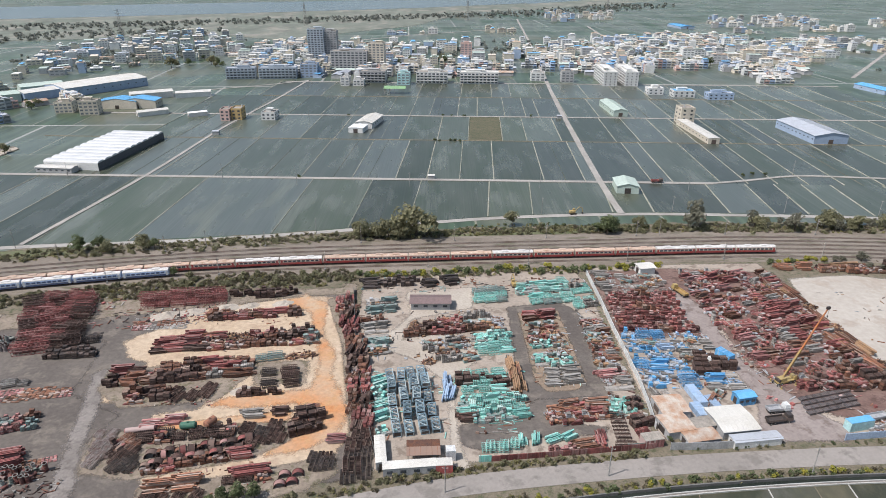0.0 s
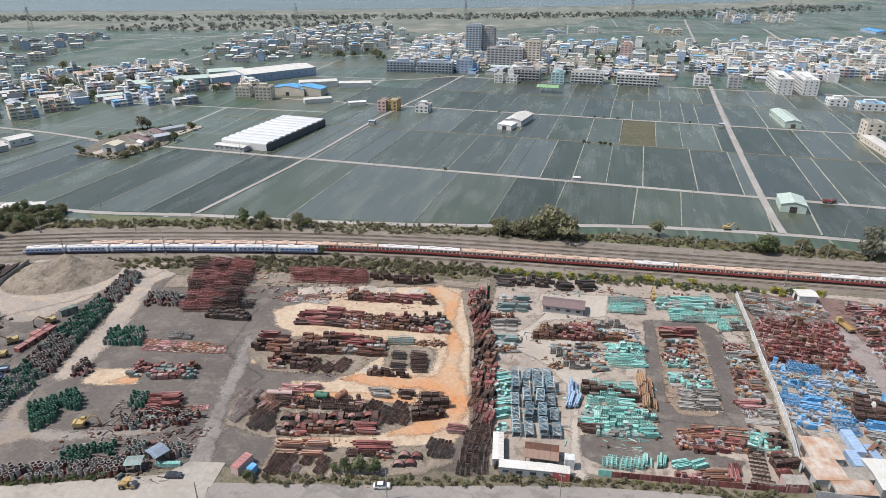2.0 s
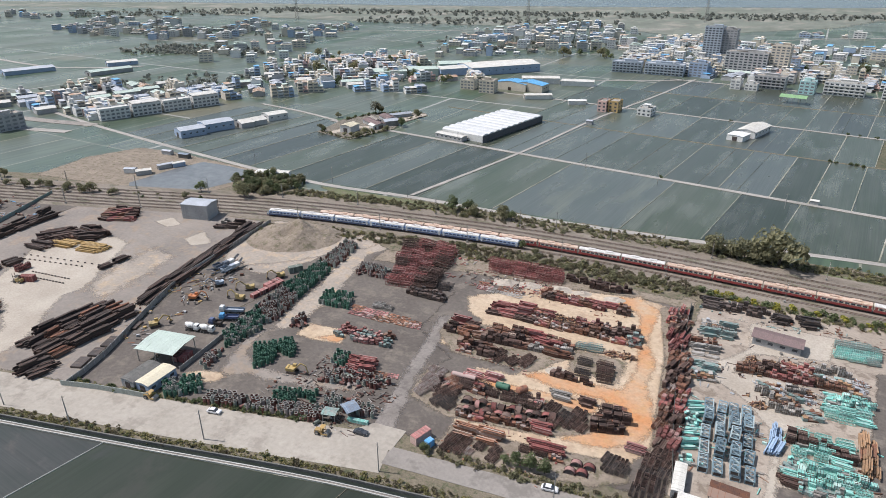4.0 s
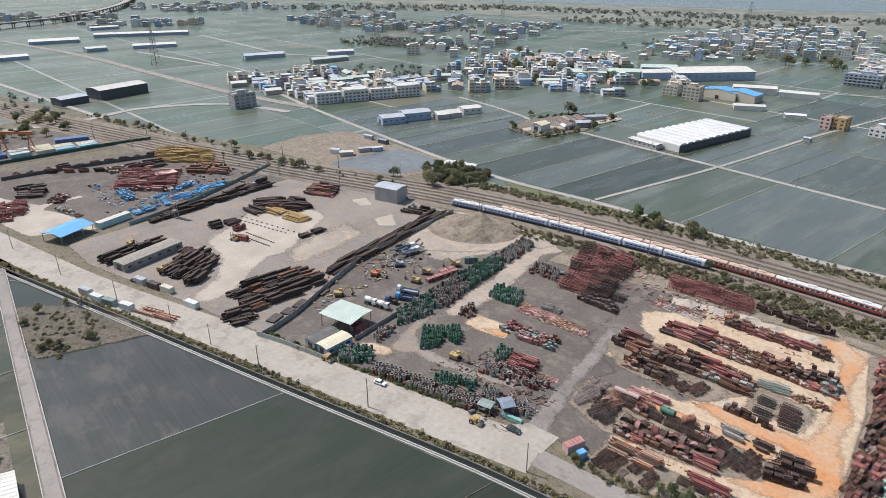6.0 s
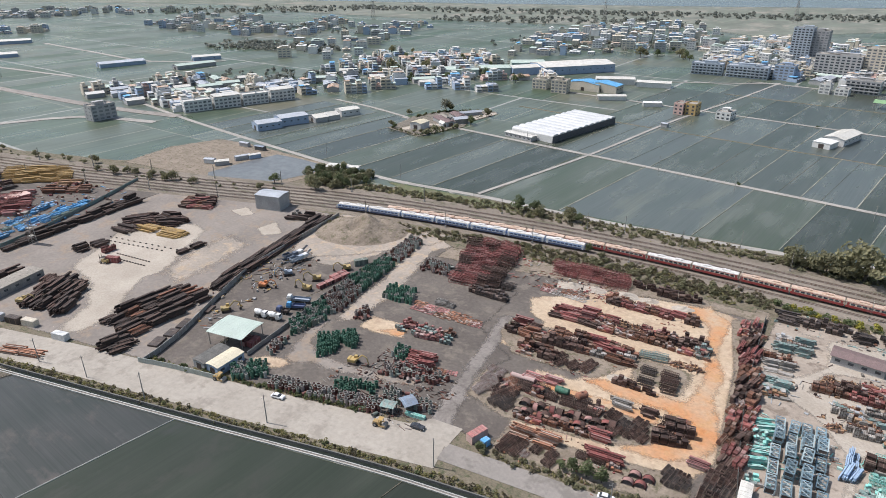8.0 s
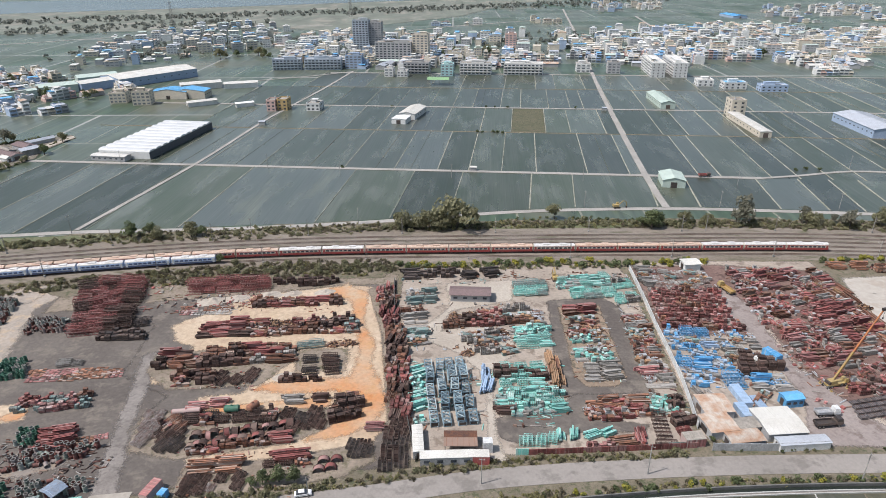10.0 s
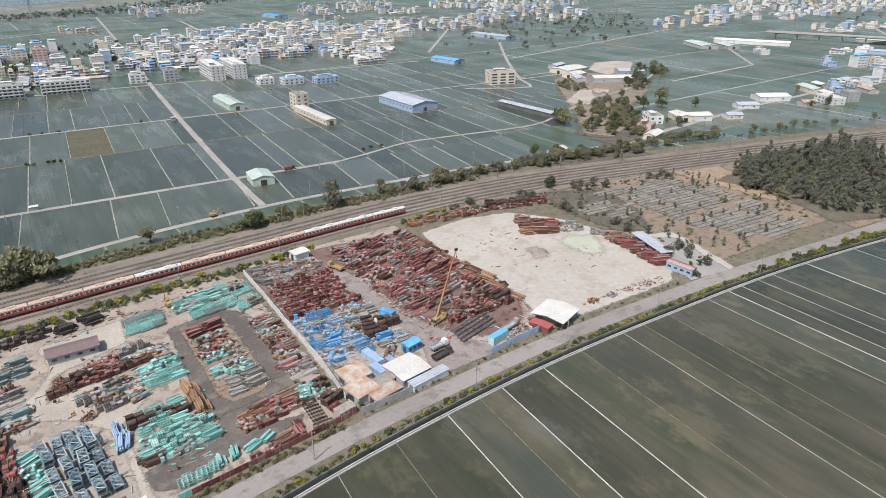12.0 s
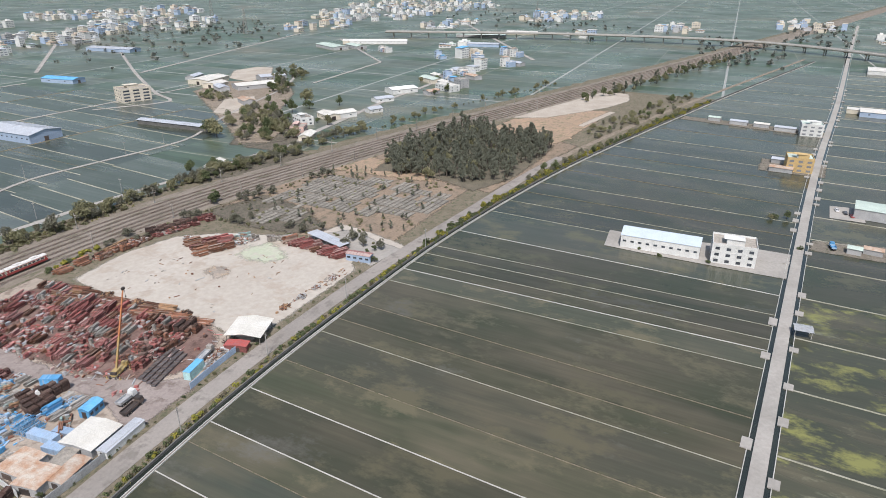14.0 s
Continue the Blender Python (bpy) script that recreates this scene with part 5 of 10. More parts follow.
# ---- stockyard with sandy lanes ----
BROWN = [("mixed", "brown"), ("mixed", "brown"), ("mixed", "brown"), ("beam", "rust"), ("beam", "rust_dark"), ("crate", "rust"), ("crate", "rust_dark"), ("heap", "brown"), ("beam", "maroon"), ("crate", "maroon"), ("rack", "rust_dark")]
DARK = [("rack", "rust_dark"), ("rack", "rust"), ("beam", "rust_dark"), ("crate", "rust_dark")]
RACKS = [("rack", "rust_dark"), ("rack", "rust_dark"), ("rack", "steel_dark")]
MAROONS = [("beam", "maroon"), ("mixed", "brown"), ("crate", "rust"), ("crate", "maroon"), ("beam", "rust"), ("beam", "rust_dark"), ("crate", "rust_dark")]
area((-89, 214), (-54, 217), (-56, 225), (-91, 219), MAROONS, 5.0, 4.0, 0.8)
area((-116, 207), (-96, 209), (-99, 215), (-118, 213), [("flat", "maroon_pale"), ("flat", "steel"), ("flat", "rust")], 5.5, 4.0, 0.85)
area((-103, 191), (-88, 193), (-88, 203), (-101, 201), [("beam", "maroon"), ("beam", "rust"), ("beam", "rust_dark")], 5.4, 3.2, 0.85)
area((-88, 193), (-46, 198), (-48, 209), (-88, 203), BROWN, 4.8, 3.8, 0.82)
area((-50, 197), (-45, 199), (-46, 205), (-50, 204), [("crate", "teal_grey"), ("rack", "teal_grey")], 4.4, 3.6, 0.75)
area((-110, 171), (-94, 173), (-94, 182), (-109, 180), MAROONS, 4.8, 3.6, 0.8)
area((-94, 173), (-82, 175), (-82, 186), (-94, 183), [("crate", "rust_light"), ("crate", "rust"), ("crate", "rust_dark")], 4.4, 3.4, 0.95)
area((-82, 175), (-64, 178), (-65, 188), (-82, 186), [("crate", "rust"), ("beam", "maroon"), ("beam", "rust"), ("mixed", "brown"), ("crate", "steel")], 4.8, 3.6, 0.82)
area((-99, 162), (-86, 164), (-87, 172), (-100, 169), MAROONS, 4.8, 3.4, 0.78)
area((-86, 164), (-72, 166), (-73, 174), (-87, 171), RACKS + [("crate", "maroon"), ("flat", "maroon_pale"), ("rack", "maroon")], 4.6, 3.6, 0.82, 60)
area((-59, 171), (-54, 172), (-56, 182), (-61, 181), RACKS, 5.0, 3.6, 0.95)
area((-51, 172), (-46, 173), (-49, 183), (-54, 182), RACKS, 5.0, 3.6, 0.95)
area((-64, 186), (-55, 187), (-56, 192), (-64, 190), [("rack", "teal_grey")], 4.6, 4.0, 0.85)
area((-54, 187), (-44, 189), (-45, 193), (-54, 191), [("mixed", "brown"), ("heap", "brown")], 5.0, 4.0, 0.8)
area((-65, 166), (-50, 167), (-52, 171), (-66, 169), [("crate", "rust_dark"), ("beam", "maroon_pale")], 5.5, 4.0, 0.75)
area((-89, 152), (-77, 154), (-77, 156), (-90, 154), [("beam", "maroon_pale")], 6.5, 3.0, 0.8, run=1)
area((-62, 156), (-45, 158), (-46, 161), (-62, 158), [("beam", "steel"), ("beam", "rust_dark")], 8.0, 3.0, 0.8)
area((-97, 135), (-90, 136), (-95, 151), (-101, 150), [("rack", "galvanised_rack")], 3.6, 3.6, 0.72, 70)
area((-90, 133), (-83, 134), (-88, 148), (-94, 148), RACKS + [("rack", "rust"), ("mixed", "brown"), ("rack", "galvanised_rack")], 4.2, 3.6, 0.8, 65)
area((-88, 145), (-60, 148), (-60, 153), (-88, 150), RACKS + [("beam", "rust"), ("mixed", "brown"), ("crate", "rust")], 4.6, 3.2, 0.8)
area((-82, 132), (-54, 140), (-55, 142), (-82, 135), [("crate", "rust"), ("beam", "maroon"), ("crate", "maroon"), ("mixed", "brown")], 4.8, 3.0, 0.75)
area((-56, 144), (-44, 146), (-48, 154), (-59, 152), RACKS, 4.2, 3.6, 0.82, 70)
area((-43, 148), (-36, 151), (-38, 161), (-45, 160), [("crate", "rust_dark"), ("crate", "maroon"), ("rack", "rust_dark"), ("mixed", "brown")], 4.6, 3.4, 0.85)
area((-78, 125), (-63, 128), (-64, 131), (-78, 129), [("beam", "maroon"), ("beam", "rust_light")], 7.0, 3.0, 0.9)
area((-77, 118), (-60, 121), (-62, 127), (-78, 124), [("rack", "galvanised_rack"), ("rack", "rust_dark"), ("rack", "rust_dark")], 3.8, 3.4, 0.72, 72)
area((-60, 129), (-46, 131), (-47, 136), (-55, 134), [("mixed", "brown"), ("beam", "maroon"), ("rack", "rust_dark")], 4.6, 3.4, 0.75)
area((-36, 134), (-29, 136), (-30, 141), (-37, 140), RACKS, 3.6, 4.0, 0.75, 75)
area((-27, 129), (-18, 132), (-20, 151), (-26, 150), RACKS + [("rack", "galvanised_rack")], 3.9, 4.4, 0.9, 75, 0.0)
area((-27, 151), (-20, 152), (-27, 197), (-34, 197), DARK + [("crate", "rust"), ("mixed", "brown"), ("crate", "maroon")], 3.9, 4.0, 0.85, 80, 0.03)
area((-35, 198), (-28, 198), (-36, 234), (-44, 232), BROWN + [("crate", "maroon")], 4.6, 4.2, 0.75, 80, 0.12)
area((-34, 146), (-27, 147), (-27, 149), (-34, 148), [("beam", "maroon_pale")], 7, 3, 0.8)
area((-119, 223), (-87, 228), (-90, 237), (-123, 233), [("truss", "maroon"), ("truss", "maroon"), ("rack", "maroon")], 5.4, 4.4, 0.95)
area((-86, 229), (-60, 236), (-60, 240), (-88, 236), [("truss", "rust_dark"), ("heap", "brown"), ("crate", "rust_dark")], 5.4, 4.0, 0.8, skip=0.3)
area((-137, 187), (-121, 189), (-123, 194), (-139, 192), [("crate", "steel_dark"), ("crate", "rust_dark")], 3.8, 3.4, 0.75)
area((-134, 196), (-124, 198), (-126, 206), (-136, 203), [("flat", "steel_dark"), ("rack", "steel_dark")], 5.0, 3.6, 0.85)
area((-149, 190), (-130, 196), (-143, 234), (-166, 229), [("truss", "maroon"), ("truss", "maroon"), ("truss", "rust_dark")], 5.0, 4.4, 1.0, 0, 0.05, 2, 22)
area((-147, 162), (-117, 168), (-120, 171), (-150, 169), [("flat", "rust_light"), ("flat", "maroon_pale")], 5.4, 3.6, 0.85)
area((-142, 146), (-119, 151), (-123, 158), (-142, 154), [("crate", "maroon"), ("crate", "rust"), ("crate", "teal_grey"), ("crate", "maroon_pale"), ("crate", "maroon")], 3.6, 3.0, 0.68)
area((-123, 132), (-116, 134), (-119, 141), (-126, 139), [("beam", "maroon")], 5, 3.0, 0.8)
area((-114, 134), (-106, 138), (-107, 141), (-116, 138), [("flat", "rust"), ("flat", "maroon_pale")], 5, 3.0, 0.7)
area((-142, 170), (-133, 172), (-135, 176), (-143, 174), [("rack", "steel")], 4.5, 3.6, 0.75)

# ---- turquoise yard ----
TEAL = [("beam", "teal"), ("crate", "teal"), ("truss", "teal"), ("mixed", "teal"), ("mixed", "teal")]
GREY = [("mixed", "grey"), ("mixed", "grey"), ("beam", "steel"), ("crate", "steel"), ("heap", "grey"), ("pipe", "steel"), ("beam", "teal_grey")]
area((-34, 241), (-12, 244), (-8, 250), (-34, 247), [("beam", "steel_dark"), ("crate", "steel_dark"), ("beam", "teal_grey")], 7, 3.4, 0.85)
area((-10, 242), (8, 245), (8, 251), (-10, 248), [("long", "steel_dark"), ("beam", "steel_dark")], 9, 4.0, 0.8)
area((-30, 219), (-18, 221), (-19, 234), (-31, 231), GREY, 5.2, 3.6, 0.8)
area((-27, 190), (-20, 192), (-21, 216), (-30, 214), GREY + [("crate", "maroon"), ("crate", "rust")], 4.6, 3.8, 0.75, skip=0.12)
area((13, 228), (27, 230), (27, 242), (14, 240), [("rack", "teal"), ("rack", "teal_grey")], 5.0, 4.6, 0.95, skip=0.0)
area((31, 236), (54, 240), (54, 249), (31, 244), [("beam", "teal"), ("mixed", "teal"), ("truss", "teal")], 5.0, 3.6, 0.78)
area((36, 227), (53, 230), (54, 237), (37, 235), [("rack", "teal"), ("beam", "teal"), ("rack", "teal_grey")], 5.0, 3.6, 0.8)
area((-14, 202), (8, 205), (8, 217), (-12, 213), [("mixed", "brown"), ("crate", "rust"), ("crate", "rust_dark"), ("heap", "brown"), ("crate", "maroon")], 4.8, 3.8, 0.82)
area((8, 206), (23, 208), (24, 221), (8, 218), GREY + [("crate", "rust"), ("beam", "teal_grey")], 5.0, 3.8, 0.8, skip=0.15)
area((12, 191), (25, 193), (24, 206), (12, 203), TEAL, 4.6, 3.6, 0.8)
area((-6, 184), (11, 188), (10, 203), (-7, 199), [("heap", "grey"), ("mixed", "grey"), ("heap", "brown"), ("crate", "steel")], 4.8, 4.0, 0.85, skip=0.1)
area((-20, 148), (-15, 149), (-18, 178), (-24, 176), TEAL, 4.4, 3.6, 0.75, 10)
area((5, 154), (26, 157), (26, 168), (6, 166), TEAL + [("crate", "teal"), ("beam", "rust_dark")], 4.6, 3.4, 0.8)
area((6, 168), (21, 170), (21, 182), (6, 179), TEAL + [("beam", "teal"), ("crate", "rust_dark")], 4.8, 3.4, 0.8)
area((24, 170), (27, 171), (26, 184), (23, 183), [("beam", "rust_light"), ("beam", "timber")], 3.6, 3.0, 0.85, 75, run=1)
area((1, 166), (4, 166), (3, 179), (0, 178), [("beam", "blue_pale")], 3.6, 4.0, 0.7, 80)
area((31, 214), (43, 217), (44, 222), (31, 220), [("beam", "maroon"), ("beam", "rust")], 6, 3.0, 0.85)
area((31, 195), (44, 197), (43, 213), (32, 211), [("mixed", "brown"), ("beam", "rust_light"), ("mixed", "teal"), ("beam", "rust"), ("mixed", "grey"), ("beam", "maroon_pale"), ("heap", "brown")], 5.0, 3.8, 0.78, skip=0.1)
area((33, 183), (45, 185), (45, 195), (32, 193), [("beam", "teal_grey"), ("mixed", "grey"), ("pipe", "steel"), ("mixed", "teal"), ("beam", "steel"), ("heap", "grey")], 5.0, 3.8, 0.78, skip=0.1)
area((34, 173), (46, 175), (46, 183), (34, 182), [("beam", "steel"), ("pipe", "steel"), ("beam", "steel")], 6.0, 3.2, 0.8)
area((53, 170), (62, 171), (62, 218), (53, 216), [("mixed", "grey"), ("mixed", "brown"), ("beam", "rust"), ("beam", "steel"), ("heap", "grey"), ("beam", "maroon_pale"), ("pipe", "steel")], 4.8, 3.6, 0.8)
area((52, 220), (62, 222), (62, 250), (55, 248), [("rack", "teal"), ("beam", "maroon_pale"), ("beam", "steel"), ("crate", "steel")], 5.2, 4.2, 0.8, skip=0.25)
area((31, 154), (50, 157), (51, 165), (33, 162), [("mixed", "brown"), ("beam", "rust_light"), ("heap", "grey"), ("beam", "maroon"), ("mixed", "redgrey")], 4.8, 3.4, 0.8)
area((51, 158), (60, 160), (60, 166), (52, 164), [("beam", "teal"), ("mixed", "teal")], 4.2, 3.2, 0.75, 70)
area((12, 140), (29, 144), (29, 150), (12, 145), [("beam", "teal"), ("beam", "teal"), ("heap", "teal"), ("truss", "teal")], 3.8, 4.0, 0.72, 70)
area((31, 146), (38, 147), (38, 150), (31, 149), [("beam", "teal")], 4.0, 3.2, 0.7, 20)
area((30, 141), (47, 144), (47, 147), (31, 144), [("crate", "maroon_pale"), ("flat", "rust_light"), ("beam", "rust_light")], 4.6, 3.2, 0.75)
area((44, 145), (48, 146), (48, 151), (44, 150), [("beam", "maroon")], 3.4, 3.4, 0.7, 75)
area((57, 148), (62, 149), (62, 168), (58, 166), [("crate", "rust_dark"), ("rack", "maroon")], 4.6, 3.8, 0.75)
for j in range(4):
    for k in range(5):
        q = Vector((-13.5, 151)).lerp(Vector((-1.5, 153)), j / 3.0).lerp(Vector((-17, 178)).lerp(Vector((-7, 180)), j / 3.0), k / 4.0)
        for k2 in range(rng.choice((1, 1, 2))):
            stamp("tower_segment", lambda: tower_segment("blue-grey lattice tower segment lying in the yard"), at(q.x + rng.uniform(-0.3, 0.3), q.y, 97 + rng.uniform(-5, 5), (1.05, 1.0, 0.75), z=0.1 + 1.8 * k2))
for j in range(9):
    stamp("girder_rack", lambda: truss_stack("rust_dark", 8, "dark maroon box girders laid in rows", 8.5, 0.5, 1.4, 1, 1, 1), at(52.6 + j * 0.05, 145 + j * 1.65, 4, (0.7, 1, 1), z=0.1))

# ---- red and blue yard ----
RED = [("crate", "maroon"), ("crate", "maroon"), ("crate", "rust"), ("mixed", "red"), ("mixed", "red"), ("crate", "rust_dark")]
REDLONG = [("mixed", "red"), ("mixed", "redgrey"), ("beam", "maroon"), ("beam", "maroon_pale"), ("mixed", "redgrey"), ("beam", "rust"), ("flat", "maroon"), ("beam", "steel")]
BLUE = [("mixed", "blue"), ("truss", "blue"), ("mixed", "blue"), ("beam", "blue"), ("crate", "blue")]
block(67, 206, 96, 238, [("crate", "maroon"), ("crate", "maroon"), ("crate", "rust"), ("crate", "maroon"), ("mixed", "red"), ("crate", "maroon_pale")], 4.6, 3.8, skip=0.06, s=0.86)
block(66, 238, 96, 256, [("heap", "grey"), ("mixed", "grey"), ("flat", "steel"), ("rack", "galvanised_rack"), ("mixed", "grey"), ("beam", "steel")], 5, 4.0, s=0.85)
block(66, 184, 82, 206, BLUE + [("mixed", "blue"), ("flat", "blue_pale"), ("beam", "blue_pale"), ("mixed", "grey")], 5.0, 3.8, s=0.82)
block(83, 186, 98, 206, [("mixed", "grey"), ("beam", "steel"), ("mixed", "blue"), ("crate", "rust_dark"), ("flat", "steel"), ("beam", "steel"), ("heap", "grey")], 4.8, 3.8, s=0.8)
block(66, 172, 84, 186, BLUE, 5.6, 4.4)
block(86, 170, 100, 186, [("beam", "steel"), ("pipe", "steel"), ("crate", "rust_dark"), ("beam", "blue"), ("heap", "blue")], 4.8, 3.8)
block(104, 212, 144, 258, REDLONG + [("mixed", "red"), ("beam", "maroon")], 5.4, 3.8, turn=18, skip=0.04, s=0.85)
block(108, 184, 146, 212, REDLONG + [("crate", "maroon"), ("heap", "grey")], 5.2, 3.8, turn=14, skip=0.05, s=0.83)
block(116, 170, 146, 184, RED + [("mixed", "redgrey"), ("heap", "red")], 5.8, 4.6, turn=10, skip=0.08)

row(126, 153, 146, 155, [("heap", "grey"), ("crate", "rust"), ("heap", "red")], 5)
row(140, 250, 150, 172, [("long", "rust_light"), ("long", "timber"), ("long", "rust")], 6, turn=10, depth=1.5)
row(146, 246, 152, 182, [("long", "rust"), ("beam", "timber"), ("heap", "brown")], 8, turn=6, depth=1.0)
row(150, 262, 176, 262, [("heap", "red"), ("beam", "rust_light")], 7)

bm = bmesh.new()
box(bm, (0, 0, 0.5), (2.3, 1.7, 0.5))
for x in (-0.75, 0, 0.75):
    box(bm, (x, 0, 0.8), (0.08, 1.7, 0.1), mi=1)
for y in (-0.8, 0.8):
    box(bm, (0, y, 0.8), (2.3, 0.08, 0.1), mi=1)
tray = tagged(finish("deck_panel", bm, ("deck_blue", "rust_dark")), "dark blue-grey deck panel laid flat on bearers", "deck panel", "rows of deck panels")
for i in range(7):
    for j in range(4):
        m = at(113.5 + i * 2.7 + j * 0.3, 159.5 + j * 2.3 + i * 0.75, 15 + rng.uniform(-4, 4), z=0.0)
        if i + j == 0:
            tray.matrix_basis = m
        else:
            tagged(again(tray, m), tray["label"], tray["category"], tray["group"])

# ---- pale yard ----
area((170, 258), (198, 258), (198, 264), (172, 264), [("crate", "rust_light"), ("beam", "timber"), ("mixed", "brown")], 5.0, 4.0, 0.85)
area((199, 257), (232, 248), (235, 256), (203, 264), [("crate", "maroon"), ("crate", "maroon"), ("crate", "rust_dark"), ("mixed", "red")], 5.0, 3.8, 0.85)
area((192, 222), (209, 214), (219, 228), (200, 236), [("beam", "rust"), ("beam", "rust_light"), ("mixed", "brown"), ("beam", "maroon")], 6.0, 3.8, 0.85)
area((211, 214), (220, 209), (226, 222), (218, 226), [("heap", "grey"), ("mixed", "grey")], 5.0, 4.0, 0.8)
row(206, 246, 230, 190, [("heap", "grey"), ("crate", "steel"), ("beam", "steel")], 5.4, turn=30, skip=0.2)
row(210, 221, 214, 214, [("heap", "grey")], 5)
row(226, 196, 222, 160, [("beam", "maroon_pale"), ("beam", "maroon"), ("beam", "rust_light")], 4.6, turn=74)
row(231, 190, 227, 164, [("beam", "maroon"), ("beam", "maroon_pale")], 5.4, turn=70, skip=0.3)
row(170, 155, 210, 153, [("heap", "brown"), ("heap", "grey"), ("crate", "timber"), ("heap", "grey")], 5, skip=0.2, s=0.9)

# ---- steel yard in the west ----
area((-234, 80), (-212, 84), (-216, 118), (-235, 117), [("beam", "brown_black"), ("beam", "brown_black"), ("beam", "brown_black"), ("beam", "rust")], 4.2, 7.6, 0.95, 84, 0.02, 1)
area((-213, 72), (-205, 76), (-208, 82), (-217, 79), [("beam", "brown_black")], 5, 4, 0.9, 60)
area((-267, 68), (-248, 75), (-270, 93), (-290, 85), [("beam", "brown_black"), ("beam", "brown_black"), ("beam", "rust_dark")], 4.0, 7.4, 0.98, 100, 0.02, 1)
area((-299, 49), (-290, 53), (-302, 80), (-310, 79), [("beam", "brown_black"), ("beam", "brown_black")], 5, 8.5, 1.0, 88, 0.08)
area((-227, 125), (-220, 125), (-243, 205), (-250, 205), [("long", "brown_black"), ("long", "brown_black")], 3.4, 10.0, 1.0, 106, 0.0, 2, 1.5)
for k in range(3):
    for i in range(2):
        put("long", "yellow", -303.5 + i * 15.5 - k * 0.5, 138.6 + i * 3.4 + k * 1.5, 12.5, 1.15)
put("long", "brown_black", -312, 130.5, 11, 1.1)
put("long", "brown_black", -313, 133, 13, 1.1)
area((-322, 137), (-310, 145), (-313, 152), (-325, 146), [("long", "brown_black"), ("long", "rust_dark")], 9.0, 3.4, 1.0, 30, 0.0)
area((-310, 145), (-297, 148), (-298, 157), (-316, 157), [("beam", "rust_dark"), ("beam", "rust"), ("beam", "brown_black")], 5.0, 3.2, 0.85, 20, 0.05, 1, 25)
area((-303, 102), (-303, 119), (-308, 119), (-308, 103), [("beam", "brown_black"), ("beam", "steel")], 8, 3.0, 0.9)
area((-292, 111), (-293, 118), (-296, 118), (-295, 111), [("crate", "maroon")], 7, 3.0, 0.9)
area((-263, 131), (-264, 147), (-270, 147), (-268, 132), [("beam", "brown_black"), ("beam", "brown_black")], 7, 4.2, 0.9)
area((-331, 82), (-345, 156), (-355, 160), (-338, 84), [("beam", "brown_black"), ("beam", "brown_black"), ("long", "brown_black")], 8.0, 4.0, 1.0, 0, 0.06)
area((-320, 166), (-305, 175), (-315, 185), (-331, 179), [("beam", "rust"), ("beam", "maroon"), ("beam", "rust_dark")], 5.0, 3.6, 0.85, 10, 0.06, 1, 25)
area((-262, 190), (-250, 196), (-252, 206), (-264, 200), [("crate", "steel"), ("beam", "brown_black"), ("beam", "steel")], 6, 5.0, 0.8)
area((-242, 50), (-225, 57), (-226, 60), (-243, 53), [("long", "rust_light"), ("long", "maroon_pale")], 9.5, 3.0, 0.9)
area((-348, 80), (-362, 136), (-371, 140), (-358, 79), [("beam", "blue"), ("rack", "blue"), ("flat", "blue_pale"), ("beam", "blue_pale"), ("beam", "blue"), ("rack", "teal_grey")], 6.2, 3.0, 0.75, 0, 0.08)
area((-364, 97), (-380, 126), (-388, 126), (-372, 95), [("flat", "blue"), ("crate", "blue"), ("flat", "blue_pale"), ("rack", "blue"), ("mixed", "blue")], 6.0, 3.2, 0.8, 0, 0.1)
area((-389, 83), (-374, 83), (-375, 89), (-391, 88), [("crate", "blue")], 4.4, 3.4, 0.9, 0, 0.0)
area((-430, 90), (-428, 123), (-440, 125), (-441, 90), [("beam", "steel_dark"), ("mixed", "brown"), ("beam", "rust_dark"), ("mixed", "grey")], 6.4, 4.0, 0.9)
area((-388, 53), (-366, 60), (-364, 56), (-387, 50), [("heap", "grey"), ("mixed", "grey"), ("heap", "brown")], 5.0, 3.6, 0.75)
area((-398, 84), (-374, 108), (-408, 126), (-428, 98), [("truss", "maroon"), ("beam", "maroon"), ("mixed", "red"), ("truss", "maroon"), ("beam", "maroon_pale")], 6.0, 4.8, 0.95, 0, 0.04)
area((-404, 128), (-384, 146), (-400, 156), (-420, 140), [("beam", "rust"), ("mixed", "brown"), ("beam", "timber")], 6.4, 5.0, 0.95, 0, 0.06)
area((-442, 122), (-414, 149), (-438, 158), (-466, 132), [("truss", "yellow"), ("rack", "yellow"), ("beam", "yellow")], 5.6, 4.8, 1.0, 0, 0.03)
area((-384, 20), (-380, 34), (-408, 40), (-416, 26), [("truss", "maroon"), ("mixed", "red")], 5.6, 5.0, 0.95)
area((-418, 38), (-411, 50), (-432, 53), (-434, 41), [("beam", "steel_dark"), ("beam", "rust_dark")], 7, 5.0, 1.0)
area((-400, 48), (-394, 54), (-406, 62), (-412, 56), [("heap", "red"), ("mixed", "red")], 5.4, 4.4, 0.8)
row(-436, 100, -462, 60, [("beam", "rust"), ("beam", "rust_dark"), ("beam", "timber")], 8, skip=0.2)
row(-470, 40, -462, 130, [("beam", "rust_dark"), ("heap", "brown")], 9)


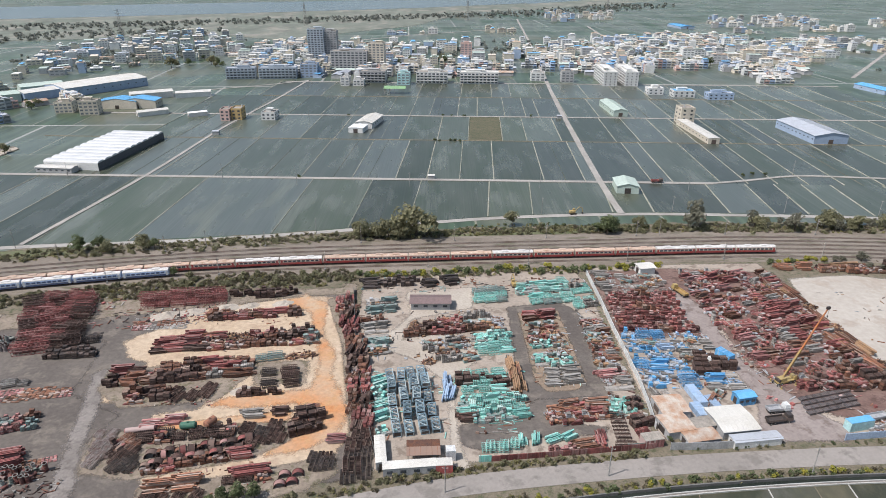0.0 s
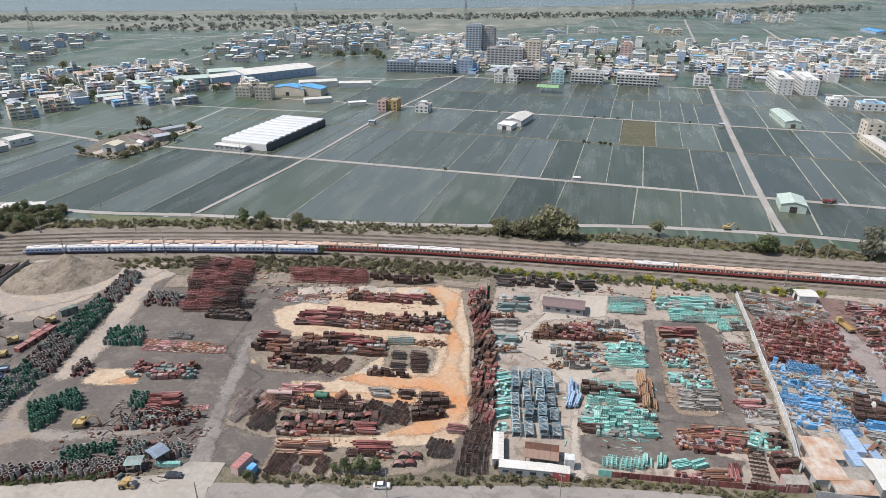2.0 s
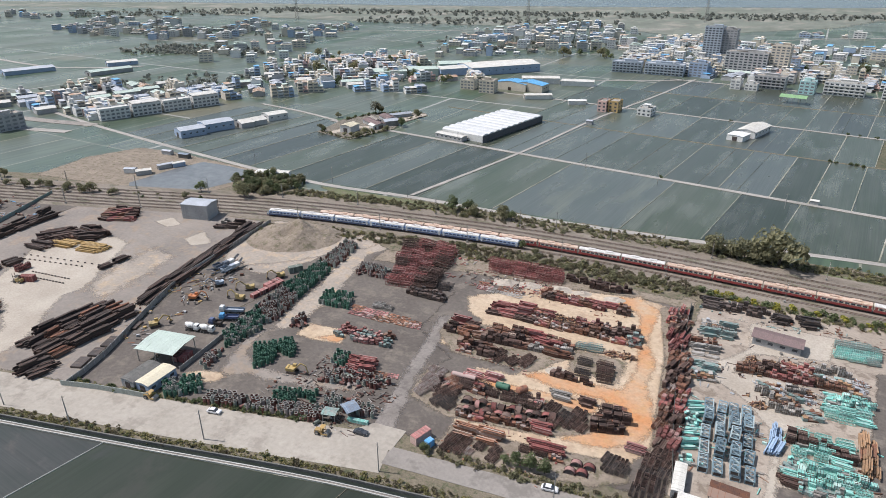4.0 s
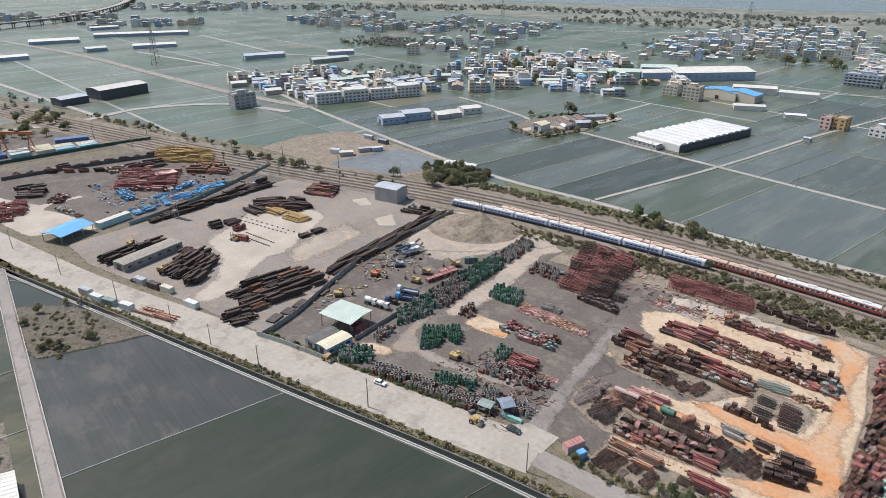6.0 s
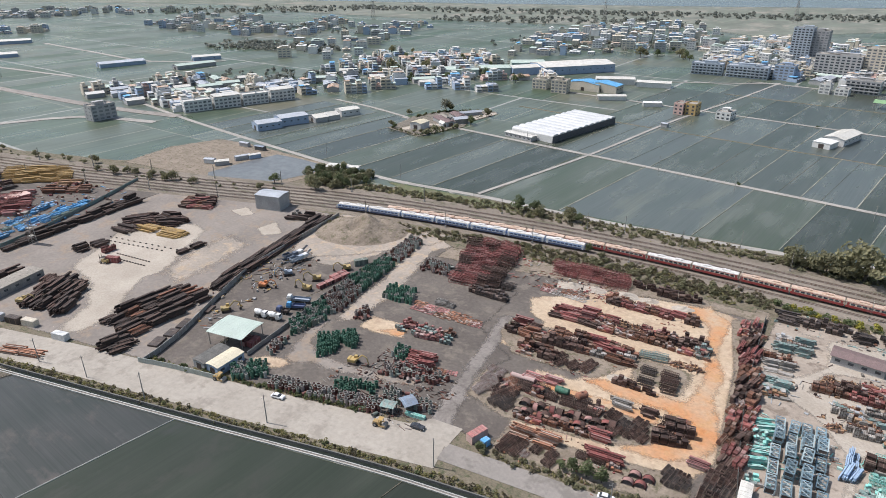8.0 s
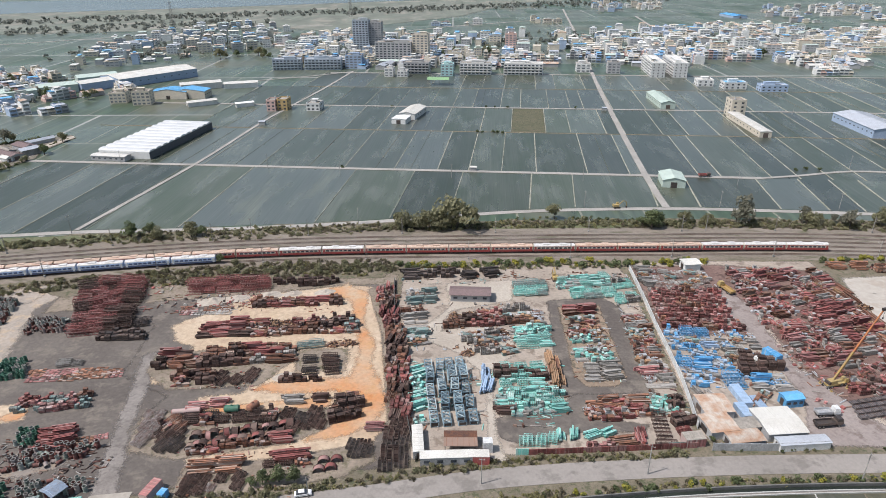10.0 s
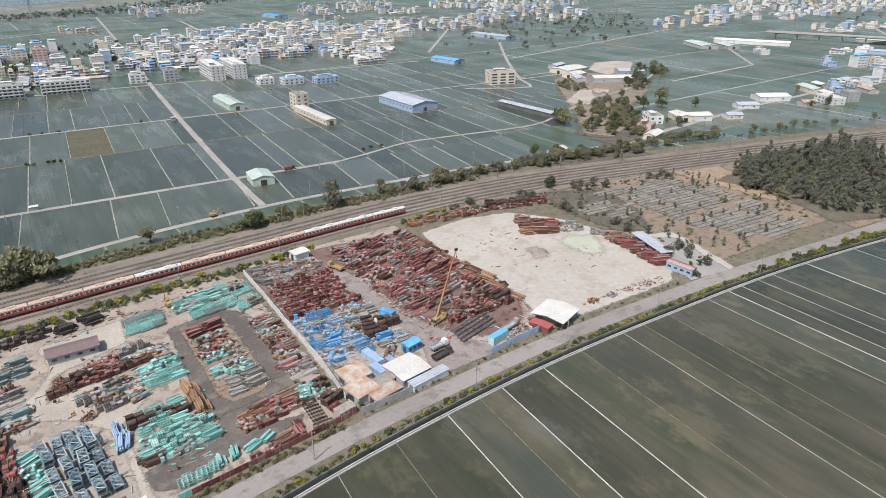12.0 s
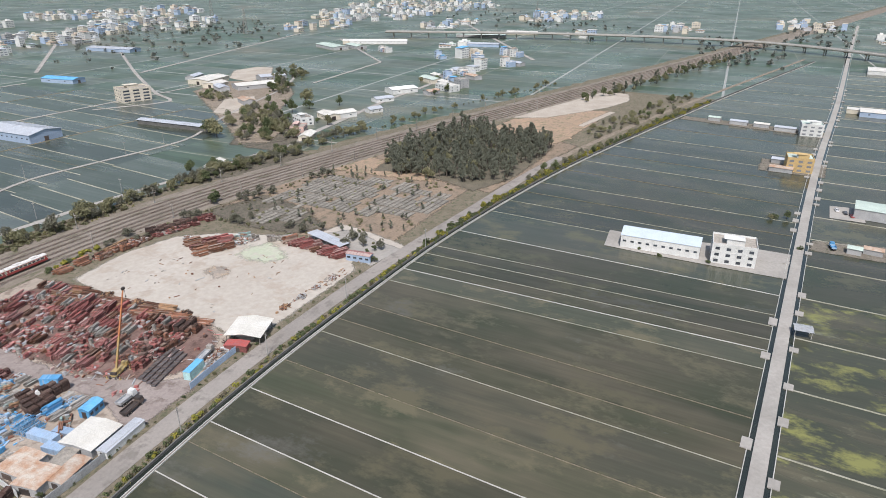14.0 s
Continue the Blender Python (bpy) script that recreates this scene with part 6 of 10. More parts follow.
# ---- loose litter of steel between the stacks ----
def litter(label, x0, y0, x1, y1, n, materials, size=1.0, lean=0.0, seed=1, turn=0.0):
    r = random.Random(seed)
    bm = bmesh.new()
    for i in range(n):
        y = r.uniform(y0, y1)
        x = r.uniform(x0, x1) + lean * (y - y0)
        if noise.noise((x * 0.09, y * 0.09, seed)) < -0.12:
            continue
        mi, u = r.randrange(len(materials)), r.random()
        a = turn + r.choice((0, 0, 90)) + r.uniform(-25, 25)
        if u < 0.5:
            box(bm, (x, y, 0.2), (size * r.uniform(0.8, 3.6), size * r.uniform(0.12, 0.4), r.uniform(0.1, 0.35)), a, mi, r.uniform(-4, 4))
        elif u < 0.8:
            h = r.uniform(0.2, 0.9) * size
            box(bm, (x, y, 0.1 + h / 2), (size * r.uniform(0.4, 1.6), size * r.uniform(0.3, 1.1), h), a, mi, taper=r.uniform(0.75, 1))
        else:
            c, s2, k = math.cos(radians(a)), math.sin(radians(a)), size * r.uniform(0.5, 1.6)
            tube(bm, (x - c * k, y - s2 * k, 0.25), (x + c * k, y + s2 * k, 0.3), 0.16, 6, mi)
    tagged(finish("steel_litter", bm, materials), label, "litter", kind="stuff")


litter("scattered maroon and grey steel offcuts between stacks", 66, 204, 97, 256, 300, ("maroon", "rust", "steel", "maroon_pale", "galvanised"), 1.0, 0, 1)
litter("scattered red and grey steel offcuts between stacks", 104, 160, 147, 260, 620, ("maroon", "rust", "steel", "maroon_pale", "galvanised", "rust_dark"), 1.1, 0, 2, 15)
litter("scattered blue painted steel offcuts between stacks", 66, 172, 98, 206, 240, ("blue", "blue_pale", "steel", "galvanised", "rust"), 1.1, 0, 3)
litter("scattered turquoise and grey offcuts between stacks", -27, 148, 2, 186, 260, ("teal", "steel", "teal_grey", "galvanised", "rust"), 0.9, 0.0, 4)
litter("scattered turquoise and rusty offcuts in the yard", 4, 150, 27, 182, 180, ("teal", "rust", "steel", "teal"), 1.0, 0, 5)
litter("scattered grey and brown scrap in the yard", -32, 188, 24, 222, 420, ("steel", "rust", "galvanised", "rust_dark", "timber"), 0.9, 0, 6)
litter("scattered scrap on the grassy island", 31, 173, 47, 217, 160, ("steel", "rust_light", "teal", "galvanised", "rust"), 1.0, 0, 7)
litter("scattered scrap along the yard fence", 53, 150, 63, 252, 260, ("steel", "rust", "teal_grey", "galvanised", "maroon_pale"), 1.0, 0, 8)
litter("scattered dark scrap along the railway fence", -34, 238, 60, 252, 240, ("steel_dark", "steel", "teal_grey", "rust"), 0.9, 0, 9)
for i, (y0, y1, x0, x1, lean) in enumerate(((192, 206, -102, -46, -0.1), (173, 186, -108, -66, 0), (162, 172, -98, -72, 0), (133, 150, -90, -50, -0.3), (118, 134, -78, -44, 0), (212, 220, -118, -56, 0.2))):
    litter("small rusty offcuts among the stacks", x0, y0, x1, y1, 110, ("rust", "rust_dark", "maroon", "steel", "rust_light"), 0.55, lean, 20 + i, 10)
litter("scattered dark steel offcuts beside the railway", -150, 208, -90, 240, 420, ("maroon", "rust", "steel", "steel_dark"), 1.0, 0, 30)
litter("scattered machine parts on dark dust", -222, 104, -196, 172, 420, ("steel_dark", "steel", "rust", "yellow_beam", "galvanised"), 1.0, -0.2, 31, 50)
litter("scattered broken casings and scrap", -140, 108, -100, 136, 380, ("rust_dark", "drum_red", "steel", "rust"), 0.8, 0, 32)
litter("scattered red and blue steel in the far yard", -420, 70, -350, 160, 600, ("maroon", "blue", "rust", "steel"), 1.3, 0, 34, 30)
litter("small debris scattered on the pale fill", 156, 168, 208, 244, 90, ("steel", "rust", "timber", "galvanised"), 0.7, 0, 36)
litter("scattered rubble along the pale yard", 168, 150, 232, 156, 160, ("steel", "rust", "timber"), 0.8, 0, 35)

# ---- drums, forms and tanks ----
def drum(material, label):
    """An upright steel casing with a flanged, pale rim."""
    bm = bmesh.new()
    n = 12
    rings = [(0.66, 0.0), (0.66, 0.14), (0.56, 0.16), (0.56, 0.85), (0.61, 0.87), (0.61, 0.97), (0.56, 0.99), (0.56, 1.7), (0.62, 1.72), (0.62, 1.82), (0.46, 1.82), (0.46, 0.3)]
    loops = [[bm.verts.new((r * math.cos(6.2832 * i / n), r * math.sin(6.2832 * i / n), z)) for i in range(n)] for r, z in rings]
    for k, (a, b) in enumerate(zip(loops, loops[1:])):
        for i in range(n):
            bm.faces.new((a[i], a[(i + 1) % n], b[(i + 1) % n], b[i])).material_index = int(8 <= k < 10)
    bm.faces.new(loops[-1])
    return tagged(finish("pile_casing", bm, (material, "rim_pale" if material != "drum_green" else "drum_green")), label, "pile casing", "upright pile casings")


DRUM_WORDS = {"drum_green": "dark green steel pile casing standing upright on the ground", "drum_red": "dark red rusty steel pile casing standing upright", "drum_grey": "weathered grey-green steel pile casing standing upright"}


def drums(a, b, c, d, materials, pitch=1.5, fallen=0.08, joined=False):
    """Casings packed into a four-cornered plot; joined makes one uncounted mass of them."""
    a, b, c, d = Vector(a), Vector(b), Vector(c), Vector(d)
    rows = max(1, round(((d - a).length + (c - b).length) / 2 / pitch))
    verts, faces, index = [], [], []
    slots = sorted(set(materials) | {"rim_pale"})
    for j in range(rows):
        v = (j + 0.5) / rows
        p, q = a.lerp(d, v), b.lerp(c, v)
        n = max(1, round((q - p).length / pitch))
        for i in range(n):
            w = p.lerp(q, (i + 0.5 + (j % 2) * 0.4) / n) + Vector((rng.uniform(-0.3, 0.3), rng.uniform(-0.3, 0.3)))
            if noise.noise((w.x * 0.2, w.y * 0.2, 1.0)) < -0.42:
                continue
            m, k = rng.choice(materials), rng.uniform(0.9, 1.12)
            spot = at(w.x, w.y, rng.uniform(0, 360), (k, k, k * rng.uniform(0.95, 1.3)), z=0.1)
            if rng.random() < fallen:
                spot = pose(w.x, w.y, 0.66, 90 + rng.uniform(-12, 12), 0, rng.uniform(0, 360)) @ Matrix.Scale(0.95, 4)
            if not joined:
                stamp(("drum", m), lambda: drum(m, DRUM_WORDS[m]), spot)
                continue
            key = ("drum", m)
            if key not in STAMPS:
                stamp(key, lambda: drum(m, DRUM_WORDS[m]), spot)
                continue
            me = STAMPS[key].data
            o = len(verts)
            verts += [(spot @ u.co)[:] for u in me.vertices]
            faces += [[o + t for t in f.vertices] for f in me.polygons]
            index += [slots.index(m) if f.material_index == 0 or m == "drum_green" else slots.index("rim_pale") for f in me.polygons]
    if verts:
        me = bpy.data.meshes.new("casing_mass")
        me.from_pydata(verts, [], faces)
        for m in slots:
            me.materials.append(M[m])
        me.polygons.foreach_set("material_index", index)
        tagged(new("casing_mass", me), "crowded steel pile casings, upright and fallen", "pile casings", kind="stuff")


drums((-150, 116), (-144, 130), (-151, 136), (-161, 126), ["drum_green"], 1.45, 0.0)
drums((-162, 90), (-154, 99), (-162, 104), (-169, 95), ["drum_green", "drum_green", "drum_grey"], 1.5)
drums((-150, 95.5), (-112, 108), (-116, 113), (-152, 100), ["drum_red", "drum_red", "drum_grey"], 1.55)
drums((-131, 107), (-119, 113), (-123, 118), (-137, 112), ["drum_green"], 1.6, 0.12, True)
drums((-116, 113), (-109, 116), (-113, 121), (-121, 119), ["drum_red", "drum_grey"], 1.6, 0.2, True)
drums((-108, 116), (-100, 118), (-103, 122), (-111, 121), ["drum_red", "drum_grey"], 1.7, 0.1, True)
drums((-131, 133), (-125, 134), (-128, 140), (-134, 139), ["drum_grey", "drum_green"], 1.5, 0.08, True)
drums((-159, 141), (-155, 146), (-159, 151), (-163, 149), ["drum_red"], 1.6, 0.3)
drums((-163, 161), (-149, 164), (-155, 174), (-167, 172), ["drum_green", "drum_grey", "drum_green"], 1.55, 0.08, True)
drums((-128, 122), (-106, 131), (-107, 136), (-128, 132), ["drum_red", "drum_red", "drum_grey"], 1.5, 0.55, True)
drums((-167, 190), (-153, 192), (-158, 202), (-171, 199), ["drum_red", "drum_red", "drum_grey"], 1.5, 0.25, True)
drums((-168, 120), (-166, 141), (-180, 145), (-176, 125), ["drum_green", "drum_grey", "drum_green"], 1.5, 0.08, True)
drums((-166, 141), (-172, 160), (-184, 163), (-180, 145), ["drum_red", "drum_red", "drum_red", "drum_grey"], 1.5, 0.1, True)
drums((-172, 160), (-178, 188), (-188, 190), (-184, 163), ["drum_green", "drum_green", "drum_green", "drum_grey"], 1.5, 0.1, True)
drums((-178, 188), (-184, 212), (-193, 215), (-188, 190), ["drum_red", "drum_red", "drum_grey"], 1.5, 0.1, True)
drums((-163.5, 107.5), (-165.5, 116.5), (-170.5, 118), (-168, 108.5), ["drum_red", "drum_red", "drum_grey"], 1.6, 0.35, True)


def arch_form(material, label, wide=3.2, long=1.6):
    t = thing("tunnel_form", label, "tunnel form", "half-round tunnel forms")
    bm = bmesh.new()
    n = 12
    for r, rev in ((wide / 2, False), (wide / 2 - 0.14, True)):
        a = [bm.verts.new((-long / 2, r * math.cos(math.pi * i / n), r * math.sin(math.pi * i / n) + 0.1)) for i in range(n + 1)]
        b = [bm.verts.new((long / 2, v.co.y, v.co.z)) for v in a]
        for i in range(n):
            bm.faces.new((a[i], b[i], b[i + 1], a[i + 1]) if not rev else (a[i + 1], b[i + 1], b[i], a[i]))
    part("shell", bm, material, t)
    bm = bmesh.new()
    for i in range(n):
        u, v = math.pi * i / n, math.pi * (i + 1) / n
        r = wide / 2 + 0.06
        for x in (-long / 2, long / 2):
            tube(bm, (x, r * math.cos(u), r * math.sin(u) + 0.1), (x, r * math.cos(v), r * math.sin(v) + 0.1), 0.08, 4)
    part("rib", bm, "rust_dark", t)
    bm = bmesh.new()
    for y in (-wide / 2, wide / 2):
        box(bm, (0, y, 0.12), (long, 0.18, 0.24))
    part("foot_rail", bm, "rust_dark", t)
    return t


for i in range(32):
    u, lane = (i // 2) / 15, i % 2
    mat = ("rust", "rust_dark", "maroon")[i % 3]
    stamp(("arch", mat), lambda: arch_form(mat, "half-round rusty steel tunnel form on the ground"), at(-81 + 26 * u + rng.uniform(-0.6, 0.6), 135.5 + 7 * u + 4.2 * lane + rng.uniform(-0.5, 0.5), rng.choice((105, 110, 100, 20)) + rng.uniform(-10, 10), rng.uniform(0.85, 1.2), z=0.12))
for x, y in ((-42.5, 129), (-39.5, 130), (-42, 132.5), (-38.5, 133)):
    stamp(("arch", "maroon"), lambda: arch_form("maroon", "half-round rusty steel tunnel form on the ground"), at(x, y, 100, 0.95, z=0.1))


def tank(material, label, L=4.0, r=1.1):
    t = thing("storage_tank", label, "tank", "cylindrical tanks")
    bm = bmesh.new()
    tube(bm, (-L / 2, 0, r + 0.35), (L / 2, 0, r + 0.35), r, 16, cap=False)
    tube(bm, (-L / 2 - 0.35, 0, r + 0.35), (-L / 2, 0, r + 0.35), r * 0.6, 16, r2=r)
    tube(bm, (L / 2, 0, r + 0.35), (L / 2 + 0.35, 0, r + 0.35), r, 16, r2=r * 0.6)
    part("shell", bm, material, t)
    saddle = None
    for x in (-L * 0.3, L * 0.3):
        if saddle is None:
            bm = bmesh.new()
            box(bm, (0, 0, 0.35), (0.35, r * 1.7, 0.7), taper=0.8)
            saddle = part("saddle", bm, "rust_dark", t)
            saddle.matrix_basis = at(x, 0)
        else:
            again(saddle, at(x, 0))
    bm = bmesh.new()
    tube(bm, (0, 0, 2 * r + 0.3), (0, 0, 2 * r + 0.6), 0.3, 10)
    part("manhole", bm, material, t)
    return t


stamp("tank_g", lambda: tank("drum_green", "dark green cylindrical steel tank on saddles"), at(-74.5, 151.5, 8, z=0.1))
stamp("tank_r", lambda: tank("rust", "rusty brown cylindrical steel tank on saddles", 3.2, 1.2), at(-68.5, 153, 60, z=0.1))
stamp("tank_m", lambda: tank("maroon_pale", "faded red cylindrical steel tank on saddles", 8.0, 0.8), at(-88, 150, 10, z=0.1))


# ---- containers, huts and sheds ----
def container(material, label, L=6.06, W=2.44, H=2.6, roof=None):
    t = thing("shipping_container", label, "container", "containers and site cabins")
    bm = bmesh.new()
    n = int(L / 0.5)
    for y, s in ((-W / 2, -1), (W / 2, 1)):
        for i in range(n):
            x0, w = -L / 2 + i * L / n, L / n
            box(bm, (x0 + w * 0.5, y - s * (0.06 if i % 2 else 0.02), H / 2), (w, 0.06, H - 0.2))
    box(bm, (-L / 2 + 0.03, 0, H / 2), (0.06, W, H - 0.2))
    box(bm, (0, 0, 0.08), (L, W, 0.16))
    part("body", bm, material, t)
    bm = bmesh.new()
    box(bm, (0, 0, H - 0.03), (L, W, 0.12))
    for i in range(int(L / 0.6)):
        box(bm, (-L / 2 + 0.3 + i * 0.6, 0, H + 0.05), (0.2, W - 0.2, 0.05))
    part("roof", bm, roof or material, t)
    for y in (-W / 4, W / 4):
        bm = bmesh.new()
        box(bm, (L / 2 - 0.02, y, H / 2), (0.07, W / 2 - 0.04, H - 0.25))
        for dy in (-0.2, 0.2):
            tube(bm, (L / 2 + 0.03, y + dy, 0.2), (L / 2 + 0.03, y + dy, H - 0.2), 0.03, 5)
        part("door", bm, material, t)
    bm = bmesh.new()
    for x in (-L / 2 + 0.06, L / 2 - 0.06):
        for y in (-W / 2 + 0.05, W / 2 - 0.05):
            box(bm, (x, y, H / 2), (0.14, 0.14, H))
    part("corner_post", bm, material, t)
    return t


def shed(name, label, category, w, d, h, wall, roof, rise=0.8, over=0.4, open_sides=False, doors=1, windows=0, ridges=None, group=""):
    """A gabled hall: ridge along x."""
    t = thing(name, label, category, group)
    if open_sides:
        n = max(2, int(w / 5) + 1)
        post = None
        for i in range(n):
            for y in (-d / 2 + 0.2, d / 2 - 0.2):
                m = at(-w / 2 + 0.2 + i * (w - 0.4) / (n - 1), y)
                if post is None:
                    bm = bmesh.new()
                    box(bm, (0, 0, h / 2), (0.22, 0.22, h))
                    post = part("post", bm, "steel", t)
                    post.matrix_basis = m
                else:
                    again(post, m)
        bm = bmesh.new()
        for i in range(n):
            x = -w / 2 + 0.2 + i * (w - 0.4) / (n - 1)
            box(bm, (x, 0, h - 0.1), (0.15, d - 0.3, 0.2))
        part("roof_truss", bm, "steel", t)
    else:
        bm = bmesh.new()
        prof = [(-d / 2, 0), (d / 2, 0), (d / 2, h), (0, h + rise), (-d / 2, h)]
        a = [bm.verts.new((-w / 2, y, z)) for y, z in prof]
        b = [bm.verts.new((w / 2, y, z)) for y, z in prof]
        for i in range(5):
            bm.faces.new((a[i], b[i], b[(i + 1) % 5], a[(i + 1) % 5]))
        bm.faces.new(a[::-1])
        bm.faces.new(b)
        bmesh.ops.recalc_face_normals(bm, faces=bm.faces)
        k = int(w / 1.2)
        for i in range(k):
            for s in (-1, 1):
                box(bm, (-w / 2 + (i + 0.5) * w / k, s * (d / 2 + 0.02), h / 2), (0.12, 0.06, h))
        part("wall", bm, wall, t)
    for s in (-1, 1):
        bm = bmesh.new()
        L, half = w + 2 * over, d / 2 + over
        slope = rise / (d / 2)
        drop = over * slope
        v = [(-L / 2, 0, h + rise + 0.12), (L / 2, 0, h + rise + 0.12), (L / 2, s * half, h - drop + 0.12), (-L / 2, s * half, h - drop + 0.12)]
        up = [bm.verts.new(p) for p in v]
        lo = [bm.verts.new((p[0], p[1], p[2] - 0.1)) for p in v]
        bm.faces.new(up)
        bm.faces.new(lo[::-1])
        for i in range(4):
            bm.faces.new((up[i], lo[i], lo[(i + 1) % 4], up[(i + 1) % 4]))
        k = max(3, int(L / 1.5))
        ang = math.degrees(math.atan(slope))
        for i in range(k):
            x = -L / 2 + (i + 0.5) * L / k
            m = pose(x, s * half / 2, h + rise / 2 - drop / 2 + 0.15, -s * ang, 0, 0)
            vs = box(bm, (0, 0, 0), (0.1, half, 0.06))
            for q in vs:
                q.co = m @ q.co
        bmesh.ops.recalc_face_normals(bm, faces=bm.faces)
        part("roof_slope", bm, roof, t)
    for i in range(doors if not open_sides else 0):
        bm = bmesh.new()
        dw, dh = min(3.6, d * 0.4), min(3.4, h * 0.8)
        box(bm, (-w / 2 - 0.03, 0, dh / 2), (0.08, dw, dh))
        for j in range(6):
            box(bm, (-w / 2 - 0.08, 0, (j + 0.5) * dh / 6), (0.04, dw, 0.06))
        part("door", bm, "steel_dark", t)
    pane = None
    for i in range(windows):
        for s in (-1, 1):
            m = at(-w / 2 + (i + 0.5) * w / windows, s * (d / 2 + 0.04), z=h * 0.55)
            if pane is None:
                bm = bmesh.new()
                box(bm, (0, 0, 0), (min(1.6, w / windows * 0.55), 0.08, 0.9))
                pane = part("window", bm, "window", t)
                pane.matrix_basis = m
            else:
                again(pane, m)
    return t


def put_at(ob, x, y, rz=0.0, z=0.06):
    ob.matrix_basis = at(x, y, rz, z=z)
    return ob


put_at(container("wall_pink", "faded pink site cabin beside the asphalt road", roof="maroon_pale"), -83.5, 118.5, 78)
put_at(container("blue", "small bright blue tool container beside the cabin", 2.4, 1.8, 2.2), -80, 117.5, 78)
put_at(shed("canopy", "pale green metal canopy on steel posts over machinery", "canopy", 14.6, 11.8, 5.3, "steel", "roof_green", 0.5, 0.4, True), -181.7, 106.4, 16.5)
for x, y in ((-177, 107.5), (-174.5, 108.5)):
    put_at(container("maroon", "dark red steel box stored under the canopy", 5.0, 2.1, 2.0), x, y, 106)
put_at(shed("site_office", "white metal-clad office with a cream roof", "office", 11.2, 5.6, 3.2, "wall_blue", "roof_cream", 0.4, 0.2, windows=3), -170.8, 94.6, 97)
put_at(shed("equipment_shed", "grey sheet-metal shed beside the white office", "shed", 11.2, 5.6, 3.0, "wall_grey", "wall_dark", 0.4, 0.2), -176.8, 93.4, 97)
put_at(shed("steel_hall", "grey corrugated steel hall beside the railway", "hall", 15, 10, 8.0, "wall_grey", "roof_grey", 0.6, 0.3), -281, 199, 20)
put_at(shed("open_shed", "small green-roofed shelter by the concrete road", "shelter", 4.2, 3.4, 2.6, "drum_green", "teal_grey", 0.3, 0.2, True), -111.5, 111.5, 20)
put_at(shed("open_shed", "dark sheet-roofed shelter among the casings", "shelter", 4.0, 4.6, 3.0, "steel_dark", "slate", 0.5, 0.3, True), -107.5, 116, 65)
put_at(container("teal", "row of green steel pipes bundled by the gate", 6.5, 1.2, 1.0), -103.5, 114.5, 15)
put_at(container("drum_grey", "dusty olive site cabin beside the casings"), -191, 178, 60)
put_at(shed("brick_hut", "brown-roofed workshop hut with a timber door", "hut", 15.5, 6.5, 3.2, "wall_grey", "roof_brown", 0.7, 0.6, windows=4), -4.5, 226.5, 0)
put_at(shed("yard_office", "white flat-roofed yard office beside the gate", "office", 14.5, 2.9, 2.6, "wall_grey", "roof_white", 0.15, 0.12, windows=4), -8.5, 134.6, 6)
put_at(shed("yard_office", "white narrow store along the yard fence", "office", 11, 2.9, 2.6, "wall_grey", "roof_white", 0.15, 0.12, windows=2), -17, 140.5, 98)
put_at(container("roof_red", "red steel store built onto the yard office", 4.5, 3.0, 2.8, "roof_white"), 0.8, 135.3, 3)
put_at(container("white_glow_free", "white water tank cabin by the gate", 2.6, 2.4, 3.6), 2.6, 139.6, 5)
put_at(shed("scrap_bay", "rusty-roofed lean-to behind the yard office", "lean-to", 9, 6, 2.6, "rust", "rust", 0.3, 0.2, True), -5, 141, 3)
put_at(container("maroon_pale", "weathered brick-coloured store by the fence", 5.8, 3.6, 2.8, "slab"), 60.3, 145.8, 10)
put_at(container("blue", "bright blue steel cabin in the scrap yard", 6.1, 2.7, 2.6), 99, 190, 118)
put_at(shed("blue_cabin", "bright blue two-storey site cabin with a sloped roof", "cabin", 6.0, 3.8, 3.0, "blue", "roof_blue", 0.6, 0.2, windows=3), 95, 165.3, 12)
put_at(container("wall_teal", "pale blue container behind the white fence", 8.0, 2.6, 3.2, "roof_blue"), 124, 153, 12)
put_at(shed("store_shed", "low shed with a bleached white tarpaulin roof", "shed", 11.4, 11.2, 2.8, "wall_grey", "roof_white", 0.6, 0.3), 86.4, 153.8, 8)
put_at(shed("store_shed", "low shed under patched rusty sheet roofing", "shed", 8.5, 8, 2.7, "wall_grey", "roof_rust", 0.3, 0.2), 69, 152, 12)
put_at(shed("store_shed", "low shed under patched rusty sheet roofing", "shed", 10.0, 5.0, 2.5, "wall_grey", "roof_rust", 0.3, 0.2), 74.5, 146.8, 10)
put_at(shed("store_shed", "low shed under patched rusty sheet roofing", "shed", 9.0, 8.5, 2.5, "wall_grey", "roof_rust", 0.3, 0.2), 70.6, 161, 6)
put_at(shed("store_shed", "low lean-to with grey and cream sheets", "shed", 7.0, 4.4, 2.3, "wall_grey", "slab", 0.25, 0.2), 76.8, 152.6, 12)
put_at(shed("store_shed", "long low store with a pale grey roof", "shed", 14.5, 3.4, 2.3, "wall_white", "roof_grey", 0.25, 0.2), 90.2, 146.2, 8)
put_at(container("blue_pale", "pale blue steel roof cabin", 6.5, 3.0, 1.9, "blue_pale"), 79, 159.6, 100)
put_at(container("blue_pale", "pale blue steel roof cabin", 9.5, 3.0, 1.9, "blue_pale"), 80.8, 167.2, 98)
put_at(container("slate", "blue-grey steel cabin beside the rusty roofs", 6.5, 2.6, 1.9, "blue_pale"), 84.6, 163.2, 102)
row(66.5, 168, 74, 170, [("beam", "steel"), ("flat", "steel")], 3.6, turn=90, s=0.7)
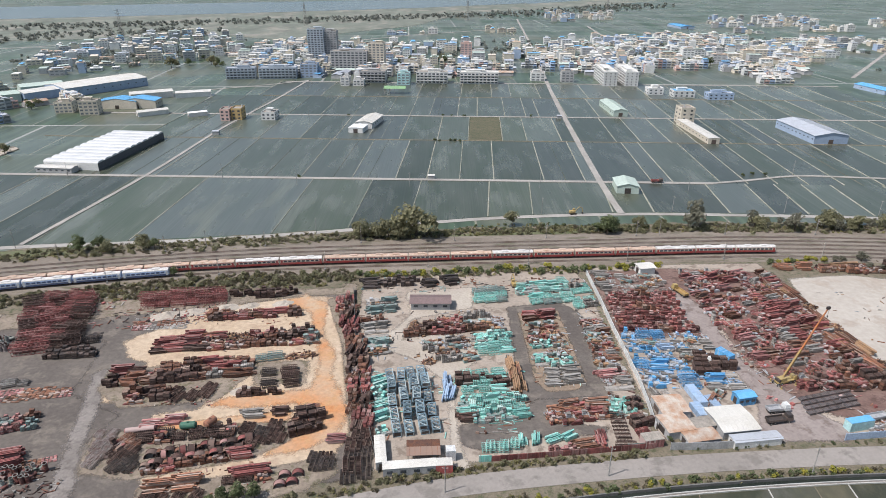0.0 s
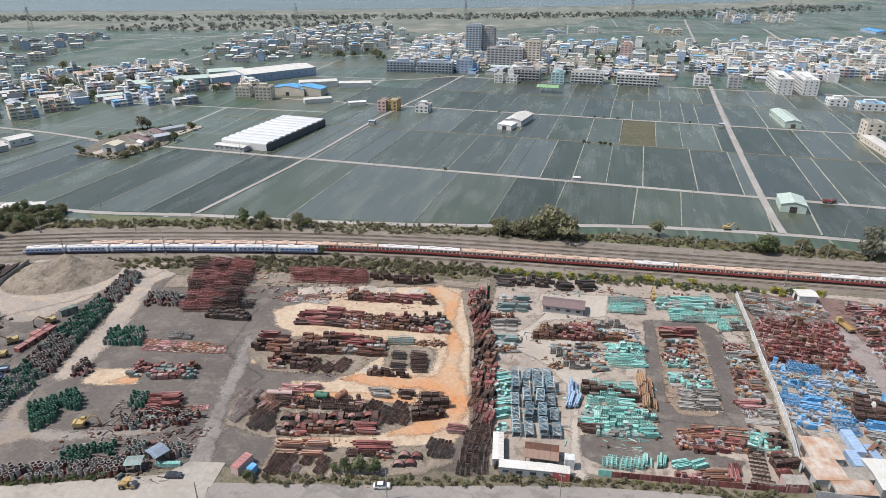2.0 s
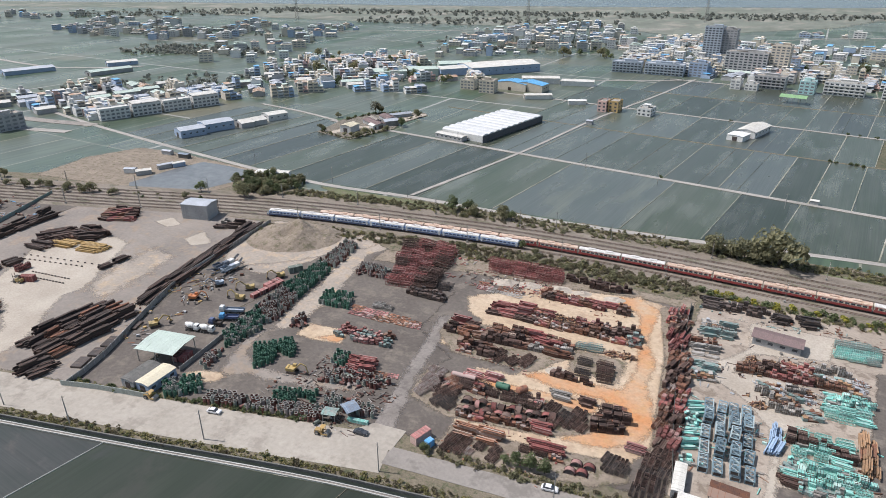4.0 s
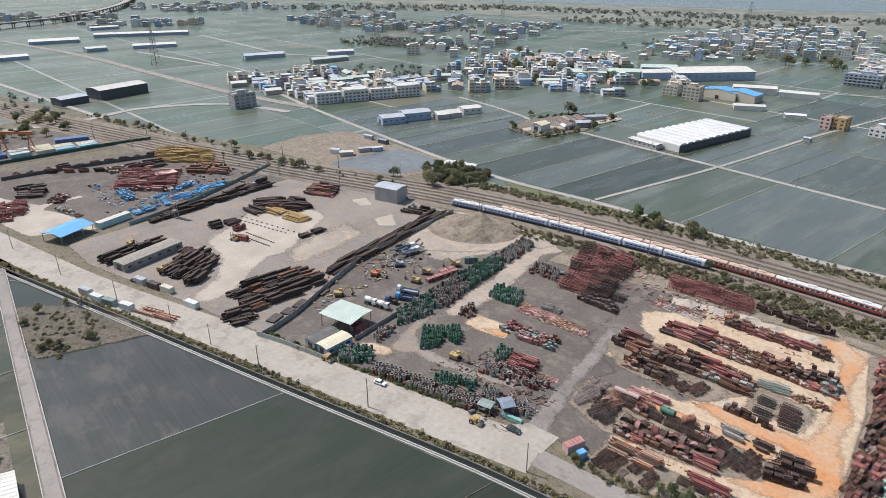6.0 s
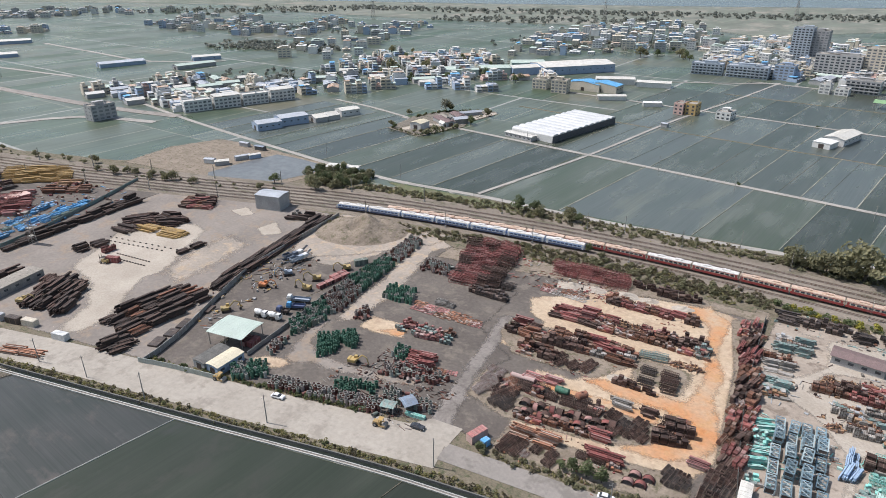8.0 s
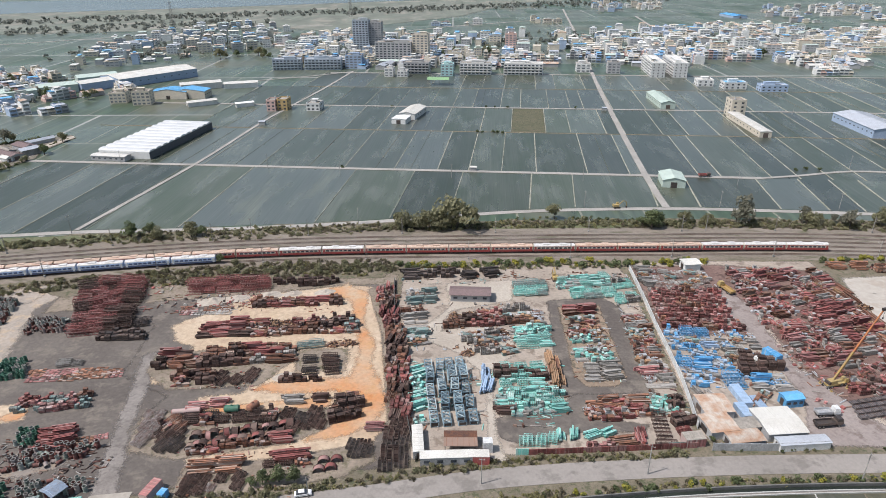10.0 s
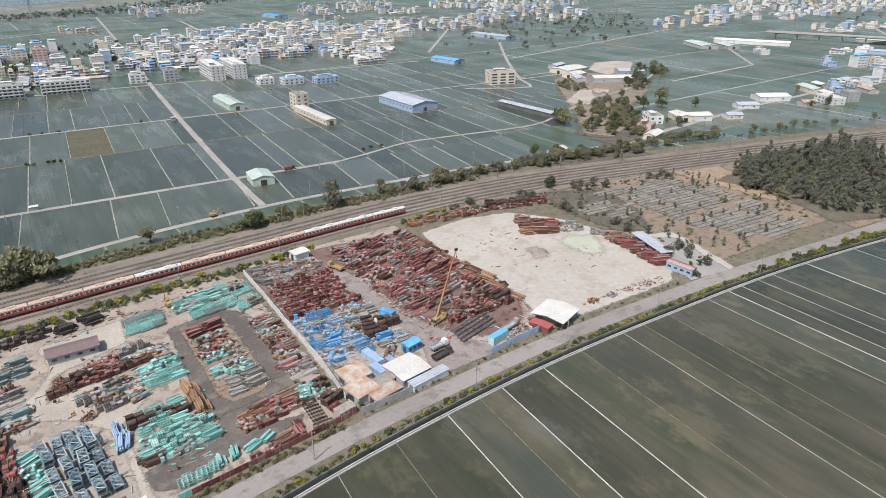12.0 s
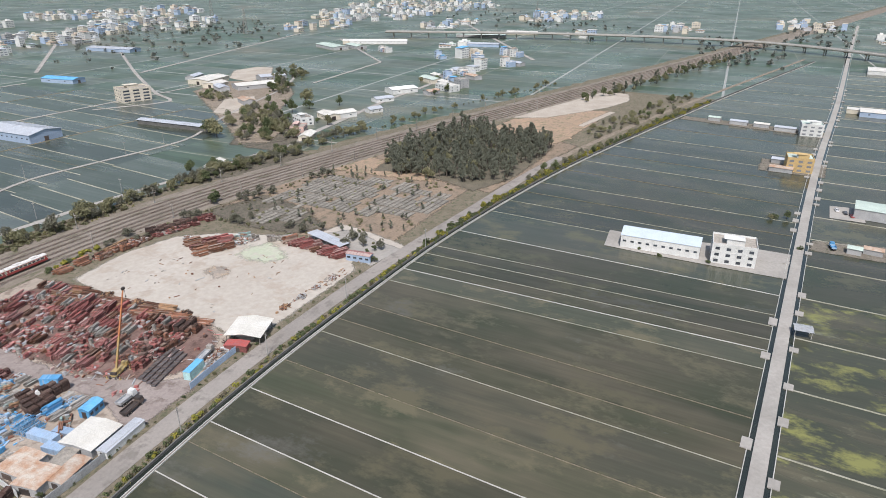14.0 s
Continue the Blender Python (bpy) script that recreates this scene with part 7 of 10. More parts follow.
row(83, 162, 90, 170, [("beam", "rust_light"), ("mixed", "grey"), ("beam", "steel")], 3.6, s=0.7)
put_at(shed("gate_shed", "open shed with a clean white metal roof", "shed", 12.6, 12.6, 3.6, "blue", "roof_white", 0.9, 0.6, True), 151, 153, 20)
put_at(shed("red_shed", "lean-to with a faded red metal roof", "shed", 3.8, 8, 2.4, "maroon", "roof_red", 0.4, 0.2), 141.8, 150.6, 20)
put_at(shed("yard_hut", "small hut with white and blue sheet roof", "hut", 7, 5.5, 3.4, "wall_white", "roof_white", 0.4, 0.4), 90.5, 258, 10)
put_at(shed("open_store", "long open store with a pale concrete roof", "store", 25, 6, 3.0, "concrete_wall", "roof_grey", 0.15, 0.2, True), 233.5, 177, 74)
put_at(shed("site_cabin", "white and pale blue cabin with a red roof edge", "cabin", 12, 4.2, 3.4, "wall_blue", "maroon_pale", 0.4, 0.2, windows=4), 224.5, 153, 98)
put_at(shed("low_block", "old grey concrete block with a broken flat roof", "building", 30, 8, 3.6, "concrete_wall", "slab", 0.2, 0.1, windows=6), -289, 69, 108)
put_at(shed("blue_roof_shed", "open shed with a bright blue metal roof", "shed", 18, 13, 4.2, "concrete_wall", "roof_blue", 1.5, 0.6, True), -341, 47, 118)
put_at(container("wall_teal", "long pale blue site office cabin", 18, 4.0, 3.2, "roof_white"), -345, 69, 110)
for x, y, rz, mat, lab in ((-251, 64, 20, "wall_cream", "cream shipping container beside the concrete road"), (-258, 61, 20, "steel_dark", "dark grey shipping container beside the road"), (-266, 58, 20, "galvanised", "grey shipping container beside the road"), (-232, 67, 20, "white_glow_free", "white shipping container on the yard edge"),
                          (-271, 38, 20, "galvanised", "grey site cabin beside the canal wall"), (-255, 43, 25, "teal_grey", "green site cabin beside the canal wall"), (-247, 47, 25, "white_glow_free", "white site cabin beside the canal wall"), (-281, 110, 30, "maroon", "maroon shipping container on pale concrete"), (-262, 40, 20, "white_glow_free", "white site cabin beside the canal wall")):
    put_at(container(mat, lab), x, y, rz)
for x, y, L, W, rz, mat, roof, lab in ((-521, 70, 18, 11.5, 2, "wall_cream", "roof_cream", "broad cream sheeted stack in the far yard"), (-519, 82.5, 9, 12, 2, "wall_cream", "roof_cream", "broad cream sheeted stack in the far yard"), (-510.5, 82, 6, 12, 2, "sky_blue", "sky_blue", "sky-blue sheeted stack beside the green fence"),
                                     (-516, 97, 9, 12.5, 0, "white_glow_free", "roof_white", "white sheeted stack in the far yard"), (-509, 97, 3.5, 12.5, 0, "sky_blue", "sky_blue", "sky-blue sheeted stack beside the green fence"), (-538, 92, 22, 7, 80, "navy_blue", "navy_blue", "long navy-blue covered stack in the far yard"),
                                     (-525, 55.5, 8, 12, 2, "wall_teal", "roof_white", "white and blue cabins beside the green fence"), (-516, 55, 6, 12, 2, "sky_blue", "roof_white", "white and blue cabins beside the green fence"), (-524, 44.5, 15, 5, 4, "navy_blue", "navy_blue", "blue container beside the gantry crane")):
    put_at(container(mat, lab, L, W, 2.4, roof), x, y, rz)
put_at(container("maroon", "steel stack under a pale pink sheet", 12.5, 7.5, 2.8, "wall_pink"), -405, 116, 92)
for x, y, L in ((-206, 100.5, 6.5), (-209, 112, 5.5), (-202.5, 87.5, 6.0), (-204, 94, 5.0)):
    put_at(container("steel_dark", "flat pile of dark mesh sheets beside the block wall", L, 3.8, 0.7), x, y, 116)


# ---- machines and vehicles ----
def wheels(t, spots, r, w, hub="steel"):
    tyre = None
    for x, y in spots:
        m = at(x, y, z=r)
        if tyre is None:
            bm = bmesh.new()
            tube(bm, (0, -w / 2, 0), (0, w / 2, 0), r, 14)
            tyre = part("wheel", bm, "tyre", t)
            tyre.matrix_basis = m
            bm = bmesh.new()
            tube(bm, (0, -w / 2 - 0.02, 0), (0, w / 2 + 0.02, 0), r * 0.5, 10)
            rim = part("rim", bm, hub, tyre)
        else:
            o = again(tyre, m)
            again(rim, Matrix.Identity(4), o)


def car(material, label):
    t = thing("car", label, "car", "parked cars")
    bm = bmesh.new()
    prof = [(-2.2, 0.3), (-2.25, 0.75), (-2.1, 0.92), (-1.0, 0.98), (1.35, 0.98), (2.1, 0.86), (2.25, 0.6), (2.2, 0.3)]
    a = [bm.verts.new((x, -0.87, z)) for x, z in prof]
    b = [bm.verts.new((x, 0.87, z)) for x, z in prof]
    for i in range(len(prof)):
        bm.faces.new((a[i], a[(i + 1) % len(prof)], b[(i + 1) % len(prof)], b[i]))
    bm.faces.new(a[::-1])
    bm.faces.new(b)
    bmesh.ops.recalc_face_normals(bm, faces=bm.faces)
    bmesh.ops.bevel(bm, geom=list(bm.edges), offset=0.07, segments=1, affect="EDGES")
    part("body", bm, material, t)
    bm = bmesh.new()
    lo = [(-1.75, -0.8), (1.1, -0.8), (1.1, 0.8), (-1.75, 0.8)]
    hi = [(-1.1, -0.66), (0.35, -0.66), (0.35, 0.66), (-1.1, 0.66)]
    u = [bm.verts.new((x, y, 0.96)) for x, y in lo]
    v = [bm.verts.new((x, y, 1.42)) for x, y in hi]
    for i in range(4):
        bm.faces.new((u[i], u[(i + 1) % 4], v[(i + 1) % 4], v[i]))
    part("glasshouse", bm, "window", t)
    bm = bmesh.new()
    box(bm, (-0.38, 0, 1.44), (1.5, 1.34, 0.06))
    part("roof", bm, material, t)
    for s in (-1, 1):
        bm = bmesh.new()
        box(bm, (2.2, s * 0.62, 0.66), (0.12, 0.4, 0.16))
        part("headlight", bm, "white_glow_free", t)
    wheels(t, [(x, y) for x in (-1.35, 1.35) for y in (-0.8, 0.8)], 0.32, 0.22)
    return t


def truck(cab_mat, bed_mat, label, L=7.5, mixer=False):
    t = thing("truck", label, "truck", "parked trucks")
    bm = bmesh.new()
    box(bm, (0, 0, 0.85), (L, 0.9, 0.3))
    part("chassis", bm, "steel_dark", t)
    bm = bmesh.new()
    box(bm, (L / 2 - 0.9, 0, 1.45), (1.9, 2.2, 1.1))
    box(bm, (L / 2 - 0.95, 0, 2.4), (1.7, 2.1, 0.9), taper=0.88)
    cab = part("cab", bm, cab_mat, t)
    bm = bmesh.new()
    box(bm, (L / 2 - 0.16, 0, 2.38), (0.1, 1.8, 0.6))
    part("windscreen", bm, "window", cab)
    bm = bmesh.new()
    if mixer:
        tube(bm, (-L / 2 + 0.4, 0, 2.6), (-L / 2 + 2.0, 0, 2.2), 0.6, 14, r2=1.15)
        tube(bm, (-L / 2 + 2.0, 0, 2.2), (L / 2 - 2.4, 0, 2.1), 1.15, 14, r2=0.9)
        part("mixer_drum", bm, bed_mat, t)
    else:
        bl = L - 2.3
        box(bm, (-1.15, 0, 1.15), (bl, 2.3, 0.16))
        for y in (-1.13, 1.13):
            box(bm, (-1.15, y, 1.55), (bl, 0.08, 0.8))
            for i in range(6):
                box(bm, (-1.15 - bl / 2 + (i + 0.5) * bl / 6, y * 1.04, 1.55), (0.1, 0.06, 0.8))
        for x in (-1.15 - bl / 2, -1.15 + bl / 2):
            box(bm, (x, 0, 1.55), (0.08, 2.3, 0.8))
        part("cargo_bed", bm, bed_mat, t)
    wheels(t, [(x, y) for x in (-L / 2 + 0.9, -L / 2 + 2.1, L / 2 - 1.1) for y in (-0.95, 0.95)], 0.48, 0.3)
    return t


def excavator(label, material="yellow"):
    t = thing("excavator", label, "excavator", "excavators")
    for y in (-1.05, 1.05):
        bm = bmesh.new()
        tube(bm, (-1.4, y - 0.28, 0.42), (-1.4, y + 0.28, 0.42), 0.42, 10)
        tube(bm, (1.4, y - 0.28, 0.42), (1.4, y + 0.28, 0.42), 0.42, 10)
        box(bm, (0, y, 0.42), (2.8, 0.56, 0.84))
        part("track", bm, "steel_dark", t)
    bm = bmesh.new()
    box(bm, (-0.5, 0, 1.5), (3.0, 2.4, 1.0))
    box(bm, (-1.6, 0, 1.6), (0.9, 2.4, 1.2), taper=0.9)
    part("house", bm, material, t)
    bm = bmesh.new()
    box(bm, (0.7, 0.65, 2.2), (1.4, 1.0, 1.6), taper=0.85)
    cab = part("cab", bm, material, t)
    bm = bmesh.new()
    box(bm, (1.36, 0.65, 2.25), (0.1, 0.8, 1.0))
    part("windscreen", bm, "window", cab)
    bm = bmesh.new()
    tube(bm, (0.9, -0.3, 1.7), (3.4, -0.3, 4.2), 0.26, 6)
    tube(bm, (3.4, -0.3, 4.2), (5.0, -0.3, 3.4), 0.22, 6)
    part("boom", bm, material, t)
    bm = bmesh.new()
    tube(bm, (5.0, -0.3, 3.5), (5.6, -0.3, 1.0), 0.18, 6)
    part("dipper", bm, material, t)
    bm = bmesh.new()
    box(bm, (5.3, -0.3, 0.7), (0.9, 1.0, 0.8), ry=25, taper=0.7)
    part("bucket", bm, "steel_dark", t)
    return t


def roller(label):
    t = thing("road_roller", label, "road roller", "road rollers")
    bm = bmesh.new()
    tube(bm, (1.6, -1.0, 0.7), (1.6, 1.0, 0.7), 0.7, 16)
    part("drum", bm, "steel", t)
    bm = bmesh.new()
    box(bm, (-0.9, 0, 1.2), (2.4, 1.6, 0.9), taper=0.9)
    part("engine_hood", bm, "yellow_beam", t)
    bm = bmesh.new()
    for y in (-1.1, 1.1):
        box(bm, (1.0, y, 0.8), (2.0, 0.14, 0.35))
    part("frame", bm, "yellow_beam", t)
    bm = bmesh.new()
    for x in (-0.1, 0.9):
        for y in (-0.65, 0.65):
            box(bm, (x, y, 2.1), (0.08, 0.08, 1.3))
    box(bm, (0.4, 0, 2.8), (1.5, 1.7, 0.1))
    part("canopy", bm, "yellow_beam", t)
    wheels(t, [(-1.2, -0.85), (-1.2, 0.85)], 0.7, 0.45)
    return t


def crane_truck(label):
    t = thing("mobile_crane", label, "mobile crane")
    bm = bmesh.new()
    box(bm, (0.3, 0, 1.0), (7.6, 2.2, 0.6))
    part("carrier", bm, "yellow", t)
    bm = bmesh.new()
    box(bm, (3.5, 0, 1.8), (1.3, 2.1, 1.0), taper=0.88)
    cab = part("cab", bm, "yellow", t)
    bm = bmesh.new()
    box(bm, (4.12, 0, 1.9), (0.1, 1.6, 0.6))
    part("windscreen", bm, "window", cab)
    bm = bmesh.new()
    box(bm, (-1.6, 0, 1.95), (2.8, 2.0, 1.1), taper=0.9)
    box(bm, (-3.1, 0, 1.9), (0.7, 2.0, 0.9), mi=1)
    part("slewing_house", bm, ("yellow", "steel_dark"), t)
    tip = Vector((7.6, -2.4, 28.0))
    base = Vector((-1.0, 0, 2.8))
    for k, (a, b, r) in enumerate(((0.0, 0.4, 0.4), (0.35, 0.75, 0.32), (0.7, 1.0, 0.25))):
        bm = bmesh.new()
        tube(bm, base.lerp(tip, a), base.lerp(tip, b), r, 4)
        part("boom_section", bm, "crane_orange" if k else "yellow_beam", t)
    bm = bmesh.new()
    box(bm, tip, (1.2, 0.7, 0.8))
    part("boom_head", bm, "steel_dark", t)
    bm = bmesh.new()
    tube(bm, tip + Vector((0.5, 0, 0)), tip + Vector((0.5, 0, -3)), 0.05, 5)
    box(bm, tip + Vector((0.5, 0, -3.2)), (0.3, 0.3, 0.6))
    part("hook", bm, "steel_dark", t)
    leg = None
    for x in (-3.6, 2.4):
        for y in (-2.3, 2.3):
            if leg is None:
                bm = bmesh.new()
                box(bm, (0, 0, 0.5), (0.3, 0.3, 1.0))
                box(bm, (0, 0, 0.05), (0.8, 0.8, 0.1))
                leg = part("outrigger", bm, "yellow", t)
                leg.matrix_basis = at(x, y)
            else:
                again(leg, at(x, y))
    wheels(t, [(x, y) for x in (-3.6, -2.2, 1.6, 3.2) for y in (-1.0, 1.0)], 0.55, 0.4)
    return t


def crusher(label, L, material):
    """A tracked crushing plant: hopper, engine housing and conveyors at both ends."""
    t = thing("mobile_crusher", label, "crusher", "crushing machines")
    for y in (-1.1, 1.1):
        bm = bmesh.new()
        for x in (-1.7, 1.7):
            tube(bm, (x, y - 0.28, 0.5), (x, y + 0.28, 0.5), 0.5, 10)
        box(bm, (0, y, 0.5), (3.4, 0.56, 1.0))
        part("track", bm, "steel_dark", t)
    bm = bmesh.new()
    box(bm, (0, 0, 1.35), (L * 0.62, 1.5, 0.5))
    box(bm, (L * 0.08, 0, 2.2), (2.6, 2.1, 1.5), taper=0.9)
    part("chassis", bm, material, t)
    bm = bmesh.new()
    box(bm, (L * 0.24, 0, 2.1), (2.6, 2.2, 1.4), taper=0.95)
    part("engine_housing", bm, "white_glow_free", t)
    bm = bmesh.new()
    for y, tilt in ((-1.25, 1), (1.25, -1)):
        box(bm, (-L * 0.17, y, 2.9), (3.6, 0.12, 1.2))
    for x in (-1.8, 1.8):
        box(bm, (-L * 0.17 + x, 0, 2.8), (0.12, 2.5, 1.0))
    part("hopper", bm, material, t)
    for x0, x1, z0, z1 in ((L * 0.2, L * 0.5, 1.2, 3.6), (-L * 0.2, -L * 0.5, 1.6, 2.9)):
        bm = bmesh.new()
        for y in (-0.55, 0.55):
            tube(bm, (x0, y, z0), (x1, y, z1), 0.14, 6)
        for k in range(7):
            u = k / 6
            tube(bm, (x0 + (x1 - x0) * u, -0.55, z0 + (z1 - z0) * u), (x0 + (x1 - x0) * u, 0.55, z0 + (z1 - z0) * u), 0.12, 6)
        conveyor = part("conveyor", bm, material, t)
        bm = bmesh.new()
        v = [bm.verts.new(p) for p in ((x0, -0.45, z0 + 0.16), (x1, -0.45, z1 + 0.16), (x1, 0.45, z1 + 0.16), (x0, 0.45, z0 + 0.16))]
        w = [bm.verts.new(q.co - Vector((0, 0, 0.06))) for q in v]
        bm.faces.new(v)
        bm.faces.new(w[::-1])
        for k in range(4):
            bm.faces.new((v[k], w[k], w[(k + 1) % 4], v[(k + 1) % 4]))
        bmesh.ops.recalc_face_normals(bm, faces=bm.faces)
        part("belt", bm, "tyre", conveyor)
    return t


def forklift(label):
    t = thing("forklift", label, "forklift")
    bm = bmesh.new()
    box(bm, (-0.6, 0, 1.3), (3.2, 2.0, 1.2), taper=0.9)
    part("body", bm, "yellow", t)
    bm = bmesh.new()
    for x in (-0.6, 0.7):
        for y in (-0.8, 0.8):
            box(bm, (x, y, 2.4), (0.1, 0.1, 1.4))
    box(bm, (0.05, 0, 3.1), (1.6, 1.8, 0.1))
    part("overhead_guard", bm, "steel_dark", t)
    bm = bmesh.new()
    for y in (-0.6, 0.6):
        box(bm, (1.6, y, 2.2), (0.18, 0.16, 4.0))
    part("lift_mast", bm, "steel_dark", t)
    bm = bmesh.new()
    for y in (-0.5, 0.5):
        box(bm, (2.6, y, 0.3), (1.9, 0.22, 0.1))
    part("fork", bm, "steel_dark", t)
    wheels(t, [(1.0, -1.05), (1.0, 1.05), (-1.5, -0.95), (-1.5, 0.95)], 0.6, 0.4)
    return t


put_at(car("car_white", "white saloon car parked on the asphalt road"), -44.5, 120.5, 14, 0.13)
put_at(car("car_white", "white saloon car parked on the concrete road"), -143, 94.5, 18, 0.13)
put_at(car("car_black", "dark blue saloon car parked by the gate"), -99.5, 111, 14, 0.16)
put_at(car("car_black", "grey-green car parked beside the containers"), -269, 56.5, 20, 0.13)
put_at(car("car_white", "white car parked in front of the house"), 305, 2, 95, 0.35)
put_at(truck("yellow", "yellow_beam", "yellow lorry with a loaded bed among scrap", 8.5), 99.5, 238, 110)
put_at(truck("white_glow_free", "galvanised", "white tipper truck with a grey bed", 7.0), 103.5, 160.5, 8)
put_at(truck("steel_dark", "steel_dark", "dark truck with an open cargo bed", 8.0), 101.5, 155.5, 10)
put_at(truck("white_glow_free", "steel", "white tipper truck loaded with scrap", 9.0), 90, 184, 40)
put_at(truck("steel", "galvanised", "grey truck with an open bed behind the fence", 9.5), 132.5, 157, 14)
put_at(truck("white_glow_free", "slate", "white lorry with a dark blue-grey bed", 9.6), -186, 138.5, 207)
for i in range(4):
    for j in range(2 if i > 1 else 1):
        put_at(container("maroon", "low dark red steel skip beside the casings", 3.8, 2.2, 1.6, "maroon_pale"), -188.4 - j * 2.5 + i * 0.2, 152.5 + i * 4.2 + j * 0.6, 87)
put_at(truck("blue", "train_navy", "blue flatbed truck with a dark blue bed", 7.2), -182.6, 134.2, 212)
put_at(truck("white_glow_free", "white", "white cement mixer truck on the machine yard", 5.8, True), -188.3, 121.8, 18)
put_at(truck("white_glow_free", "white", "white cement mixer truck on the machine yard", 5.8, True), -182.6, 123.7, 20)
put_at(truck("train_navy", "steel_dark", "small navy truck on the machine yard", 5), -183.8, 128.9, 201)
put_at(crusher("blue-grey mobile crusher with a raised conveyor", 17.5, "crusher_blue"), -220, 163, 90)
put_at(crusher("blue and white mobile screening machine with conveyors", 15.0, "slate"), -215, 162.5, 93)
put_at(truck("steel_dark", "maroon", "dark truck on the narrow farm road", 7), 135, 386.5, 5, 0.33)
put_at(excavator("yellow excavator with a lowered arm on dark dust"), -138, 122.5, 20)
put_at(excavator("yellow excavator with a raised arm in the machine yard"), -194.9, 155.3, 225)
put_at(excavator("yellow excavator with a raised arm in the machine yard"), -192.3, 170, 235)
put_at(excavator("small yellow excavator beside the white lorry"), -191.5, 147, 200)
put_at(excavator("yellow excavator beside the block wall"), -202.3, 116, 60)
put_at(excavator("weathered blue excavator beside the crusher", "slate"), -208.5, 150.8, 240)
put_at(excavator("yellow excavator lifting turquoise steel beams"), 31, 244, 100)
put_at(excavator("orange-yellow excavator beside scrap piles", "crane_orange"), -207.1, 137.5, 30)
put_at(roller("weathered yellow road roller on the concrete road"), -165.5, 88.5, 15)
put_at(roller("weathered yellow road roller on the concrete road"), -109, 105, 18)
put_at(crane_truck("yellow mobile crane with a long raised orange boom"), 113, 175.5, 20)
put_at(forklift("yellow forklift on the pale concrete floor"), -283, 107, 200)
put_at(excavator("yellow wheeled grab beside stacked beams"), -272, 69, 40)
put_at(excavator("weathered yellow excavator beside long beams"), -309, 67, 20)
put_at(excavator("yellow excavator parked on the field lane", "yellow"), 72, 331, 10)


def gantry(label):
    t = thing("gantry_crane", label, "gantry crane")
    bm = bmesh.new()
    box(bm, (0, 0, 13.5), (26, 1.2, 1.8))
    for i in range(8):
        box(bm, (-12 + i * 3.4, 0, 12.4), (0.3, 1.0, 0.5))
    part("girder", bm, "crane_orange", t)
    for x in (-10, 10):
        bm = bmesh.new()
        for y in (-4, 4):
            tube(bm, (x, y, 0.2), (x, 0, 12.8), 0.4, 6)
        box(bm, (x, 0, 0.6), (0.8, 9, 0.8))
        part("leg", bm, "crane_orange", t)
    bm = bmesh.new()
    box(bm, (3, 0, 14.8), (2.4, 2.2, 1.0))
    part("trolley", bm, "steel_dark", t)
    return t


put_at(gantry("orange steel gantry crane over the container yard"), -530, 56, 50)
bm = bmesh.new()
for dx in (-1.2, 1.2):
    for dy in (-1.2, 1.2):
        tube(bm, (dx, dy, 0), (dx * 0.7, dy * 0.7, 16), 0.14, 5)
for i in range(8):
    for s in (-1, 1):
        k = 1.2 - 0.06 * i
        tube(bm, (-k, s * k, i * 2), (k * 0.95, s * k * 0.95, i * 2 + 2), 0.09, 4)
        tube(bm, (s * k, k, i * 2), (s * k * 0.95, -k * 0.95, i * 2 + 2), 0.09, 4)
for z in (4, 8, 12, 16):
    box(bm, (0, 0, z), (2.4, 2.4, 0.15))
ob = tagged(finish("lattice_tower", bm, "steel"), "grey steel lattice tower between stacked beams", "tower")
put_at(ob, -332, 96, 20)


# ---- walls and fences ----
def fence(points, height, material, label, panel=2.4, cap=None, name="yard_fence"):
    line = smooth_line(points, 500) if len(points) < 3 else smooth_line(points, 12)
    t = thing(name, label, "fence")
    n = min(140, int(length(line) / panel))
    step = length(line) / n
    piece = None
    for i in range(n):
        q, h = along(line, (i + 0.5) * step)
        m = at(q.x, q.y, h, (step / panel, 1, 1))
        if piece is None:
            bm = bmesh.new()
            box(bm, (0, 0, height / 2 + 0.05), (panel * 0.97, 0.12, height))
            for k in range(6):
                box(bm, (-panel / 2 + (k + 0.5) * panel / 6, 0, height / 2), (0.08, 0.2, height * 0.96))
            box(bm, (-panel / 2, 0, height / 2 + 0.1), (0.16, 0.24, height + 0.15), mi=1)
            piece = part("panel", bm, (material, cap or material), t)
            piece.matrix_basis = m
        else:
            again(piece, m)
    return t


fence([(64, 255), (64.5, 230), (64.5, 207), (65, 174), (63.5, 152)], 2.4, "white_glow_free", "white sheet-metal fence between two yards", 3.0)
fence([(65, 143.2), (80, 143.8), (98, 146)], 2.6, "galvanised", "white corrugated fence along the asphalt road", 2.0)
fence([(117, 147.5), (130, 149), (143, 150)], 2.4, "wall_blue", "pale blue-white corrugated fence along the road", 2.2)
fence([(14, 138.5), (36, 141), (61, 144)], 1.9, "maroon", "maroon sheet-metal fence along the road", 2.4)
fence([(10.5, 138.2), (14, 138.5)], 2.2, "teal", "turquoise steel gate panels standing open", 1.8)
fence([(53, 143.4), (60.5, 144.3)], 2.0, "teal_grey", "grey-green sheet fence along the road", 2.4)
fence([(-17, 134), (-21, 150), (-29, 185), (-37, 240)], 1.8, "wall_dark", "dark weathered fence between two stockyards", 3.0)
fence([(-194, 78), (-200, 95), (-224, 140), (-234, 178), (-242, 212)], 2.2, "concrete_wall", "grey concrete block wall between the yards", 2.4, "galvanised", "block_wall")
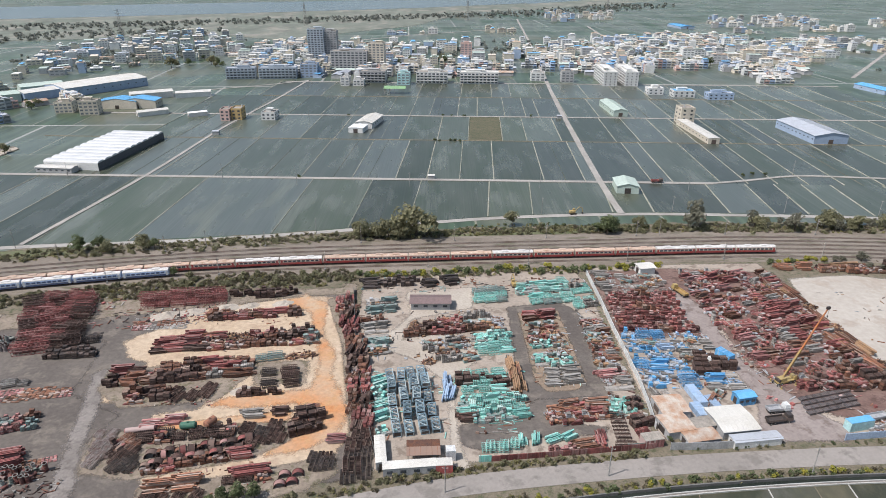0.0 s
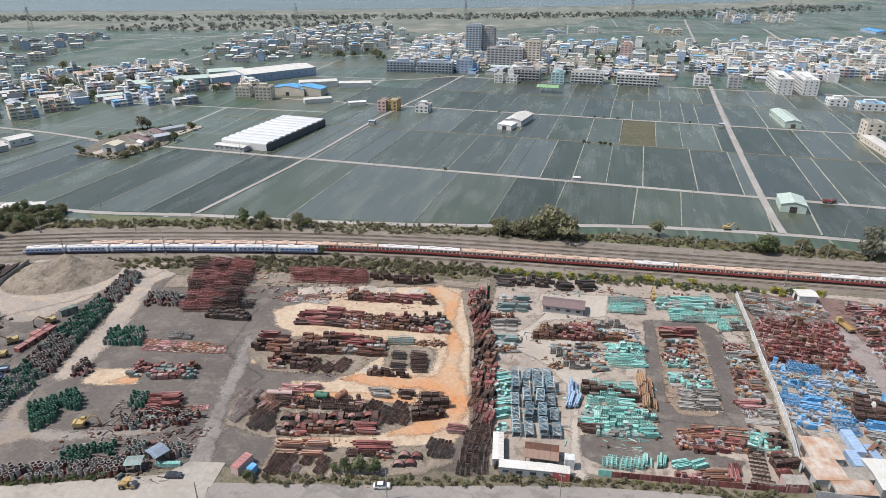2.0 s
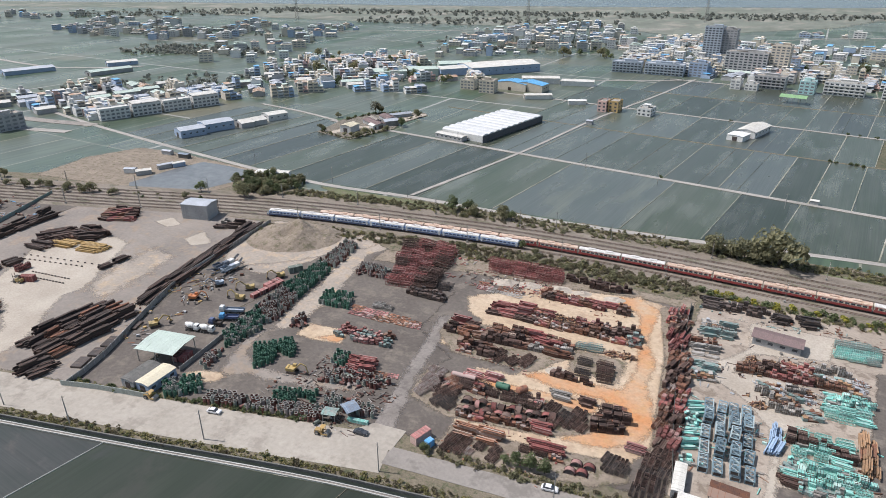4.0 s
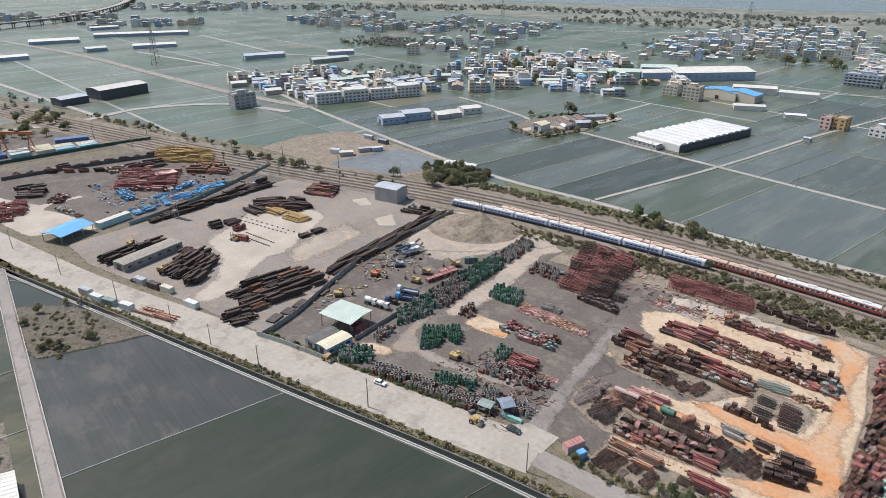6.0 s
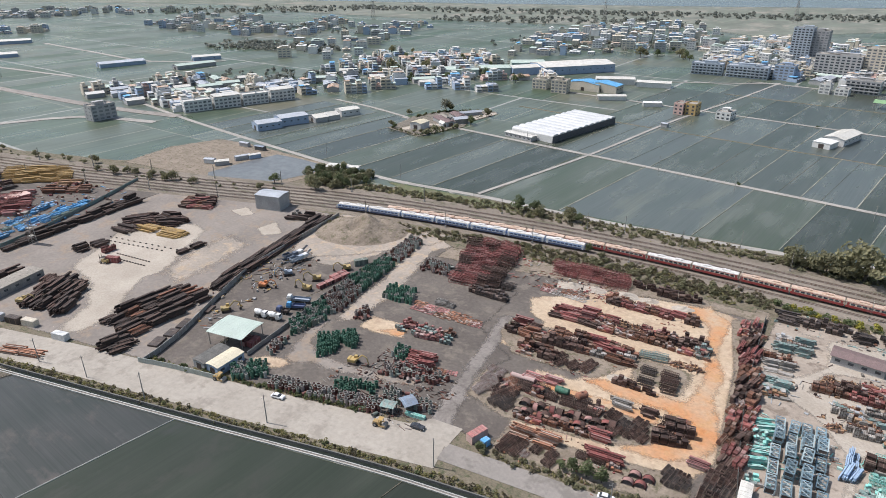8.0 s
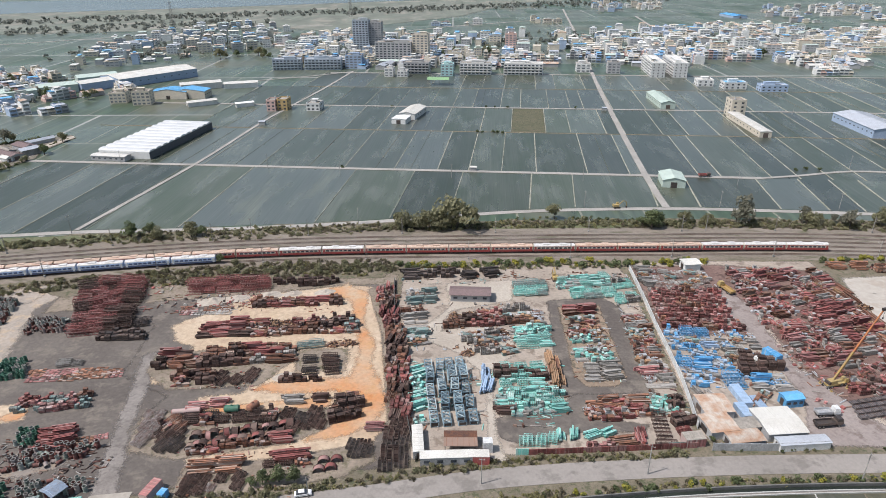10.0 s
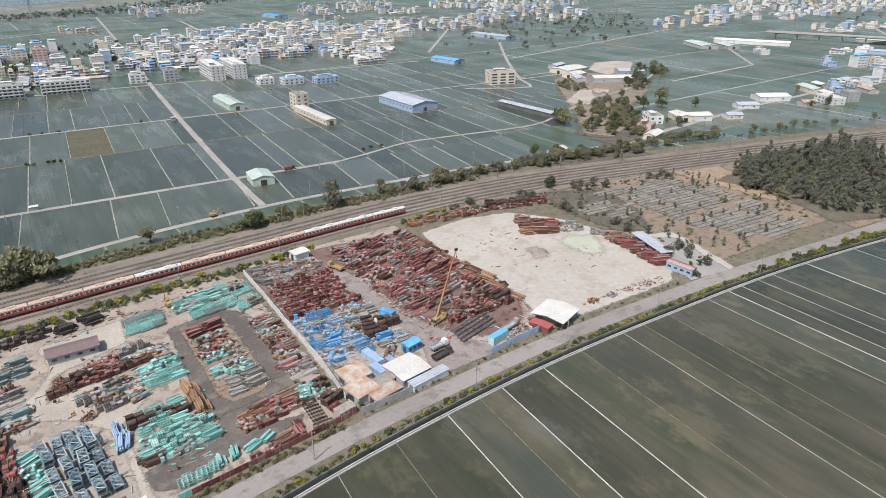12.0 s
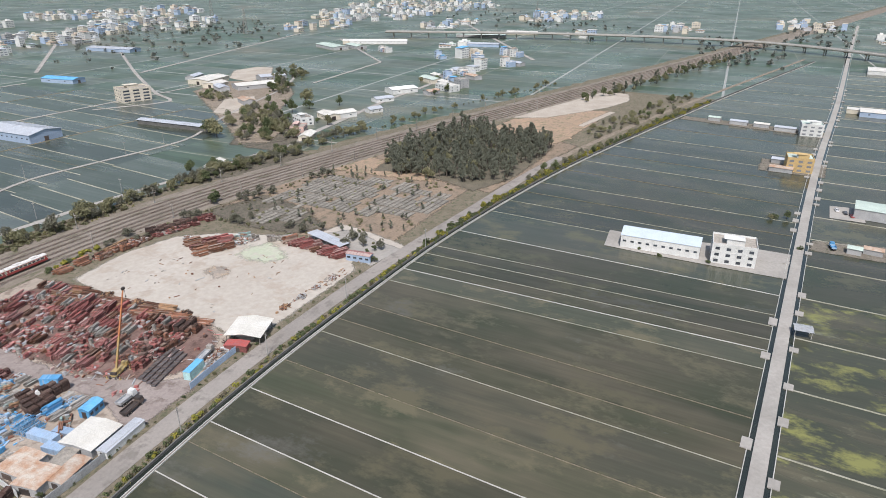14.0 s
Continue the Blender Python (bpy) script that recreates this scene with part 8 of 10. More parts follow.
fence([(-166, 88), (-184, 82), (-196, 77)], 2.0, "fence_sage", "pale green sheet fence along the concrete road", 3.0)
fence([(-170, 102.6), (-173.5, 119), (-177.5, 136.4), (-181.5, 149)], 1.8, "concrete_wall", "stacked concrete blocks beside the office", 2.0)
fence([(-462, 36), (-460, 80), (-452, 140)], 2.2, "wall_dark", "dark boundary wall of the far yard", 4.0)
fence([(-502, 30), (-503, 71), (-505, 109), (-502, 138)], 2.2, "drum_green", "long green fence in front of the containers", 5.0)
fence([(-336, 74), (-344, 100), (-364, 140), (-384, 176)], 2.0, "teal_grey", "grey-green wall beside the blue beams", 4.0)


def pole(label="slim concrete utility pole beside the road"):
    t = thing("utility_pole", label, "utility pole", "utility poles")
    bm = bmesh.new()
    tube(bm, (0, 0, 0), (0, 0, 10.5), 0.19, 8, r2=0.12)
    part("shaft", bm, "concrete_wall", t)
    bm = bmesh.new()
    box(bm, (0, 0, 9.6), (1.8, 0.1, 0.12))
    part("crossarm", bm, "steel", t)
    for x in (-0.8, 0.8):
        bm = bmesh.new()
        tube(bm, (x, 0, 9.66), (x, 0, 9.9), 0.07, 6)
        part("insulator", bm, "wall_cream", t)
    return t


for x, y in ((-86, 102), (-136, 85), (-175, 68), (-201, 62), (-223, 56), (-257, 46), (-297, 34), (-341, 23), (-42, 117), (1, 127), (45, 133), (100, 133.5), (143, 138), (190, 137), (250, 132), (-64, 302), (-205, 282), (-113, 282), (-20, 322), (55, 332), (128, 335), (190, 334), (-90, 380), (-20, 378), (60, 376), (150, 372), (230, 405), (300, 400), (-260, 280), (-330, 282), (110, 300), (60, 570), (-120, 575), (170, 565), (260, 560), (240, 330), (-240, 395), (-140, 392), (330, 395)):
    stamp("pole", pole, at(x, y, rng.uniform(0, 180), rng.uniform(0.85, 1.05)))


def pylon():
    t = thing("transmission_tower", "tall grey lattice transmission tower in the fields", "transmission tower", "transmission towers")
    bm = bmesh.new()
    H = 46
    for dx in (-1, 1):
        for dy in (-1, 1):
            tube(bm, (dx * 4, dy * 4, 0), (dx * 0.7, dy * 0.7, H), 0.22, 4)
    for i in range(9):
        z0, z1 = i * 4.6, (i + 1) * 4.6
        k0, k1 = 4 - 3.3 * z0 / H, 4 - 3.3 * z1 / H
        for s in (-1, 1):
            tube(bm, (-k0, s * k0, z0), (k1, s * k1, z1), 0.12, 4)
            tube(bm, (k0, s * k0, z0), (-k1, s * k1, z1), 0.12, 4)
            tube(bm, (s * k0, -k0, z0), (s * k1, k1, z1), 0.12, 4)
    part("lattice_mast", bm, "steel", t)
    arm = None
    for z in (30, 36, 42):
        if arm is None:
            bm = bmesh.new()
            for s in (-1, 1):
                tube(bm, (s * 6.5, 0, 0), (0, 1, 0.9), 0.16, 4)
                tube(bm, (s * 6.5, 0, 0), (0, -1, -0.3), 0.16, 4)
            arm = part("crossarm", bm, "steel", t)
            arm.matrix_basis = at(0, 0, z=z)
        else:
            again(arm, at(0, 0, z=z))
    return t


for x, y in ((-871, 263), (-930, 640), (-1040, 1050), (-620, 1300), (-300, 1480), (60, 1640), (420, 1750), (980, 900), (1500, 500), (1250, 1250)):
    stamp("pylon", pylon, at(x, y, 30))
# rows of low bearers on the pale concrete
bm = bmesh.new()
box(bm, (0, 0, 0.25), (1.0, 0.4, 0.5), taper=0.8)
bearer = tagged(finish("bearer_block", bm, "steel_dark"), "dark timber bearer block on pale concrete", "bearer block", "rows of bearer blocks")
for j, (x0, y0, x1, y1) in enumerate(((-310, 123, -270, 135), (-305, 120.5, -275, 130), (-288, 115.5, -268, 120), (-285, 112, -266, 116.5))):
    for i in range(12):
        m = at(x0 + (x1 - x0) * i / 11, y0 + (y1 - y0) * i / 11, 20, z=0.09)
        if i + j == 0:
            bearer.matrix_basis = m
        else:
            o = again(bearer, m)
            tagged(o, bearer["label"], bearer["category"], bearer["group"])
# spoil mound beside the railway
bm = bmesh.new()
bmesh.ops.create_grid(bm, x_segments=46, y_segments=40, size=1)
for v in bm.verts:
    r = math.hypot(v.co.x, v.co.y)
    h = max(0.0, 1 - r) ** 0.9 * 9.0
    p = Vector((v.co.x * 24, v.co.y * 19))
    v.co = (p.x, p.y, h * (0.75 + 0.6 * noise.noise((p.x * 0.11, p.y * 0.11, 3))) + 0.35 * noise.noise((p.x * 0.5, p.y * 0.5, 1)) * min(1, h))
mound = tagged(finish("spoil_mound", bm, "dirt"), "tall mound of grey-brown spoil earth beside the railway", "earth mound")
put_at(mound, -219, 206, 30, 0.0)
for k, (x, y, s) in enumerate(((-108, 218, 0.22), (-98, 221, 0.2), (-86, 224, 0.22), (-77, 226, 0.16), (-64, 228, 0.18), (-64, 170, 0.16))):
    bm = bmesh.new()
    bmesh.ops.create_grid(bm, x_segments=20, y_segments=16, size=1)
    for v in bm.verts:
        r = math.hypot(v.co.x, v.co.y) + 0.25 * noise.noise((v.co.x * 2, v.co.y * 2, k + 9))
        v.co = (v.co.x * 24 * s, v.co.y * 15 * s, max(0, 1 - r) * 7 * s * (0.8 + 0.5 * noise.noise((v.co.x * 3, v.co.y * 3, k))))
    put_at(tagged(finish("gravel_pile", bm, "gravel"), "low pile of pale grey gravel", "gravel pile", "gravel piles"), x, y, 20, 0.08)

# ---- buildings ----
def building(name, label, category, w, d, floors, wall, roof="slab", bays=3, hut=True, tank_on=True, balcony=False, group="", single=True, shed_top=None, fh=3.0, seed=0):
    """A flat-roofed house of several storeys; its front looks along -y."""
    r = random.Random(seed)
    t = thing(name, label, category, group)
    H = floors * fh
    bm = bmesh.new()
    box(bm, (0, 0, H / 2), (w, d, H))
    for k in range(1, floors + 1):
        box(bm, (0, 0, k * fh - 0.12), (w + 0.16, d + 0.16, 0.22))
    for x in (-w / 2 + 0.12, w / 2 - 0.12):
        box(bm, (x, 0, H + 0.5), (0.22, d, 1.0))
    for y in (-d / 2 + 0.12, d / 2 - 0.12):
        box(bm, (0, y, H + 0.5), (w, 0.22, 1.0))
    body = part("wall", bm, wall, t)
    bm = bmesh.new()
    box(bm, (0, 0, H + 0.06), (w - 0.4, d - 0.4, 0.12))
    part("roof", bm, roof, t)
    if hut:
        bm = bmesh.new()
        box(bm, (r.uniform(-0.2, 0.2) * w, d * 0.15, H + 1.4), (w * 0.4, d * 0.35, 2.6))
        box(bm, (r.uniform(-0.1, 0.1) * w, d * 0.15, H + 2.75), (w * 0.46, d * 0.4, 0.16))
        part("stair_hut", bm, wall, t)
    if shed_top:
        bm = bmesh.new()
        v = [bm.verts.new(p) for p in ((-w / 2, -d / 2, H + 2.2), (w / 2, -d / 2, H + 2.2), (w / 2, d * 0.35, H + 3.0), (-w / 2, d * 0.35, H + 3.0))]
        u = [bm.verts.new(q.co - Vector((0, 0, 0.12))) for q in v]
        bm.faces.new(v)
        bm.faces.new(u[::-1])
        for i in range(4):
            bm.faces.new((v[i], u[i], u[(i + 1) % 4], v[(i + 1) % 4]))
        for x in (-w / 2 + 0.2, w / 2 - 0.2):
            for y, z in ((-d / 2 + 0.2, 1.1), (d * 0.3, 1.5)):
                box(bm, (x, y, H + z), (0.12, 0.12, 2 * z))
        part("roof_shelter", bm, shed_top, t)
    if tank_on:
        bm = bmesh.new()
        x, y = r.uniform(-0.35, 0.35) * w, r.uniform(0, 0.3) * d
        tube(bm, (x, y, H + 0.9), (x, y, H + 2.3), 0.6, 10)
        box(bm, (x, y, H + 0.5), (1.1, 1.1, 0.8))
        part("water_tank", bm, "galvanised", t)
    pane = strip = None
    for k in range(floors):
        z = k * fh + fh * 0.52
        if single:
            for side in (-1, 1):
                for i in range(bays):
                    m = at(-w / 2 + (i + 0.5) * w / bays, side * (d / 2 + 0.02), z=z)
                    if pane is None:
                        bm = bmesh.new()
                        box(bm, (0, 0, 0), (min(1.9, w / bays * 0.55), 0.08, 1.35))
                        pane = part("window", bm, "window", t)
                        pane.matrix_basis = m
                    else:
                        again(pane, m)
            nd = max(1, int(d / 4.5))
            for side in (-1, 1):
                for i in range(nd):
                    again(pane, at(side * (w / 2 + 0.02), -d / 2 + (i + 0.5) * d / nd, 90, z=z))
        else:
            if strip is None:
                strip = bmesh.new()
            for i in range(bays):
                x = -w / 2 + (i + 0.5) * w / bays
                box(strip, (x, -d / 2 - 0.02, z), (w / bays * 0.62, 0.08, 1.5))
                box(strip, (x, d / 2 + 0.02, z), (w / bays * 0.5, 0.08, 1.3))
            nd = max(2, int(d / 5))
            for side in (-1, 1):
                for i in range(nd):
                    box(strip, (side * (w / 2 + 0.02), -d / 2 + (i + 0.5) * d / nd, z), (0.08, 1.3, 1.2))
        if balcony and k:
            bm = bmesh.new()
            box(bm, (0, -d / 2 - 0.7, k * fh + 0.05), (w * 0.92, 1.4, 0.16))
            box(bm, (0, -d / 2 - 1.36, k * fh + 0.55), (w * 0.92, 0.1, 0.9))
            part("balcony", bm, wall, t)
    if strip is not None:
        tagged(part("window", strip, "window" if w * d > 400 else "shaded_glass", t), kind="stuff")
    return t


def house_at(x, y, rz, *args, **kw):
    return put_at(building(*args, **kw), x, y, rz, 0.1)


# greenhouse with a scalloped roof
t = thing("greenhouse", "long greenhouse with white scalloped roof and dark netting", "greenhouse")
W, D, EAVE, RISE = 38.0, 86.0, 4.9, 1.25
bm = bmesh.new()
for side in (-1, 1):
    box(bm, (side * W / 2, 0, EAVE / 2), (0.25, D, EAVE))
    for i in range(22):
        box(bm, (side * (W / 2 + 0.05), -D / 2 + (i + 0.5) * D / 22, EAVE / 2), (0.3, 0.22, EAVE))
part("side_netting", bm, "net_dark", t, "dark grey netting side walls")
bm = bmesh.new()
for side in (-1, 1):
    box(bm, (0, side * D / 2, EAVE * 0.5), (W, 0.2, EAVE))
part("end_wall", bm, "wall_white", t)
spans = 11
span = None
for i in range(spans):
    m = at(0, -D / 2 + (i + 0.5) * D / spans, z=EAVE)
    if span is None:
        bm = bmesh.new()
        n, L = 10, D / spans
        for k in range(n):
            a0, a1 = math.pi * k / n, math.pi * (k + 1) / n
            q = [(-L / 2 * math.cos(a), RISE * math.sin(a)) for a in (a0, a1)]
            bm.faces.new([bm.verts.new(p) for p in ((-W / 2 - 0.2, q[0][0], q[0][1]), (W / 2 + 0.2, q[0][0], q[0][1]), (W / 2 + 0.2, q[1][0], q[1][1]), (-W / 2 - 0.2, q[1][0], q[1][1]))])
        for s in (-1, 1):
            fan = [bm.verts.new((s * (W / 2 + 0.2), -L / 2 * math.cos(math.pi * k / n), RISE * math.sin(math.pi * k / n))) for k in range(n + 1)]
            bm.faces.new(fan)
        bmesh.ops.remove_doubles(bm, verts=bm.verts, dist=0.001)
        bmesh.ops.recalc_face_normals(bm, faces=bm.faces)
        span = part("roof_span", bm, "roof_poly", t, "milky grey-white arched plastic roof")
        span.matrix_basis = m
    else:
        again(span, m)
put_at(t, -241, 453, -6)
put_at(shed("lean_to", "low white-roofed lean-to at the greenhouse front", "lean-to", 25, 7, 3.4, "wall_grey", "roof_white", 0.5, 0.4, windows=6), -253, 406.5, -6)

put_at(shed("field_barn", "pale green barn with a low gable roof", "barn", 17, 13, 4.6, "roof_green", "roof_green", 1.6, 0.4), 112, 374, 85)
put_at(shed("field_barn", "pale green metal barn on the paddies", "barn", 50, 13, 5.2, "roof_green", "roof_green", 1.6, 0.4, windows=8), 160, 604, 92)
put_at(shed("field_hall", "large blue-grey steel hall on the paddies", "hall", 56, 27, 6.6, "wall_blue", "roof_grey", 2.2, 0.5, windows=10), 297, 512, 93)
put_at(shed("field_barn", "white metal barn with a pale roof", "barn", 32, 14, 5, "wall_white", "roof_white", 1.6, 0.5, windows=5), -62, 545, 78)
put_at(shed("field_barn", "white lean-to with a flat roof on the paddies", "barn", 14, 12, 4, "wall_white", "white", 0.4, 0.3), -69, 521, 78)
put_at(shed("open_barn", "open barn with a leaf-green roof", "barn", 22, 12, 6, "roof_leaf", "roof_leaf", 1.8, 0.5, True), -50, 688, -3)
put_at(shed("small_hut", "small grey pump hut beside the farm road", "hut", 5, 4, 3, "wall_grey", "roof_grey", 0.5, 0.3), -181, 507, 0)
put_at(shed("small_hut", "small grey pump hut beside the farm road", "hut", 4, 3, 2.6, "wall_grey", "roof_grey", 0.4, 0.3), 104, 571, 0)
put_at(shed("small_hut", "small pale hut beside the farm road", "hut", 4, 3, 2.4, "wall_grey", "roof_white", 0.4, 0.3), -7, 394, 0)
put_at(shed("oval_shed", "white shed with a long low roof", "shed", 26, 9, 4, "wall_white", "roof_white", 1.0, 0.5), -262, 580, 35)
put_at(shed("oval_shed", "white shed with a long low roof", "shed", 16, 7, 3.5, "wall_white", "white", 0.6, 0.4), -220, 576, 30)
put_at(shed("vaulted_factory", "cream factory with bright blue roofs", "factory", 18, 36, 7, "wall_cream", "roof_blue", 2.6, 0.2, windows=4), -305, 612, 92)
put_at(shed("vaulted_factory", "cream factory with bright blue roofs", "factory", 18, 36, 7, "wall_cream", "roof_blue", 2.6, 0.2, windows=4), -288, 615, 92)
put_at(shed("warehouse", "big warehouse with a wide white roof", "warehouse", 90, 42, 9, "wall_blue", "roof_white", 2.5, 0.4, windows=10), -372, 705, 55)
put_at(shed("warehouse", "warehouse with a pale roof behind houses", "warehouse", 46, 22, 8, "wall_blue", "roof_white", 2.0, 0.4), -405, 660, 55)
put_at(shed("warehouse", "green-roofed warehouse beside the town", "warehouse", 40, 22, 8, "roof_green", "roof_green", 2.0, 0.4), -436, 632, 40)
put_at(shed("warehouse", "green-roofed warehouse beside the town", "warehouse", 40, 22, 8, "roof_green", "roof_green", 2.0, 0.4), -458, 600, 40)
put_at(shed("warehouse", "white-roofed warehouse beside the paddies", "warehouse", 40, 16, 6, "wall_white", "roof_white", 1.4, 0.4), -296, 660, 30)
put_at(shed("warehouse", "low white warehouse by the field road", "warehouse", 34, 14, 5, "wall_white", "roof_white", 1.2, 0.4), -256, 668, 20)
put_at(shed("factory_hall", "grey-blue factory hall with a pale roof", "factory", 20, 14, 5.5, "wall_blue", "roof_grey", 1.2, 0.3, windows=4), -430, 308, 74)
put_at(shed("factory_hall", "grey-blue factory hall with a pale roof", "factory", 24, 15, 6.5, "wall_blue", "roof_grey", 1.2, 0.3, windows=4), -428, 331, 74)
put_at(shed("factory_hall", "low grey hall with arched white roof", "factory", 11, 15, 4, "wall_grey", "roof_white", 1.8, 0.3), -417, 350, 74)
put_at(shed("factory_hall", "low grey hall with arched white roof", "factory", 11, 15, 4, "wall_grey", "roof_white", 1.8, 0.3), -415, 362, 74)
put_at(shed("factory_hall", "white hall beside arched roofs", "factory", 18, 13, 5, "wall_white", "roof_white", 1.0, 0.3, windows=3), -415, 382, 74)
put_at(shed("black_factory", "black steel factory with a cream roof", "factory", 50, 24, 9, "net_dark", "roof_white", 1.6, 0.4), -699, 170, 106)
put_at(shed("black_factory", "low dark annex of the black factory", "factory", 26, 18, 6, "net_dark", "roof_grey", 1.0, 0.3), -686, 124, 106)
put_at(shed("warehouse", "green-roofed warehouse beside the town", "warehouse", 40, 22, 8, "roof_green", "roof_green", 2.0, 0.4), -425, 690, 40)
def hall_at(x, y, w, d, rz, wall, roof):
    stamp((w, d, wall, roof), lambda: shed("industrial_hall", "metal-clad industrial hall among the fields", "hall", w, d, 4.6 if w > 20 else 3.6, wall, roof, 1.6, 0.4, windows=2 if w < 45 else 0, group="industrial halls"), at(x, y, rz))


# halls in the west
for spec in ((-846, 397, 54, 22, 78, "wall_blue", "roof_grey"), (-1052, 320, 60, 26, 75, "wall_blue", "roof_white"), (-1064, 240, 28, 20, 92, "wall_blue", "roof_white"), (-1212, 217, 70, 40, 80, "wall_blue", "roof_white"), (-1228, 357, 150, 30, 68, "wall_blue", "roof_white"), (-1042, 129, 42, 24, 90, "wall_blue", "roof_white"), (-804, 492, 36, 14, 70, "wall_blue", "roof_white"), (-756, 445, 50, 14, 84, "wall_grey", "roof_green"), (-1376, 332, 50, 22, 92, "wall_blue", "roof_white"), (474, 712, 44, 18, 100, "wall_blue", "roof_blue"), (690, 900, 80, 24, 100, "wall_blue", "roof_grey"), (520, 1010, 46, 24, 95, "wall_cream", "roof_white")):
    hall_at(*spec)
# halls in the north
for spec in ((520, 1480, 70, 30, 95, "wall_blue", "roof_blue"), (880, 632, 62, 26, 62, "wall_grey", "roof_green"), (978, 604, 96, 28, 118, "wall_white", "white"), (900, 600, 40, 18, 62, "wall_grey", "roof_green"), (960, 640, 40, 30, 118, "wall_cream", "roof_white"), (1155, 490, 90, 30, 105, "wall_grey", "roof_green"), (1018, 434, 64, 18, 105, "wall_blue", "roof_grey"), (1240, 440, 60, 26, 105, "wall_cream", "roof_white"), (700, -98, 30, 22, 85, "wall_blue", "roof_white"), (1000, -140, 50, 40, 85, "wall_white", "roof_white"), (552, 570, 40, 26, 10, "wall_cream", "roof_white"), (532, 540, 22, 18, 10, "wall_cream", "roof_white")):
    hall_at(*spec)
# halls in the east
for spec in ((549, 500, 44, 22, 150, "wall_grey", "roof_white"), (600, 520, 30, 20, 150, "wall_grey", "roof_grey"), (303, 318, 16, 8, 20, "wall_white", "roof_white"), (395, 312, 18, 9, 20, "wall_cream", "roof_white"), (600, 345, 30, 18, 150, "wall_white", "white"), (549, 337, 20, 11, 150, "wall_white", "roof_grey"), (470, 333, 26, 14, 155, "wall_white", "roof_white"), (502, 318, 14, 9, 155, "wall_white", "roof_grey"), (672, 346, 30, 14, 60, "wall_cream", "roof_green"), (606, 312, 16, 9, 160, "wall_grey", "roof_rust")):
    hall_at(*spec)

# huts on the bare ground beside the pond
for x, y, w, d, rz, wall, roof, label in ((-398, 264, 8, 3, 10, "wall_grey", "roof_grey", "grey site cabin on bare earth"), (-381, 265, 8, 3.4, 12, "wall_dark", "slate", "dark sheet-metal hut beside the lane"), (-371.5, 243, 10, 3.4, 72, "wall_grey", "roof_grey", "grey hut on the pond wall"), (-367.5, 250, 8, 3.6, 72, "wall_blue", "roof_white", "pale blue hut on the pond wall"), (-372, 227.5, 9, 5, 60, "wall_grey", "roof_white", "low shelter with a yellowed sheet roof"), (-382, 225, 7, 4, 30, "wall_white", "roof_grey", "low white hut on bare earth"), (-303, 267, 13, 9, 25, "wall_grey", "roof_white", "white-roofed shed beside the thicket"), (-294, 272, 9, 5, 25, "wall_white", "roof_white", "low white shed beside the lane")):
    put_at(shed("pond_hut", label, "hut", w, d, 2.8, wall, roof, 0.5, 0.25), x, y, rz, 0.1)

# houses on the paddies
house_at(-189, 562, 0, "pink_house", "narrow pink three-storey house on the paddies", "house", 8, 12, 3, "wall_pink", bays=2, hut=False)
house_at(-180, 566, 0, "tiled_house", "orange-brown three-storey house on the paddies", "house", 9, 13, 3, "wall_yellow", bays=2, seed=2, hut=False)
house_at(-152, 566, -2, "villa", "grey and white villa on the paddies", "house", 12, 14, 2, "wall_white", bays=3, seed=3)
house_at(-318, 582, 10, "apartment_house", "cream four-storey house at the town edge", "house", 16, 13, 4, "wall_cream", bays=4, seed=4, single=False)
house_at(-345, 590, 10, "apartment_house", "cream three-storey house at the town edge", "house", 15, 13, 3, "wall_cream", bays=4, seed=5, single=False)
house_at(-109, 738, -3, "row_house", "white three-storey house beside the field road", "house", 10, 12, 3, "wall_white", bays=2, seed=6, single=False)
house_at(-94, 738, -3, "row_house", "pale grey two-storey house beside the field road", "house", 12, 11, 2, "wall_white", bays=3, seed=7, single=False)
house_at(-44, 748, -3, "teal_house", "turquoise four-storey corner house", "house", 14, 14, 4, "wall_teal", "roof_white", bays=3, seed=8, single=False)
house_at(210, 556, 92, "tower_house", "cream tower-like house on the paddies", "house", 14, 12, 4, "wall_cream", bays=2, seed=9, fh=3.3, hut=False)
put_at(shed("low_wing", "long low cream wing of the tower house", "house", 66, 9, 4.4, "wall_cream", "roof_white", 0.3, 0.2, windows=10), 207, 516, 92)
house_at(439, 557, -20, "office_block", "large plain cream office block on the paddies", "office block", 28, 20, 4, "wall_cream", bays=3, seed=10, single=False)
house_at(-568, 241, 93, "grey_house", "unfinished grey concrete building by the road", "building", 21, 12, 4, "wall_grey", bays=4, seed=11, single=False)
for x, y, w, d, h, rz, wall, roof, label in ((-333, 383, 12, 10, 5.0, 96, "wall_white", "roof_cream", "white farmhouse with a cream roof"), (-328, 408, 25, 9, 3, 154, "wall_grey", "roof_brown", "low old farmhouse with grey tiles"), (-334, 416, 15, 7, 3, 148, "wall_grey", "slab", "low farm shed with pale sheets"), (-330, 429, 17, 9, 3, 150, "wall_grey", "roof_brown", "low old farmhouse with grey tiles"), (-318, 416, 12, 8, 4, 60, "concrete_wall", "roof_grey", "low farm shed with a grey roof"), (-328, 444, 20, 4, 2.6, 60, "wall_grey", "roof_grey", "low farm shed with a grey roof"), (-322, 399, 8, 4, 2.8, 154, "wall_white", "roof_white", "white farm outhouse with a pale roof")):
    put_at(shed("farmhouse", label, "house", w, d, h, wall, roof, 1.2, 0.4), x, y, rz, 0.33)
house_at(303.5, -1, 95, "villa", "white three-storey villa with blue-grey trim", "house", 19, 14, 3, "wall_white", bays=4, seed=12)
